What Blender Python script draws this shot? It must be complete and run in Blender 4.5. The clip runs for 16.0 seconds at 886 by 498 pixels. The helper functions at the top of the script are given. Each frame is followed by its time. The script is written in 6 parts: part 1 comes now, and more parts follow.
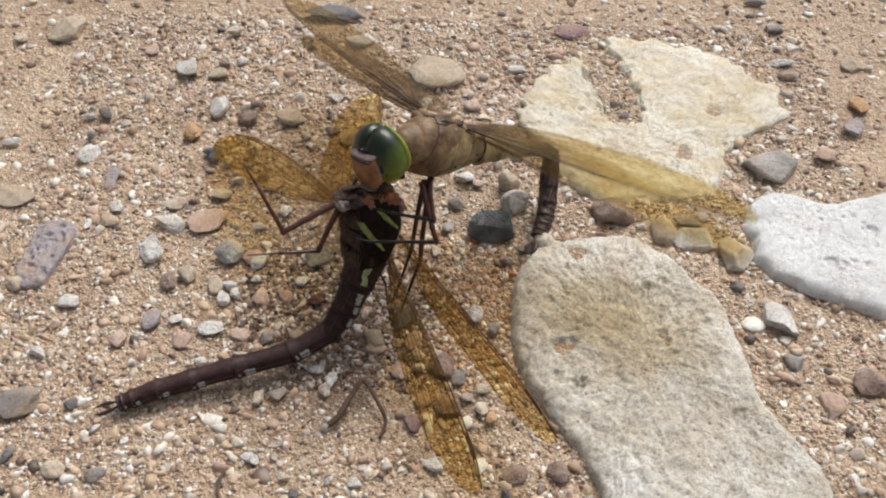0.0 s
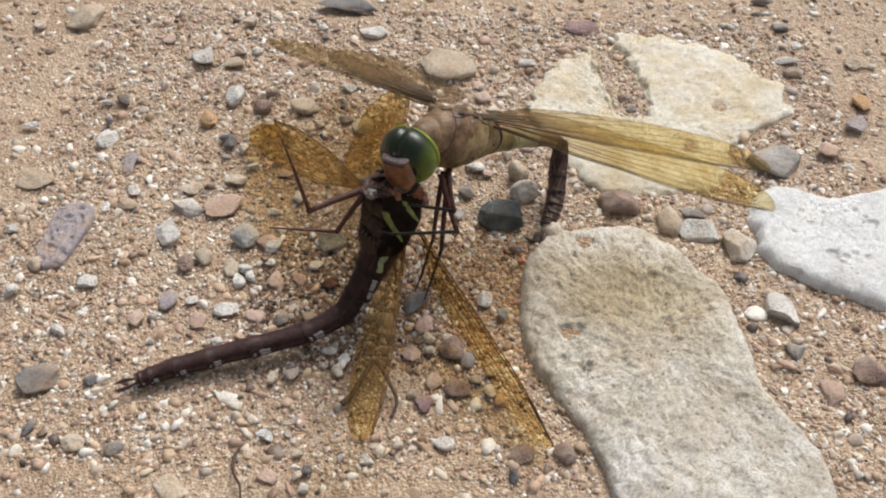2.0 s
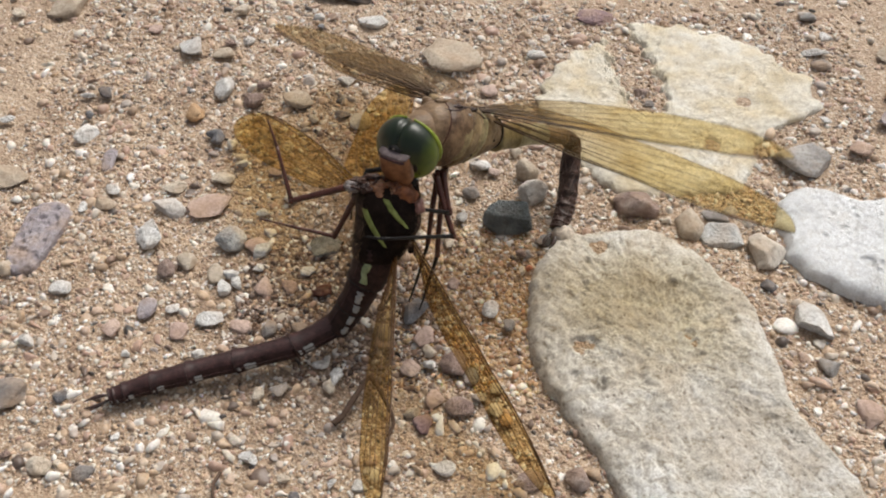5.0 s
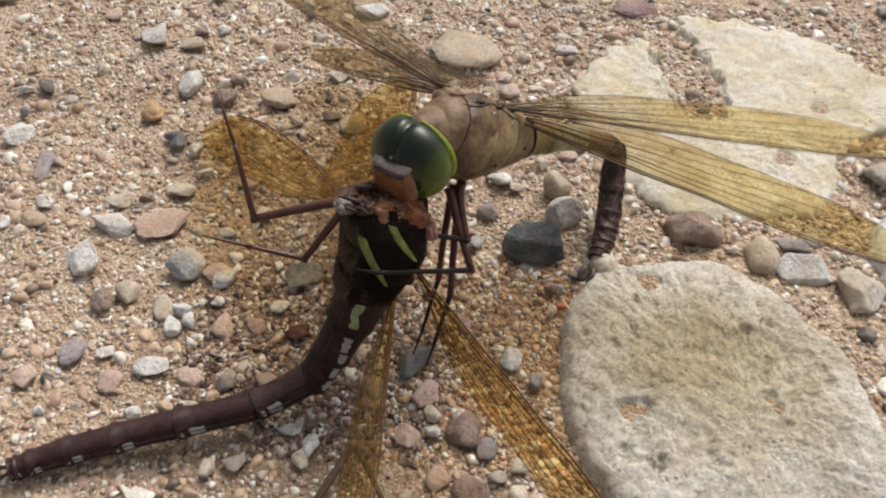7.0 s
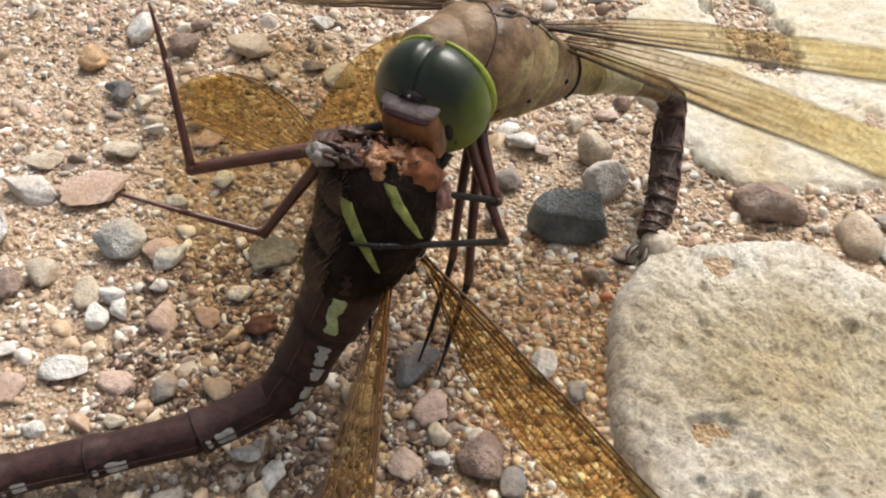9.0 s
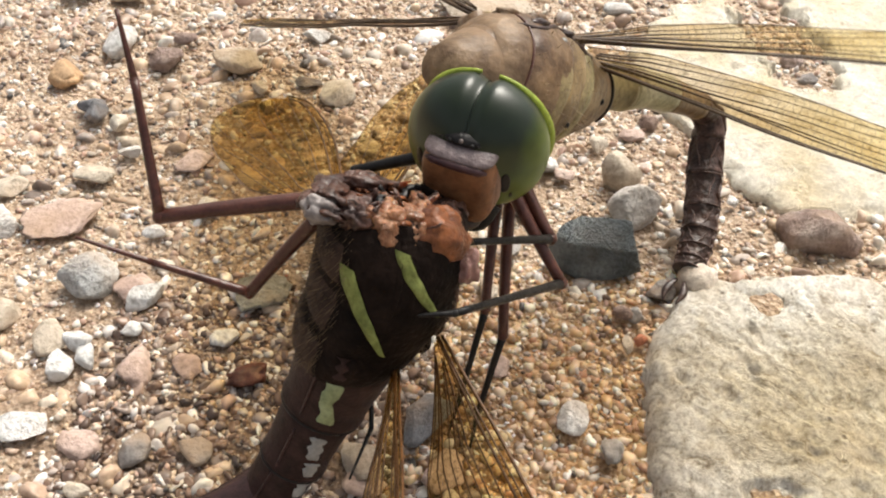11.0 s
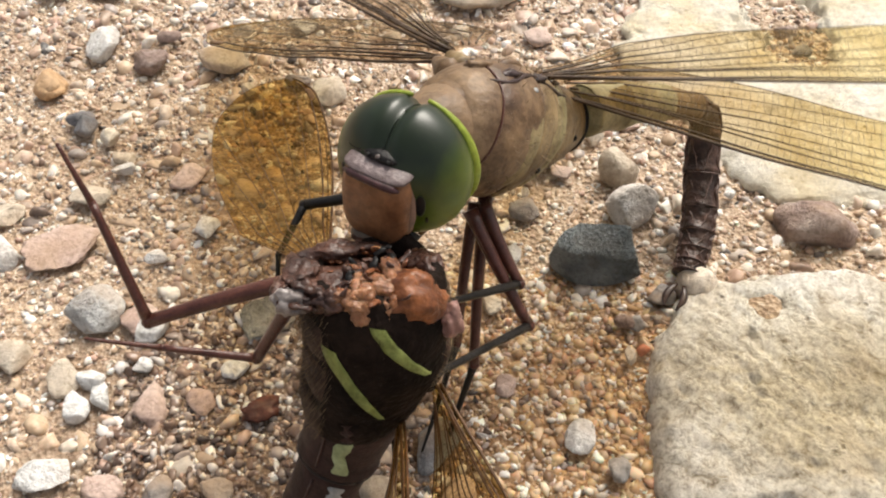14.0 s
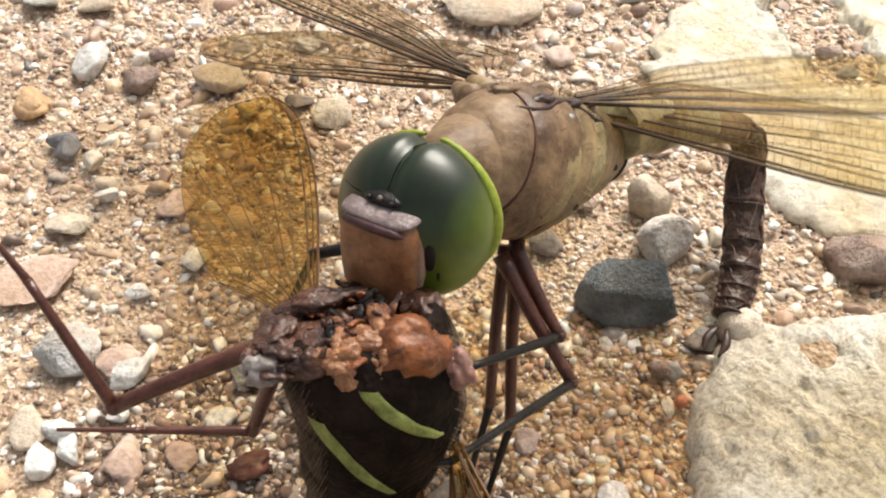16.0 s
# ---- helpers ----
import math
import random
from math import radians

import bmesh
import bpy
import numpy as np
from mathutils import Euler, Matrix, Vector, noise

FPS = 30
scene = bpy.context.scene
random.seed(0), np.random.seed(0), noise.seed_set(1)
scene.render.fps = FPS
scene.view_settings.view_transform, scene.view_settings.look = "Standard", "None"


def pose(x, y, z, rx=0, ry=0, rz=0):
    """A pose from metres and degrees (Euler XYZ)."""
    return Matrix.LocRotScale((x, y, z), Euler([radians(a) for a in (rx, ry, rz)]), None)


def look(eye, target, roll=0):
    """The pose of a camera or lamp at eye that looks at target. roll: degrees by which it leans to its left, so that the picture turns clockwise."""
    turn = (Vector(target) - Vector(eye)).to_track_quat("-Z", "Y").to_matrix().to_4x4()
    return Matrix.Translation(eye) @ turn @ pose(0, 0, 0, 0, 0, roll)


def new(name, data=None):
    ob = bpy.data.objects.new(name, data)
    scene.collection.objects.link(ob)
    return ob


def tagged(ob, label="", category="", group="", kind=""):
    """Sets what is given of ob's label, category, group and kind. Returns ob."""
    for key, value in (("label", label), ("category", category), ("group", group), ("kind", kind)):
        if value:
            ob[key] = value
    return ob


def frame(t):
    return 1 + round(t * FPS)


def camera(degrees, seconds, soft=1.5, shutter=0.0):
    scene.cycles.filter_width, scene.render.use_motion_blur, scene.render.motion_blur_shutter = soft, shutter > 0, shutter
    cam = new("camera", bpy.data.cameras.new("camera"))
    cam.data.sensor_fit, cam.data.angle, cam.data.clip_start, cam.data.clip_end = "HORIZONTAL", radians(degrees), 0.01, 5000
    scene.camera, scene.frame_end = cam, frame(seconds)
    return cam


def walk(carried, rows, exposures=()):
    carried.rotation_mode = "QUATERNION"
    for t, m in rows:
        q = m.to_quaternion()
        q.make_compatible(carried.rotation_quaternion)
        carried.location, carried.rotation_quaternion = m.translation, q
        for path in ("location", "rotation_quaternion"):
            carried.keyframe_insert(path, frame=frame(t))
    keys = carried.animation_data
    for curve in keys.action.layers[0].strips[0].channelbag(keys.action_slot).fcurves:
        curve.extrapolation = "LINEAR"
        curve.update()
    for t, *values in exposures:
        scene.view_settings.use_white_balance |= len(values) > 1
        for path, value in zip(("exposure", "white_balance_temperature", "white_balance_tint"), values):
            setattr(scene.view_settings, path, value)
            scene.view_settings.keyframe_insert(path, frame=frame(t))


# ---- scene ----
MM = 0.001
cam = camera(49.9, 16.0, soft=2.05, shutter=0.5)
# seconds, eye in metres, tilt from straight down, roll, heading
PATH = [
    (0, 0.00860, 0.01065, 0.12248, 40.226, -0.542, 3.465),
    (0.5, 0.00776, 0.01001, 0.12230, 40.327, 0.065, 3.129),
    (1, 0.00629, 0.00955, 0.12201, 40.423, 0.852, 2.506),
    (1.5, 0.00603, 0.00913, 0.12173, 40.489, 1.049, 2.426),
    (2, 0.00698, 0.00661, 0.12399, 40.168, 0.331, 3.434),
    (2.5, 0.00741, 0.00645, 0.12384, 40.026, -0.010, 3.883),
    (3, 0.00769, 0.00673, 0.12313, 40.008, -0.127, 4.073),
    (5.5, 0.00701, 0.01892, 0.11103, 40.150, 0.216, 4.016),
    (6, 0.00680, 0.02313, 0.10542, 40.876, 0.523, 3.903),
    (6.5, 0.00621, 0.02866, 0.09869, 41.678, 0.645, 4.096),
    (7, 0.00535, 0.03515, 0.09137, 42.091, 0.544, 4.607),
    (7.5, 0.00469, 0.04005, 0.08392, 42.601, 0.452, 5.150),
    (8, 0.00430, 0.04331, 0.07796, 42.630, 0.630, 4.931),
    (10.5, 0.00052, 0.05608, 0.06075, 45.183, 2.594, 2.970),
    (11, 0.00055, 0.05724, 0.06084, 45.112, 1.667, 3.545),
    (11.5, 0.00017, 0.05830, 0.06207, 44.272, 1.018, 3.547),
    (12, -0.00021, 0.05975, 0.06420, 42.944, 0.336, 3.433),
    (12.5, -0.00095, 0.06063, 0.06611, 42.132, 0.361, 2.812),
    (13, -0.00137, 0.06208, 0.06837, 40.601, 0.363, 2.260),
    (13.5, -0.00116, 0.06267, 0.06931, 39.619, 0.139, 2.089),
    (14, -0.00072, 0.06431, 0.06810, 39.086, -0.604, 2.770),
    (14.5, -0.00097, 0.06665, 0.06681, 39.017, -0.671, 2.951),
    (15, -0.00080, 0.06794, 0.06442, 40.058, -0.874, 3.449),
    (15.5, -0.00133, 0.06931, 0.06263, 40.753, -0.639, 3.343),
    (16, -0.00133, 0.06995, 0.06147, 41.122, -0.766, 3.574),
]
EXPOSURES = [(0.0, 0.25, 6400, 10), (5.5, 0.22, 6450, 10), (7.0, 0.24, 6500, 10), (8.2, 0.44, 6550, 9), (10.3, 0.86, 6600, 9), (12.0, 0.90, 6650, 9), (13.5, 0.86, 6650, 9), (14.5, 0.80, 6700, 10), (15.4, 0.96, 6700, 9), (16.0, 1.03, 6700, 9)]
walk(cam, [(t, pose(x, y, z, tilt, 0, yaw) @ pose(0, 0, 0, 0, 0, roll)) for t, x, y, z, tilt, roll, yaw in PATH], EXPOSURES)

# ---- light: bright thin overcast ----
world = bpy.data.worlds.new("sky")
scene.world = world
world.use_nodes = True
wn = world.node_tree.nodes
sky = wn.new("ShaderNodeTexSky")
sky.sky_type, sky.sun_disc = "NISHITA", False
sky.sun_elevation, sky.sun_rotation = radians(58), radians(35)
sky.air_density, sky.dust_density, sky.ozone_density = 1.0, 6.0, 0.6
haze = wn.new("ShaderNodeHueSaturation")
haze.inputs["Saturation"].default_value = 0.35
world.node_tree.links.new(sky.outputs["Color"], haze.inputs["Color"])
world.node_tree.links.new(haze.outputs["Color"], wn["Background"].inputs["Color"])
wn["Background"].inputs["Strength"].default_value = 0.094
sun = new("sun", bpy.data.lights.new("sun", "SUN"))
sun.data.energy, sun.data.angle, sun.data.color = 2.0, radians(28), (1.0, 0.95, 0.87)
sun.matrix_world = look((0.2, 0.55, 0.72), (0, 0, 0))


# ---- materials ----
def nodes_of(name):
    m = bpy.data.materials.new(name)
    m.use_nodes = True
    nt = m.node_tree
    return m, nt, nt.nodes["Principled BSDF"]


def add(nt, kind, **values):
    n = nt.nodes.new(kind)
    for k, v in values.items():
        n.inputs[k.replace("_", " ")].default_value = v
    return n


def coords(nt, scale):
    tc = nt.nodes.new("ShaderNodeTexCoord")
    mp = add(nt, "ShaderNodeMapping")
    mp.inputs["Scale"].default_value = (scale, scale, scale)
    nt.links.new(tc.outputs["Object"], mp.inputs["Vector"])
    return mp.outputs["Vector"]


def ramp(nt, source, stops):
    r = nt.nodes.new("ShaderNodeValToRGB")
    while len(r.color_ramp.elements) < len(stops):
        r.color_ramp.elements.new(0.5)
    for e, (at_, c) in zip(r.color_ramp.elements, stops):
        e.position, e.color = at_, (*c, 1)
    nt.links.new(source, r.inputs["Fac"])
    return r.outputs["Color"]


def mixed(nt, fac, a, b, kind="MIX"):
    m = nt.nodes.new("ShaderNodeMix")
    m.data_type, m.blend_type = "RGBA", kind
    for socket, v in ((m.inputs[0], fac), (m.inputs[6], a), (m.inputs[7], b)):
        if isinstance(v, (int, float)):
            socket.default_value = v
        elif isinstance(v, tuple):
            socket.default_value = (*v, 1)
        else:
            nt.links.new(v, socket)
    return m.outputs[2]


def bumped(nt, bsdf, height, strength, distance):
    b = add(nt, "ShaderNodeBump", Strength=strength, Distance=distance)
    nt.links.new(height, b.inputs["Height"])
    nt.links.new(b.outputs["Normal"], bsdf.inputs["Normal"])
    return b


def sand_material():
    m, nt, bsdf = nodes_of("sand")
    v = coords(nt, 1.0)
    cell = add(nt, "ShaderNodeTexVoronoi", Scale=2300.0)
    fine = add(nt, "ShaderNodeTexVoronoi", Scale=5200.0)
    clod = add(nt, "ShaderNodeTexNoise", Scale=900.0, Detail=6.0, Roughness=0.7)
    patch_ = add(nt, "ShaderNodeTexNoise", Scale=55.0, Detail=5.0)
    for n in (cell, fine, clod, patch_):
        nt.links.new(v, n.inputs["Vector"])
    sep = nt.nodes.new("ShaderNodeSeparateColor")
    nt.links.new(cell.outputs["Color"], sep.inputs["Color"])
    grains = ramp(nt, sep.outputs[0], [(0.0, (0.15, 0.10, 0.07)), (0.12, (0.33, 0.22, 0.145)), (0.4, (0.44, 0.315, 0.21)), (0.7, (0.54, 0.41, 0.29)), (0.9, (0.66, 0.56, 0.44)), (1.0, (0.84, 0.80, 0.72))])
    sep2 = nt.nodes.new("ShaderNodeSeparateColor")
    nt.links.new(fine.outputs["Color"], sep2.inputs["Color"])
    dust = ramp(nt, sep2.outputs[1], [(0.0, (0.30, 0.20, 0.13)), (0.6, (0.48, 0.355, 0.24)), (1.0, (0.68, 0.57, 0.44))])
    tone = ramp(nt, patch_.outputs["Fac"], [(0.35, (0.80, 0.76, 0.73)), (0.65, (1.0, 1.0, 1.0))])
    lump = ramp(nt, clod.outputs["Fac"], [(0.3, (0.76, 0.73, 0.69)), (0.6, (1.10, 1.10, 1.10))])
    col = mixed(nt, 1.0, mixed(nt, 0.55, grains, dust), tone, "MULTIPLY")
    col = mixed(nt, 1.0, col, lump, "MULTIPLY")
    # darker sand in a spot under the two insects, its edge broken by noise
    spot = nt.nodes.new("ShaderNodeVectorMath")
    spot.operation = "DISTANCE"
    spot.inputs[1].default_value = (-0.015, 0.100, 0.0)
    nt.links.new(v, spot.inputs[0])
    uneven = nt.nodes.new("ShaderNodeMath")
    uneven.operation = "MULTIPLY_ADD"
    nt.links.new(patch_.outputs["Fac"], uneven.inputs[0])
    uneven.inputs[1].default_value = 0.016
    nt.links.new(spot.outputs["Value"], uneven.inputs[2])
    darker = ramp(nt, uneven.outputs["Value"], [(0.016, (0.46, 0.41, 0.385)), (0.029, (1.0, 1.0, 1.0))])
    col = mixed(nt, 1.0, col, darker, "MULTIPLY")
    # orange quartz sand, still moist, between the dark stone and the slab
    core = nt.nodes.new("ShaderNodeVectorMath")
    core.operation = "DISTANCE"
    core.inputs[1].default_value = (0.009, 0.103, 0.0)
    nt.links.new(v, core.inputs[0])
    reach = nt.nodes.new("ShaderNodeMath")
    reach.operation = "MULTIPLY_ADD"
    nt.links.new(patch_.outputs["Fac"], reach.inputs[0])
    reach.inputs[1].default_value = 0.020
    nt.links.new(core.outputs["Value"], reach.inputs[2])
    moist = ramp(nt, reach.outputs["Value"], [(0.017, (0.86, 0.69, 0.47)), (0.028, (1.0, 1.0, 1.0))])
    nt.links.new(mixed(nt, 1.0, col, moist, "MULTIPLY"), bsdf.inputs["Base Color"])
    bsdf.inputs["Roughness"].default_value = 0.5
    bumped(nt, bsdf, mixed(nt, 0.45, cell.outputs["Distance"], clod.outputs["Fac"]), 1.0, 0.0005)
    return m


def grain_material():
    m, nt, bsdf = nodes_of("grain")
    geo = nt.nodes.new("ShaderNodeNewGeometry")
    col = ramp(nt, geo.outputs["Random Per Island"], [
        (0.0, (0.08, 0.075, 0.072)), (0.06, (0.28, 0.19, 0.14)), (0.16, (0.48, 0.35, 0.24)), (0.30, (0.65, 0.49, 0.34)),
        (0.44, (0.48, 0.32, 0.25)), (0.56, (0.68, 0.54, 0.41)), (0.66, (0.40, 0.35, 0.32)), (0.74, (0.70, 0.60, 0.48)), (0.85, (0.82, 0.77, 0.69)), (1.0, (0.90, 0.88, 0.85))])
    n = add(nt, "ShaderNodeTexNoise", Scale=2500.0, Detail=3.0)
    nt.links.new(coords(nt, 1.0), n.inputs["Vector"])
    nt.links.new(mixed(nt, 1.0, col, ramp(nt, n.outputs["Fac"], [(0.3, (0.72, 0.70, 0.68)), (0.7, (1, 1, 1))]), "MULTIPLY"), bsdf.inputs["Base Color"])
    bsdf.inputs["Roughness"].default_value = 0.42
    bsdf.inputs["Subsurface Weight"].default_value = 0.2
    bsdf.inputs["Subsurface Radius"].default_value = (1.0, 0.7, 0.45)
    bsdf.inputs["Subsurface Scale"].default_value = 0.0003
    return m


def moist_material():
    """Glossy translucent-looking quartz sand, warm and damp."""
    m, nt, bsdf = nodes_of("moist_grain")
    geo = nt.nodes.new("ShaderNodeNewGeometry")
    col = ramp(nt, geo.outputs["Random Per Island"], [(0.0, (0.12, 0.08, 0.06)), (0.12, (0.29, 0.175, 0.10)), (0.3, (0.49, 0.315, 0.165)), (0.48, (0.63, 0.45, 0.265)), (0.58, (0.43, 0.23, 0.14)), (0.72, (0.60, 0.42, 0.26)), (0.88, (0.70, 0.55, 0.39)), (1.0, (0.85, 0.80, 0.70))])
    nt.links.new(col, bsdf.inputs["Base Color"])
    bsdf.inputs["Roughness"].default_value = 0.24
    bsdf.inputs["Subsurface Weight"].default_value = 0.45
    bsdf.inputs["Subsurface Radius"].default_value = (1.0, 0.6, 0.3)
    bsdf.inputs["Subsurface Scale"].default_value = 0.0004
    return m


def dark_grit_material():
    """Mixed grit: dark brown and grey with a shine, some white quartz."""
    m, nt, bsdf = nodes_of("dark_grain")
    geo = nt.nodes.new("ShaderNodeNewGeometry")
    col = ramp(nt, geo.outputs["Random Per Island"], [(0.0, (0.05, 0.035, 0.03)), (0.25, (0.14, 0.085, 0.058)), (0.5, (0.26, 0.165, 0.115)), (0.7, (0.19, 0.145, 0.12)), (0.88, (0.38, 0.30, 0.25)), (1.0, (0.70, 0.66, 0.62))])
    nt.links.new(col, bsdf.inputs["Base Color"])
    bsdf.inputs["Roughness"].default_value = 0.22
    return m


def stone_material(name, dark, mid, light, rough=0.75, scale=420.0, bump=0.5, speck=None, dirt=(0.42, 0.28, 0.17), dirty=0.45):
    """Fine-grained stone: two scales of mottling, specks, a little sand dust, and relief."""
    m, nt, bsdf = nodes_of(name)
    info = nt.nodes.new("ShaderNodeObjectInfo")
    v = coords(nt, 1.0)
    off = nt.nodes.new("ShaderNodeVectorMath")
    off.operation = "ADD"
    nt.links.new(v, off.inputs[0])
    nt.links.new(info.outputs["Random"], off.inputs[1])
    big = add(nt, "ShaderNodeTexNoise", Scale=scale * 0.35, Detail=6.0, Roughness=0.6)
    small = add(nt, "ShaderNodeTexNoise", Scale=scale * 4, Detail=4.0, Roughness=0.7)
    dust = add(nt, "ShaderNodeTexNoise", Scale=scale * 0.6, Detail=4.0)
    for n in (big, small, dust):
        nt.links.new(off.outputs[0], n.inputs["Vector"])
    col = ramp(nt, big.outputs["Fac"], [(0.3, dark), (0.5, mid), (0.72, light)])
    col = mixed(nt, 1.0, col, ramp(nt, small.outputs["Fac"], [(0.32, (0.62, 0.60, 0.57)), (0.55, (1, 1, 1))]), "MULTIPLY")
    col = mixed(nt, ramp(nt, dust.outputs["Fac"], [(0.45, (0, 0, 0)), (0.7, (dirty,) * 3)]), col, dirt)
    if speck:
        sp = add(nt, "ShaderNodeTexVoronoi", Scale=scale * 3)
        nt.links.new(off.outputs[0], sp.inputs["Vector"])
        col = mixed(nt, ramp(nt, sp.outputs["Distance"], [(0.07, (0.8, 0.8, 0.8)), (0.15, (0, 0, 0))]), col, speck)
    nt.links.new(col, bsdf.inputs["Base Color"])
    bsdf.inputs["Roughness"].default_value = rough
    h = mixed(nt, 0.65, big.outputs["Fac"], small.outputs["Fac"])
    bumped(nt, bsdf, h, bump, 0.0012)
    return m


def skin_material(name, dark, light, rough=0.45, scale=600.0, bump=0.25, coat=0.0, spec=0.3, flesh=0.0, stain=0.0):
    """Insect cuticle: mottled, finely grained."""
    m, nt, bsdf = nodes_of(name)
    v = coords(nt, 1.0)
    a = add(nt, "ShaderNodeTexNoise", Scale=scale, Detail=5.0, Roughness=0.6)
    b = add(nt, "ShaderNodeTexNoise", Scale=scale * 6, Detail=2.0)
    for n in (a, b):
        nt.links.new(v, n.inputs["Vector"])
    col = ramp(nt, a.outputs["Fac"], [(0.33, dark), (0.68, light)])
    if stain:
        c = add(nt, "ShaderNodeTexNoise", Scale=scale * 1.7, Detail=6.0, Roughness=0.7, Distortion=0.6)
        nt.links.new(v, c.inputs["Vector"])
        col = mixed(nt, 1.0, col, ramp(nt, c.outputs["Fac"], [(0.34, (1 - stain, 1 - stain * 1.1, 1 - stain * 1.2)), (0.5, (1.0, 1.0, 1.0)), (0.66, (1 + stain * 0.6, 1 + stain * 0.6, 1 + stain * 0.6))]), "MULTIPLY")
    nt.links.new(mixed(nt, 1.0, col, ramp(nt, b.outputs["Fac"], [(0.3, (0.75, 0.75, 0.75)), (0.6, (1, 1, 1))]), "MULTIPLY"), bsdf.inputs["Base Color"])
    bsdf.inputs["Roughness"].default_value = rough
    bsdf.inputs["Coat Weight"].default_value = coat * 0.5
    if flesh:
        bsdf.inputs["Subsurface Weight"].default_value = flesh
        bsdf.inputs["Subsurface Scale"].default_value = 0.0008
        bsdf.inputs["Subsurface Radius"].default_value = (1.0, 0.45, 0.2)
    bsdf.inputs["Specular IOR Level"].default_value = spec
    bumped(nt, bsdf, b.outputs["Fac"], bump, 0.0002)
    return m


def eye_material():
    """Compound eye: dark blue-green above, bright green towards the lower and rear rim, fine facets."""
    m, nt, bsdf = nodes_of("compound_eye")
    tc = nt.nodes.new("ShaderNodeTexCoord")
    sep = nt.nodes.new("ShaderNodeSeparateXYZ")
    nt.links.new(tc.outputs["Object"], sep.inputs[0])
    rng = nt.nodes.new("ShaderNodeMapRange")
    rng.inputs["From Min"].default_value, rng.inputs["From Max"].default_value = -0.0042, 0.0042
    nt.links.new(sep.outputs["Z"], rng.inputs["Value"])
    col = ramp(nt, rng.outputs[0], [(0.0, (0.22, 0.27, 0.012)), (0.28, (0.092, 0.132, 0.009)), (0.55, (0.027, 0.047, 0.006)), (0.82, (0.009, 0.017, 0.006))])
    wide = nt.nodes.new("ShaderNodeMath")
    wide.operation = "ABSOLUTE"
    nt.links.new(sep.outputs["X"], wide.inputs[0])
    rear = nt.nodes.new("ShaderNodeMapRange")
    rear.inputs["From Min"].default_value, rear.inputs["From Max"].default_value = 0.0031, 0.0045
    rear.inputs["To Max"].default_value = 0.5
    nt.links.new(wide.outputs["Value"], rear.inputs["Value"])
    col = mixed(nt, rear.outputs[0], col, (0.15, 0.21, 0.020))
    fac = add(nt, "ShaderNodeTexVoronoi", Scale=9000.0)
    n = add(nt, "ShaderNodeTexNoise", Scale=700.0, Detail=3.0)
    for k in (fac, n):
        nt.links.new(tc.outputs["Object"], k.inputs["Vector"])
    nt.links.new(mixed(nt, 1.0, col, ramp(nt, n.outputs["Fac"], [(0.3, (0.7, 0.75, 0.7)), (0.7, (1.15, 1.1, 1.0))]), "MULTIPLY"), bsdf.inputs["Base Color"])
    bsdf.inputs["Roughness"].default_value = 0.34
    bsdf.inputs["Coat Weight"].default_value = 0.14
    bsdf.inputs["Coat Roughness"].default_value = 0.2
    bsdf.inputs["Specular IOR Level"].default_value = 0.38
    bumped(nt, bsdf, fac.outputs["Distance"], 0.06, 0.00005)
    return m


def membrane_material(name, clear, tint, start, end, film, thick):
    """Wing membrane: see-through, amber away from the root, a faint glossy film. start, end: where along the span the tint sets in."""
    m, nt, bsdf = nodes_of(name)
    out = nt.nodes["Material Output"]
    tc = nt.nodes.new("ShaderNodeTexCoord")
    sep = nt.nodes.new("ShaderNodeSeparateXYZ")
    nt.links.new(tc.outputs["Object"], sep.inputs[0])
    rng = nt.nodes.new("ShaderNodeMapRange")
    rng.inputs["From Min"].default_value, rng.inputs["From Max"].default_value = start, end
    nt.links.new(sep.outputs["X"], rng.inputs["Value"])
    n = add(nt, "ShaderNodeTexNoise", Scale=350.0, Detail=4.0)
    nt.links.new(tc.outputs["Object"], n.inputs["Vector"])
    col = mixed(nt, rng.outputs[0], clear, tint)
    col = mixed(nt, 1.0, col, ramp(nt, n.outputs["Fac"], [(0.35, (0.86, 0.83, 0.76)), (0.65, (1, 1, 1))]), "MULTIPLY")
    see = nt.nodes.new("ShaderNodeBsdfTransparent")
    nt.links.new(col, see.inputs["Color"])
    bsdf.inputs["Base Color"].default_value = (*film, 1)
    bsdf.inputs["Roughness"].default_value = 0.3
    mix = nt.nodes.new("ShaderNodeMixShader")
    mix.inputs[0].default_value = thick
    nt.links.new(see.outputs[0], mix.inputs[1])
    nt.links.new(bsdf.outputs[0], mix.inputs[2])
    nt.links.new(mix.outputs[0], out.inputs["Surface"])
    return m


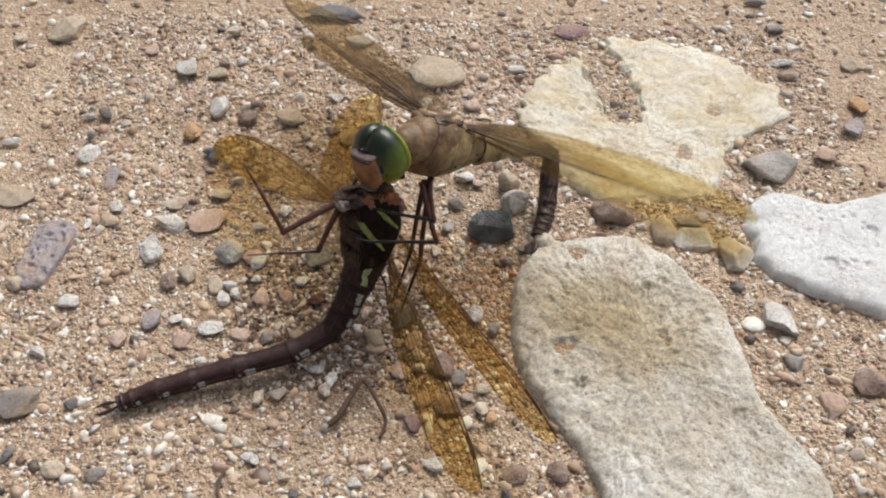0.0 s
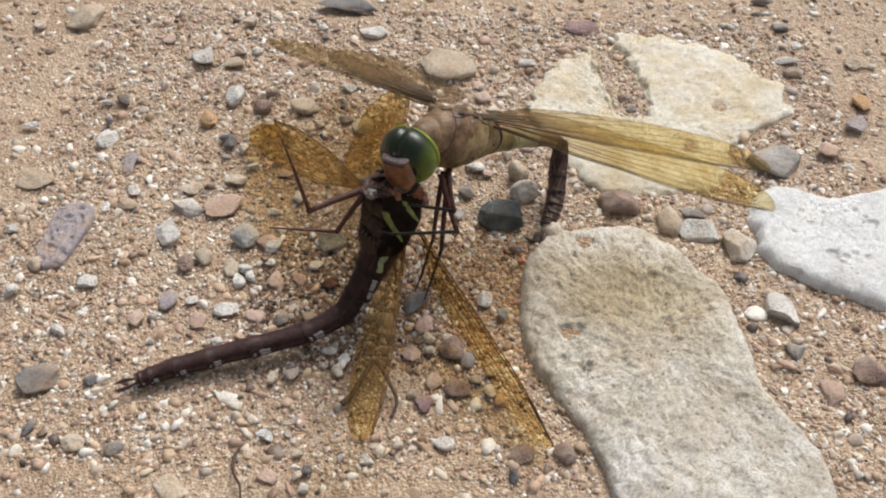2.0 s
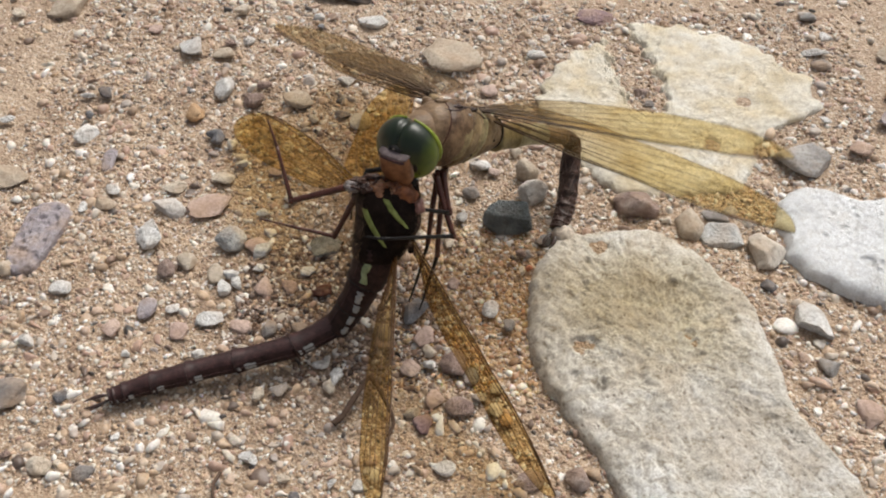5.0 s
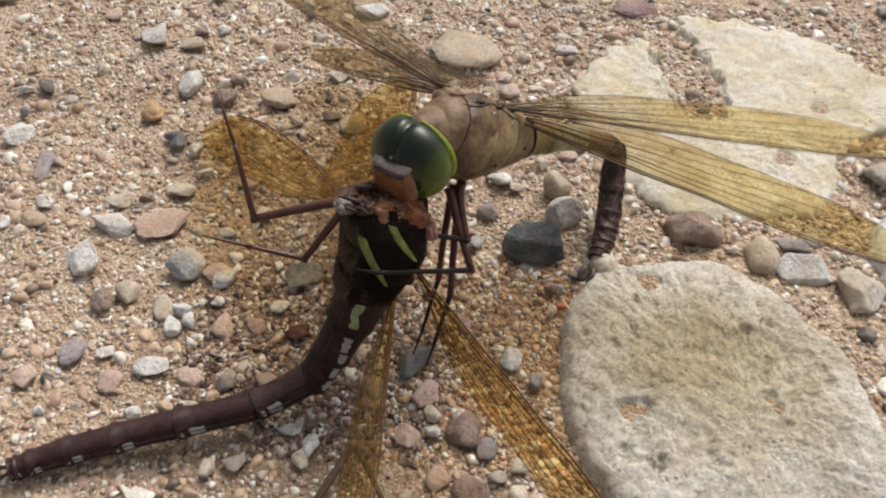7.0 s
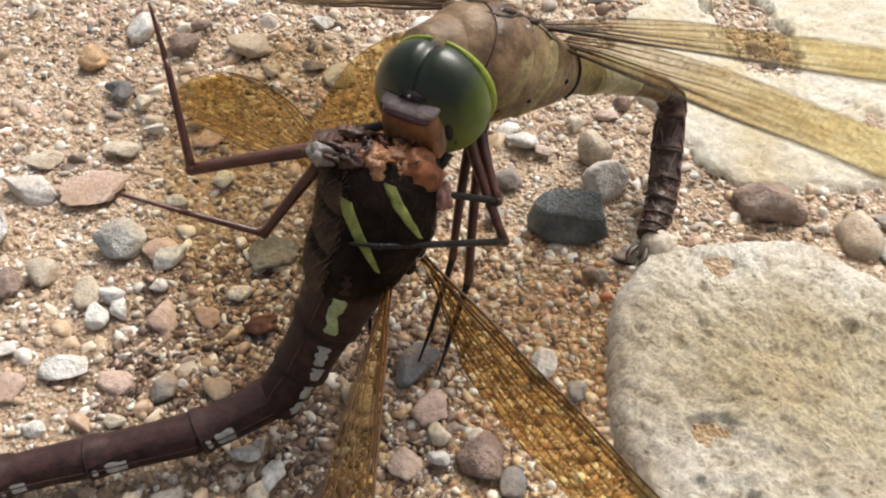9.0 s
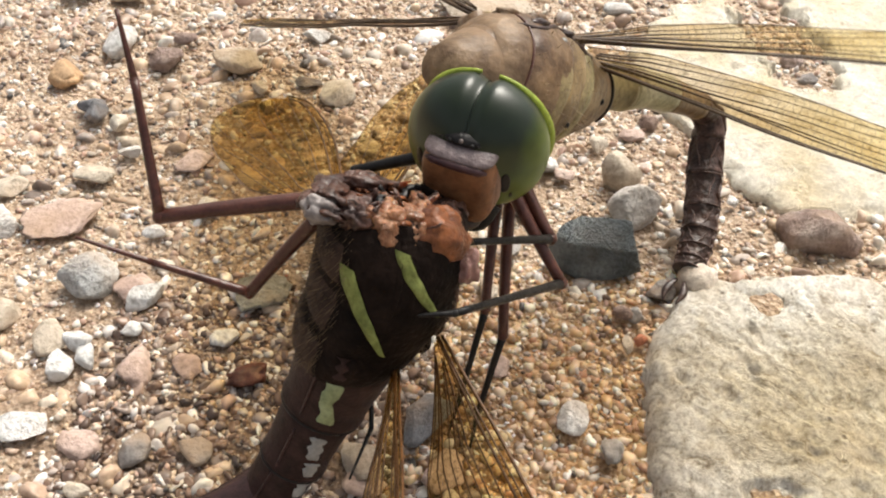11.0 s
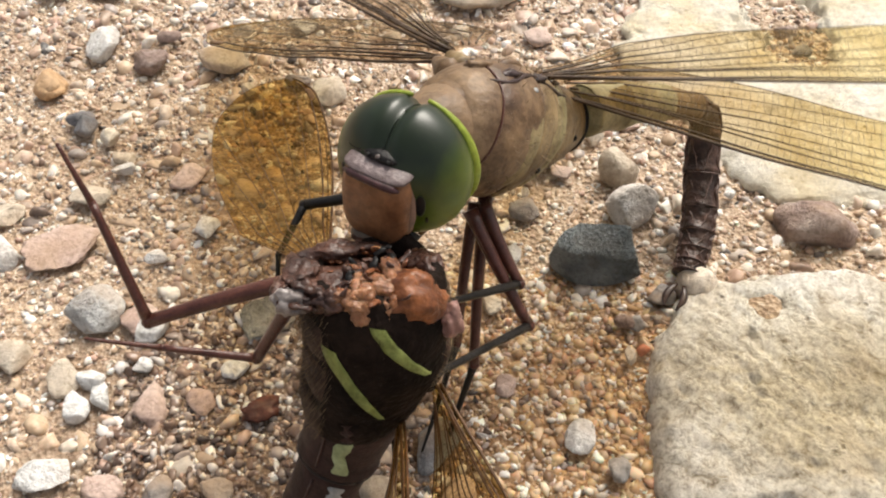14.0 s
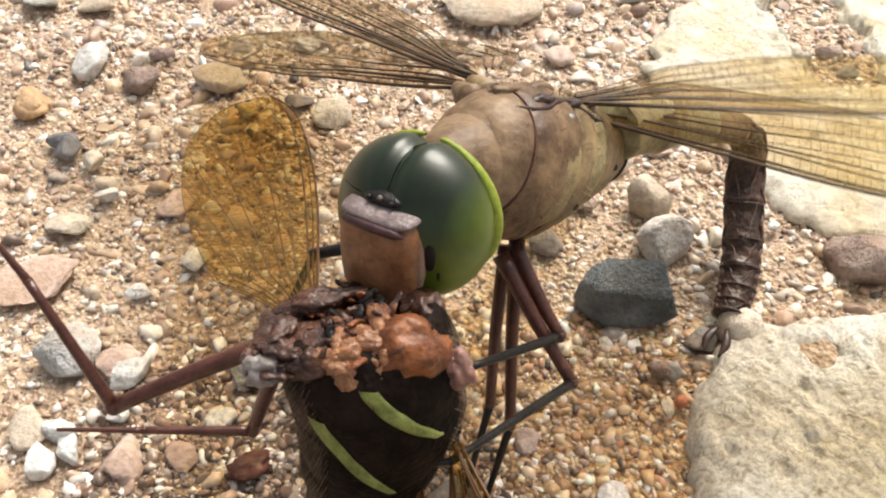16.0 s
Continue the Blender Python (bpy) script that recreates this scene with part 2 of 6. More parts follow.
SAND = sand_material()
GRAIN = grain_material()
MOIST = moist_material()
DARKGRIT = dark_grit_material()
STONES = {
    "white": stone_material("white_stone", (0.54, 0.53, 0.50), (0.73, 0.715, 0.69), (0.84, 0.835, 0.82), bump=0.7, dirty=0.35),
    "greywhite": stone_material("grey_white_stone", (0.42, 0.42, 0.41), (0.66, 0.66, 0.64), (0.80, 0.79, 0.77), bump=0.9, speck=(0.16, 0.15, 0.14)),
    "pale": stone_material("pale_mottled_stone", (0.36, 0.36, 0.37), (0.63, 0.63, 0.64), (0.80, 0.80, 0.80), scale=700, bump=0.8),
    "cream": stone_material("cream_stone", (0.46, 0.38, 0.29), (0.58, 0.50, 0.40), (0.70, 0.64, 0.54)),
    "tan": stone_material("tan_stone", (0.34, 0.27, 0.20), (0.48, 0.40, 0.31), (0.62, 0.54, 0.44)),
    "tan2": stone_material("pale_tan_stone", (0.44, 0.38, 0.31), (0.59, 0.53, 0.45), (0.74, 0.69, 0.62)),
    "grey": stone_material("grey_stone", (0.24, 0.23, 0.22), (0.36, 0.34, 0.32), (0.50, 0.48, 0.46)),
    "slate": stone_material("slate_stone", (0.09, 0.09, 0.10), (0.15, 0.15, 0.16), (0.24, 0.24, 0.25)),
    "slate2": stone_material("brown_slate_stone", (0.16, 0.145, 0.14), (0.26, 0.235, 0.22), (0.40, 0.36, 0.335), dirty=0.6),
    "darkslate": stone_material("dark_slate_stone", (0.10, 0.12, 0.127), (0.245, 0.28, 0.29), (0.48, 0.515, 0.525), rough=0.45, scale=640, bump=1.6, dirty=0.15),
    "redbrown": stone_material("red_brown_stone", (0.20, 0.125, 0.105), (0.37, 0.265, 0.225), (0.64, 0.54, 0.48), scale=560, bump=0.9),
    "pink": stone_material("pink_brown_stone", (0.38, 0.26, 0.215), (0.53, 0.39, 0.33), (0.67, 0.54, 0.47), dirty=0.5),
    "orange": stone_material("orange_tan_stone", (0.42, 0.25, 0.12), (0.54, 0.34, 0.18), (0.66, 0.46, 0.28)),
    "lilac": stone_material("lilac_grey_stone", (0.27, 0.24, 0.26), (0.37, 0.33, 0.35), (0.50, 0.46, 0.47), dirty=0.55),
    "maroon": stone_material("maroon_stone", (0.17, 0.10, 0.11), (0.26, 0.17, 0.18), (0.38, 0.28, 0.28), dirty=0.5),
    "olive": stone_material("olive_grey_stone", (0.15, 0.14, 0.115), (0.26, 0.245, 0.205), (0.42, 0.40, 0.35), bump=1.0, dirty=0.55),
    "brick": stone_material("brick_red_stone", (0.34, 0.10, 0.05), (0.46, 0.16, 0.08), (0.58, 0.26, 0.15), dirty=0.2),
    "quartz": stone_material("quartz_stone", (0.60, 0.50, 0.40), (0.72, 0.62, 0.52), (0.82, 0.75, 0.67), rough=0.25, dirty=0.1),
}


def limestone_material(name, dark, mid, light, pit, dirt, dirty, k=1.0):
    """Weathered limestone: mottled, crumbly relief, brown grains and pits, sand in the hollows."""
    m, nt, bsdf = nodes_of(name)
    v = coords(nt, 1.0)
    broad = add(nt, "ShaderNodeTexNoise", Scale=110.0, Detail=8.0, Roughness=0.65)
    crumb = add(nt, "ShaderNodeTexNoise", Scale=620.0, Detail=8.0, Roughness=0.75, Distortion=0.8)
    fine = add(nt, "ShaderNodeTexNoise", Scale=2600.0, Detail=4.0, Roughness=0.75)
    holes = add(nt, "ShaderNodeTexVoronoi", Scale=900.0, Randomness=1.0)
    spread = add(nt, "ShaderNodeTexNoise", Scale=160.0, Detail=5.0)
    for n in (broad, crumb, fine, holes, spread):
        nt.links.new(v, n.inputs["Vector"])
    col = ramp(nt, broad.outputs["Fac"], [(0.36, dark), (0.48, mid), (0.62, light)])
    col = mixed(nt, 1.0, col, ramp(nt, crumb.outputs["Fac"], [(0.34, (1 - 0.58 * k, 1 - 0.64 * k, 1 - 0.70 * k)), (0.43, (1 - 0.20 * k, 1 - 0.23 * k, 1 - 0.28 * k)), (0.52, (1.0, 1.0, 1.0))]), "MULTIPLY")
    col = mixed(nt, 1.0, col, ramp(nt, fine.outputs["Fac"], [(0.36, (1 - 0.38 * k, 1 - 0.41 * k, 1 - 0.45 * k)), (0.5, (0.95, 0.95, 0.94)), (0.6, (1.06, 1.06, 1.06))]), "MULTIPLY")
    col = mixed(nt, ramp(nt, spread.outputs["Fac"], [(0.5, (0, 0, 0)), (0.66, (dirty,) * 3)]), col, dirt)
    hole = ramp(nt, holes.outputs["Distance"], [(0.10, (1, 1, 1)), (0.26, (0, 0, 0))])
    gate = mixed(nt, 1.0, hole, ramp(nt, spread.outputs["Fac"], [(0.50, (0, 0, 0)), (0.6, (0.75, 0.75, 0.75))]), "MULTIPLY")
    nt.links.new(mixed(nt, gate, col, pit), bsdf.inputs["Base Color"])
    bsdf.inputs["Roughness"].default_value = 0.9
    bsdf.inputs["Specular IOR Level"].default_value = 0.25
    h = mixed(nt, 0.3, mixed(nt, gate, crumb.outputs["Fac"], (0.1, 0.1, 0.1)), fine.outputs["Fac"])
    bumped(nt, bsdf, h, 0.9, 0.0009)
    return m


LIMESTONE = limestone_material("limestone", (0.62, 0.575, 0.50), (0.73, 0.695, 0.63), (0.85, 0.835, 0.80), (0.20, 0.155, 0.11), (0.58, 0.49, 0.38), 0.4, 1.0)
YELLOWSTONE = limestone_material("yellow_limestone", (0.68, 0.585, 0.41), (0.77, 0.705, 0.58), (0.84, 0.805, 0.72), (0.50, 0.39, 0.22), (0.72, 0.58, 0.35), 0.45, 0.45)
CHALK = limestone_material("chalk_stone", (0.68, 0.68, 0.69), (0.79, 0.80, 0.81), (0.86, 0.87, 0.88), (0.50, 0.54, 0.53), (0.70, 0.66, 0.60), 0.25, 0.35)
EYE = eye_material()
RIM = skin_material("eye_rim", (0.19, 0.25, 0.022), (0.32, 0.38, 0.055), 0.45)
FACE = skin_material("face", (0.17, 0.070, 0.030), (0.31, 0.145, 0.066), 0.4, 420, stain=0.25)
CHEEK = skin_material("cheek", (0.206, 0.119, 0.0792), (0.317, 0.206, 0.151), 0.5, 420)
FRONS = skin_material("frons", (0.125, 0.092, 0.088), (0.27, 0.215, 0.21), 0.38, 700, 0.5, coat=0.2, stain=0.35)
BLACK = skin_material("black_cuticle", (0.006, 0.0055, 0.0055), (0.016, 0.014, 0.013), 0.35, coat=0.08, spec=0.2)
LIP = skin_material("lip", (0.084, 0.0595, 0.042), (0.168, 0.126, 0.091), 0.4)
THORAX = skin_material("grey_brown_cuticle", (0.090, 0.050, 0.027), (0.235, 0.150, 0.080), 0.42, 300, 0.5, coat=0.1, stain=0.55)
SIDE = skin_material("olive_grey_cuticle", (0.145, 0.092, 0.043), (0.30, 0.215, 0.108), 0.42, 300, 0.5, coat=0.1, stain=0.5)
FLANK = skin_material("pale_flank", (0.211, 0.175, 0.08), (0.35, 0.30, 0.155), 0.45, 420, stain=0.4)
GREENISH = skin_material("pale_green_cuticle", (0.26, 0.25, 0.14), (0.42, 0.39, 0.25), 0.4, 500, stain=0.35)
DARKBROWN = skin_material("dark_brown_cuticle", (0.022, 0.012, 0.010), (0.055, 0.030, 0.026), 0.35, 700, coat=0.2)
NEARBLACK = skin_material("prey_thorax_cuticle", (0.0045, 0.0029, 0.0022), (0.018, 0.011, 0.008), 0.65, 420, 0.8, spec=0.07, stain=0.4)
FLANKBROWN = skin_material("brown_flank", (0.022, 0.013, 0.009), (0.075, 0.046, 0.032), 0.6, 420, 0.7, spec=0.12)
HAIR = skin_material("tan_hair", (0.15, 0.105, 0.06), (0.26, 0.19, 0.11), 0.7)
TAILBROWN = skin_material("brown_cuticle", (0.0135, 0.0068, 0.0062), (0.050, 0.0255, 0.0225), 0.5, 800, coat=0.04, spec=0.13)
FEEDERTAIL = skin_material("mottled_brown_cuticle", (0.012, 0.006, 0.005), (0.10, 0.055, 0.042), 0.4, 520, 0.6, coat=0.2, stain=0.6)
EDGEBROWN = skin_material("pale_brown_edge", (0.05, 0.027, 0.022), (0.14, 0.083, 0.066), 0.4, 900, 0.5, coat=0.15, stain=0.4)
DORSAL = skin_material("red_brown_cuticle", (0.026, 0.011, 0.010), (0.066, 0.029, 0.027), 0.42, 900, coat=0.12, stain=0.4)
SHOULDER = skin_material("tan_cuticle", (0.140, 0.085, 0.047), (0.270, 0.180, 0.105), 0.5, 300, 0.5, stain=0.4)
LOBE = skin_material("tan_olive_cuticle", (0.17, 0.125, 0.058), (0.32, 0.255, 0.130), 0.45, 420, stain=0.5)
REDLEG = skin_material("red_brown_leg", (0.051, 0.0156, 0.0108), (0.102, 0.036, 0.024), 0.3, 900, coat=0.4)
GREENMARK = skin_material("green_marking", (0.125, 0.150, 0.032), (0.235, 0.265, 0.078), 0.6, 700, stain=0.35)
MINTMARK = skin_material("pale_green_marking", (0.22, 0.27, 0.13), (0.36, 0.42, 0.24), 0.6, 700)
PALEMARK = skin_material("pale_marking", (0.26, 0.26, 0.25), (0.42, 0.43, 0.42), 0.55)
FLESH = skin_material("torn_flesh", (0.07, 0.022, 0.011), (0.38, 0.18, 0.088), 0.4, 620, 0.8, coat=0.25, flesh=0.3)
GRISTLE = skin_material("pale_gristle", (0.105, 0.0825, 0.075), (0.255, 0.225, 0.21), 0.35, 900, coat=0.4)
VEIN = skin_material("wing_vein", (0.036, 0.021, 0.012), (0.085, 0.050, 0.026), 0.4)
AMBERVEIN = skin_material("amber_vein", (0.045, 0.018, 0.005), (0.12, 0.05, 0.012), 0.35)
STIGMA = skin_material("stigma", (0.10, 0.05, 0.02), (0.17, 0.09, 0.035), 0.4)
CLEARWING = membrane_material("clear_membrane", (0.78, 0.69, 0.57), (0.92, 0.81, 0.51), 0.010, 0.026, (0.40, 0.29, 0.12), 0.08)
SMOKEWING = membrane_material("smoky_membrane", (0.70, 0.62, 0.53), (0.80, 0.69, 0.49), 0.010, 0.034, (0.36, 0.29, 0.18), 0.12)
AMBERWING = membrane_material("amber_membrane", (0.87, 0.72, 0.42), (0.90, 0.76, 0.45), 0.0, 0.03, (0.36, 0.25, 0.09), 0.08)
TWIG = skin_material("dry_twig", (0.06, 0.035, 0.022), (0.13, 0.08, 0.055), 0.7)


# ---- mesh helpers ----
def part(name, bm, material, parent=None, label="", m=None, smooth=True):
    """Links a bmesh as one mesh object, under a thing or a part."""
    me = bpy.data.meshes.new(name)
    bm.normal_update()
    bm.to_mesh(me)
    bm.free()
    me.materials.append(material)
    if smooth:
        me.shade_smooth()
    ob = new(name, me)
    ob.parent = parent
    if m is not None:
        ob.matrix_basis = m
    return tagged(ob, label) if label else ob


def ball(bm, centre, radii, turn=None, u=24, v=16):
    m = Matrix.Translation(centre) @ (turn.to_4x4() if turn else Matrix()) @ Matrix.Diagonal((*radii, 1))
    return bmesh.ops.create_uvsphere(bm, u_segments=u, v_segments=v, radius=1.0, matrix=m)["verts"]


def smooth_path(points, n):
    """Catmull-Rom through the points, n steps a span."""
    p = [Vector(q) for q in points]
    p = [p[0] * 2 - p[1]] + p + [p[-1] * 2 - p[-2]]
    out = []
    for i in range(1, len(p) - 2):
        a, b, c, d = p[i - 1:i + 3]
        for k in range(n):
            t = k / n
            out.append(0.5 * ((2 * b) + (c - a) * t + (2 * a - 5 * b + 4 * c - d) * t * t + (3 * b - a - 3 * c + d) * t ** 3))
    return out + [p[-2].copy()]


def tube(bm, points, radii, sides=12, flat=1.0, up=(0, 0, 1)):
    """A round rod along the points, capped; flat squeezes it along its second axis."""
    rings, p = [], [Vector(q) for q in points]
    side = None
    for i, q in enumerate(p):
        d = (p[min(i + 1, len(p) - 1)] - p[max(i - 1, 0)]).normalized()
        side = d.cross(Vector(up)) if side is None else side - d * side.dot(d)
        if side.length < 1e-9:
            side = d.orthogonal()
        side.normalize()
        top = side.cross(d)
        rings.append([bm.verts.new(q + (side * math.cos(a) + top * flat * math.sin(a)) * radii[i]) for a in (2 * math.pi * k / sides for k in range(sides))])
    for a, b in zip(rings, rings[1:]):
        for k in range(sides):
            bm.faces.new((a[k], a[(k + 1) % sides], b[(k + 1) % sides], b[k]))
    bm.faces.new(list(reversed(rings[0])))
    bm.faces.new(rings[-1])


def patch(bm, rows):
    """A thin plate over rows of points: front face, and a rim bent down into the surface below."""
    grid = [[bm.verts.new(p) for p in row] for row in rows]
    for a, b in zip(grid, grid[1:]):
        for k in range(len(a) - 1):
            bm.faces.new((a[k], a[k + 1], b[k + 1], b[k]))


def frame_of(origin, ahead, up):
    """A pose whose x axis points ahead and whose z axis lies towards up."""
    x = Vector(ahead).normalized()
    y = Vector(up).cross(x).normalized()
    return Matrix.Translation(origin) @ Matrix((x, y, x.cross(y))).transposed().to_4x4()


# ---- ground ----
def hills(x, y):
    """The sand's gentle relief."""
    return 0.0009 * noise.noise((x * 38, y * 38, 1.0)) + 0.0005 * noise.noise((x * 120, y * 120, 4.0)) - 0.0004


def crumbs(x, y):
    """Small clods and hollows of the sand."""
    p = Vector((x, y, 0))
    return 0.00022 * noise.noise(p * 420) + 0.00020 * noise.noise(p * 950) + 0.00012 * noise.noise(p * 1900) + 0.0003 * max(0, noise.noise(p * 260 + Vector((5, 3, 0))) - 0.15)


def ground():
    steps = [0.4, 0.8, 2, 5, 15, 50, 150, 400]
    xs = np.concatenate([-np.array(steps[::-1]), np.linspace(-0.13, -0.072, 100), np.linspace(-0.0716, 0.0716, 400), np.linspace(0.072, 0.13, 100), steps])
    ys = np.concatenate([0.12 - np.array(steps[::-1]), np.linspace(0.03, 0.23, 480), 0.12 + np.array(steps)])
    verts = [(x, y, hills(x, y) + crumbs(x, y) if abs(x) < 0.14 and 0 < y < 0.25 else 0.0) for y in ys.tolist() for x in xs.tolist()]
    n = len(xs)
    faces = [(j * n + i, j * n + i + 1, (j + 1) * n + i + 1, (j + 1) * n + i) for j in range(len(ys) - 1) for i in range(n - 1)]
    me = bpy.data.meshes.new("ground")
    me.from_pydata(verts, [], faces)
    me.shade_smooth()
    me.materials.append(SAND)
    return tagged(new("ground", me), "tan sandy ground strewn with grit and pebbles", "ground", kind="structure")


ground()

PEBBLE_SPOTS = []


def slab(name, outline, height, material, label, seed, hollows=(), middle=None, rise=0.12, category="stone", span=18, relief=1.0, ragged=1.0):
    """A flat crumbly stone: its outline in millimetres, worn edges, and hollows (x, y, radius, depth, sand in it)."""
    pts = [Vector((x * MM, y * MM, 0)) for x, y in outline]
    ring = smooth_path(pts + [pts[0]], span)[:-1]
    c = Vector((middle[0] * MM, middle[1] * MM, 0)) if middle else sum(pts, Vector()) / len(pts)
    rng = random.Random(seed)
    small = [(c.lerp(ring[rng.randrange(len(ring))], rng.uniform(0.1, 0.95) ** 0.6), rng.uniform(0.25, 0.75) * MM) for _ in range(40)]
    edge_profile = [(0.80, 0.985), (0.82, 0.98), (0.84, 0.97), (0.86, 0.955), (0.88, 0.935), (0.90, 0.90), (0.917, 0.86), (0.933, 0.81), (0.948, 0.74), (0.962, 0.64), (0.974, 0.52), (0.984, 0.38), (0.993, 0.2), (1.0, 0.0), (1.006, -0.4)]
    profile = [(k / 64, 1.0) for k in range(1, 51)] + edge_profile

    def top(p, s, lift):
        w = Vector((p.x, p.y, seed * 3.7))
        z = height * MM * (lift * (1 - rise * 0.5) + rise * 0.5 * (1 - s * s) * min(1, lift + 0.5))
        crumb = noise.fractal(w * 260, 0.7, 2.1, 5)
        rough = noise.fractal(w * 90, 0.6, 2.2, 3) * 0.40 + crumb * 0.26 + noise.fractal(w * 950, 0.8, 2.0, 2) * 0.16 - 0.45 * max(0, noise.noise(w * 520) - 0.22) - 0.35 * max(0, noise.noise(w * 210 + Vector((3, 1, 0))) - 0.3)
        z += rough * relief * MM * min(1.0, max(lift, 0) + 0.25)
        q = Vector((p.x, p.y, 0))
        for hp, hr in small:
            d = (q - hp).length / hr
            if d < 1:
                z -= 0.7 * hr * (1 - d * d)
        for x, y, r, deep, _ in hollows:
            v = q - Vector((x, y, 0)) * MM
            if v.length < 2.2 * r * MM:
                d = v.length / (r * MM * (1 + 0.35 * noise.noise(v * 700 + w) + 0.2 * noise.noise(v * 1800 + w)))
                z -= deep * MM * max(0.0, min(1.0, (1.15 - d) / 0.35))
        return z

    bm = bmesh.new()
    rows = []
    for s, lift in profile:
        row = []
        for q in ring:
            p = c.lerp(q, s)
            w = Vector((p.x, p.y, seed * 3.7))
            j = 1 + ragged * (0.06 * noise.noise(w * 95) + 0.08 * noise.noise(w * 230) + 0.045 * noise.noise(w * 600)) * s ** 6
            row.append(bm.verts.new((c.x + (p.x - c.x) * j, c.y + (p.y - c.y) * j, top(p, s, lift))))
        rows.append(row)
    centre = bm.verts.new((c.x, c.y, rows[0][0].co.z))
    n = len(ring)
    for k in range(n):
        bm.faces.new((centre, rows[0][k], rows[0][(k + 1) % n]))
    for a, b in zip(rows, rows[1:]):
        for k in range(n):
            bm.faces.new((a[k], b[k], b[(k + 1) % n], a[(k + 1) % n]))
    PEBBLE_SPOTS.append([((c.x + (q.x - c.x) * 0.975), (c.y + (q.y - c.y) * 0.975)) for q in ring[::4]])
    ob = tagged(part(name, bm, material), label, category, "stones on the ground")
    for x, y, r, deep, sand in hollows:
        if not sand:
            continue
        fill = bmesh.new()
        mid = Vector((x, y, 0)) * MM
        rows = []
        for k in range(1, 8):
            row = []
            for j in range(24):
                a = 2 * math.pi * j / 24
                p = mid + Vector((math.cos(a), math.sin(a), 0)) * r * 1.02 * MM * k / 7
                z = height * MM * 0.97 - deep * MM * (0.62 + 0.12 * (k / 7) ** 2) + 0.16 * MM * noise.noise(p * 1500)
                row.append(fill.verts.new((p.x, p.y, z)))
            rows.append(row)
        fill.faces.new(rows[0])
        for a, b in zip(rows, rows[1:]):
            for k in range(24):
                fill.faces.new((a[k], b[k], b[(k + 1) % 24], a[(k + 1) % 24]))
        part("sand_fill", fill, SAND, ob, "brown sand caught in a hollow")
    return ob


slab("limestone_slab", [(14.0, 100.2), (14.3, 106.8), (15.5, 111.4), (17.8, 114.8), (21.0, 116.6), (25.5, 117.6), (30.0, 117.8), (35.0, 117.0), (40.2, 113.8), (43.9, 108.6), (47.6, 104.8), (48.9, 99.5), (49.6, 94.4), (50.6, 87.3), (53.2, 82.1), (56.2, 77.9), (58.8, 72.6), (56.0, 65.5), (43.0, 58.5), (31.0, 64.0), (27.6, 68.6), (25.2, 74.4), (21.4, 80.2), (18.4, 84.8), (15.8, 89.6), (14.2, 94.0)],
     2.0, LIMESTONE, "large pale grey pitted limestone slab bedded in sand", 3,
     [(24.6, 113.2, 1.4, 0.8, True), (35.4, 106.2, 0.8, 1.0, False), (34.3, 107.3, 0.9, 0.6, False), (22.7, 109.8, 0.5, 0.8, False), (22.5, 105.3, 0.45, 0.7, False), (22.6, 104.0, 0.4, 0.5, False), (21.2, 94.0, 1.35, 0.9, True), (22.9, 94.4, 1.1, 0.8, True),
      (37.2, 96.9, 0.8, 0.6, True), (37.9, 95.6, 0.6, 0.5, True), (24.1, 87.1, 0.75, 1.1, False), (24.6, 88.2, 0.5, 0.9, False), (25.4, 97.8, 0.7, 0.4, False), (31.5, 101.9, 0.7, 0.4, False), (30.2, 102.6, 0.5, 0.4, False), (20.6, 88.9, 0.5, 0.6, False), (44.0, 99.0, 0.9, 0.4, False), (38.8, 93.5, 0.5, 0.5, False)], (35, 92), relief=1.35, ragged=0.45)
# the yellow slab: sand lies in its notch and over its edges
NOTCH = [(34.8, 149.3, 3.7, 2.2, False), (34.2, 154.3, 4.1, 2.2, False), (32.6, 159.5, 4.2, 2.2, False), (31.6, 164.5, 3.6, 2.2, False), (30.0, 169.4, 2.9, 2.2, False)]
slab("yellow_slab", [(15.2, 149.6), (16.2, 153.4), (18.3, 157.6), (21.2, 161.7), (24.2, 164.8), (27.6, 167.4), (31.8, 172.0), (37.3, 173.2), (44.9, 170.4), (53.5, 168.2), (59.0, 164.1), (65.0, 159.2), (67.2, 154.6), (65.1, 149.6), (61.1, 146.2), (56.0, 142.8), (53.0, 138.0), (51.8, 132.6), (48.2, 128.0), (42.0, 126.6), (33.4, 126.4), (25.8, 129.2), (20.8, 136.0), (16.6, 143.4)],
     1.15, YELLOWSTONE, "flat yellowish limestone slab partly covered with sand", 5, NOTCH + [(45.0, 138.0, 1.6, 0.4, True), (52.0, 150.0, 1.4, 0.4, True)], (37.0, 140), rise=0.5, relief=0.75)
slab("chalk_slab", [(53.8, 119.7), (56.5, 128.0), (61.7, 129.1), (68.1, 126.7), (75.4, 128.6), (81.8, 130.4), (91.5, 129.7), (89.2, 115.1), (77.3, 104.7), (69.3, 104.7), (64.4, 107.3), (58.4, 109.9), (54.5, 114.6)],
     1.9, CHALK, "flat chalky white stone slab lying on sand", 8, [(66.0, 113.0, 1.0, 0.5, False), (74.0, 120.0, 1.3, 0.6, False)], (71, 117), relief=0.35)
slab("lilac_slab", [(-68.1, 105.7), (-67.9, 110.8), (-67.2, 116.1), (-62.5, 117.1), (-60.5, 113.3), (-61.4, 107.4), (-62.9, 102.9), (-65.9, 102.1)],
     0.9, STONES["lilac"], "flat lilac-grey stone almost buried in sand", 11, (), (-64.6, 110), span=10)

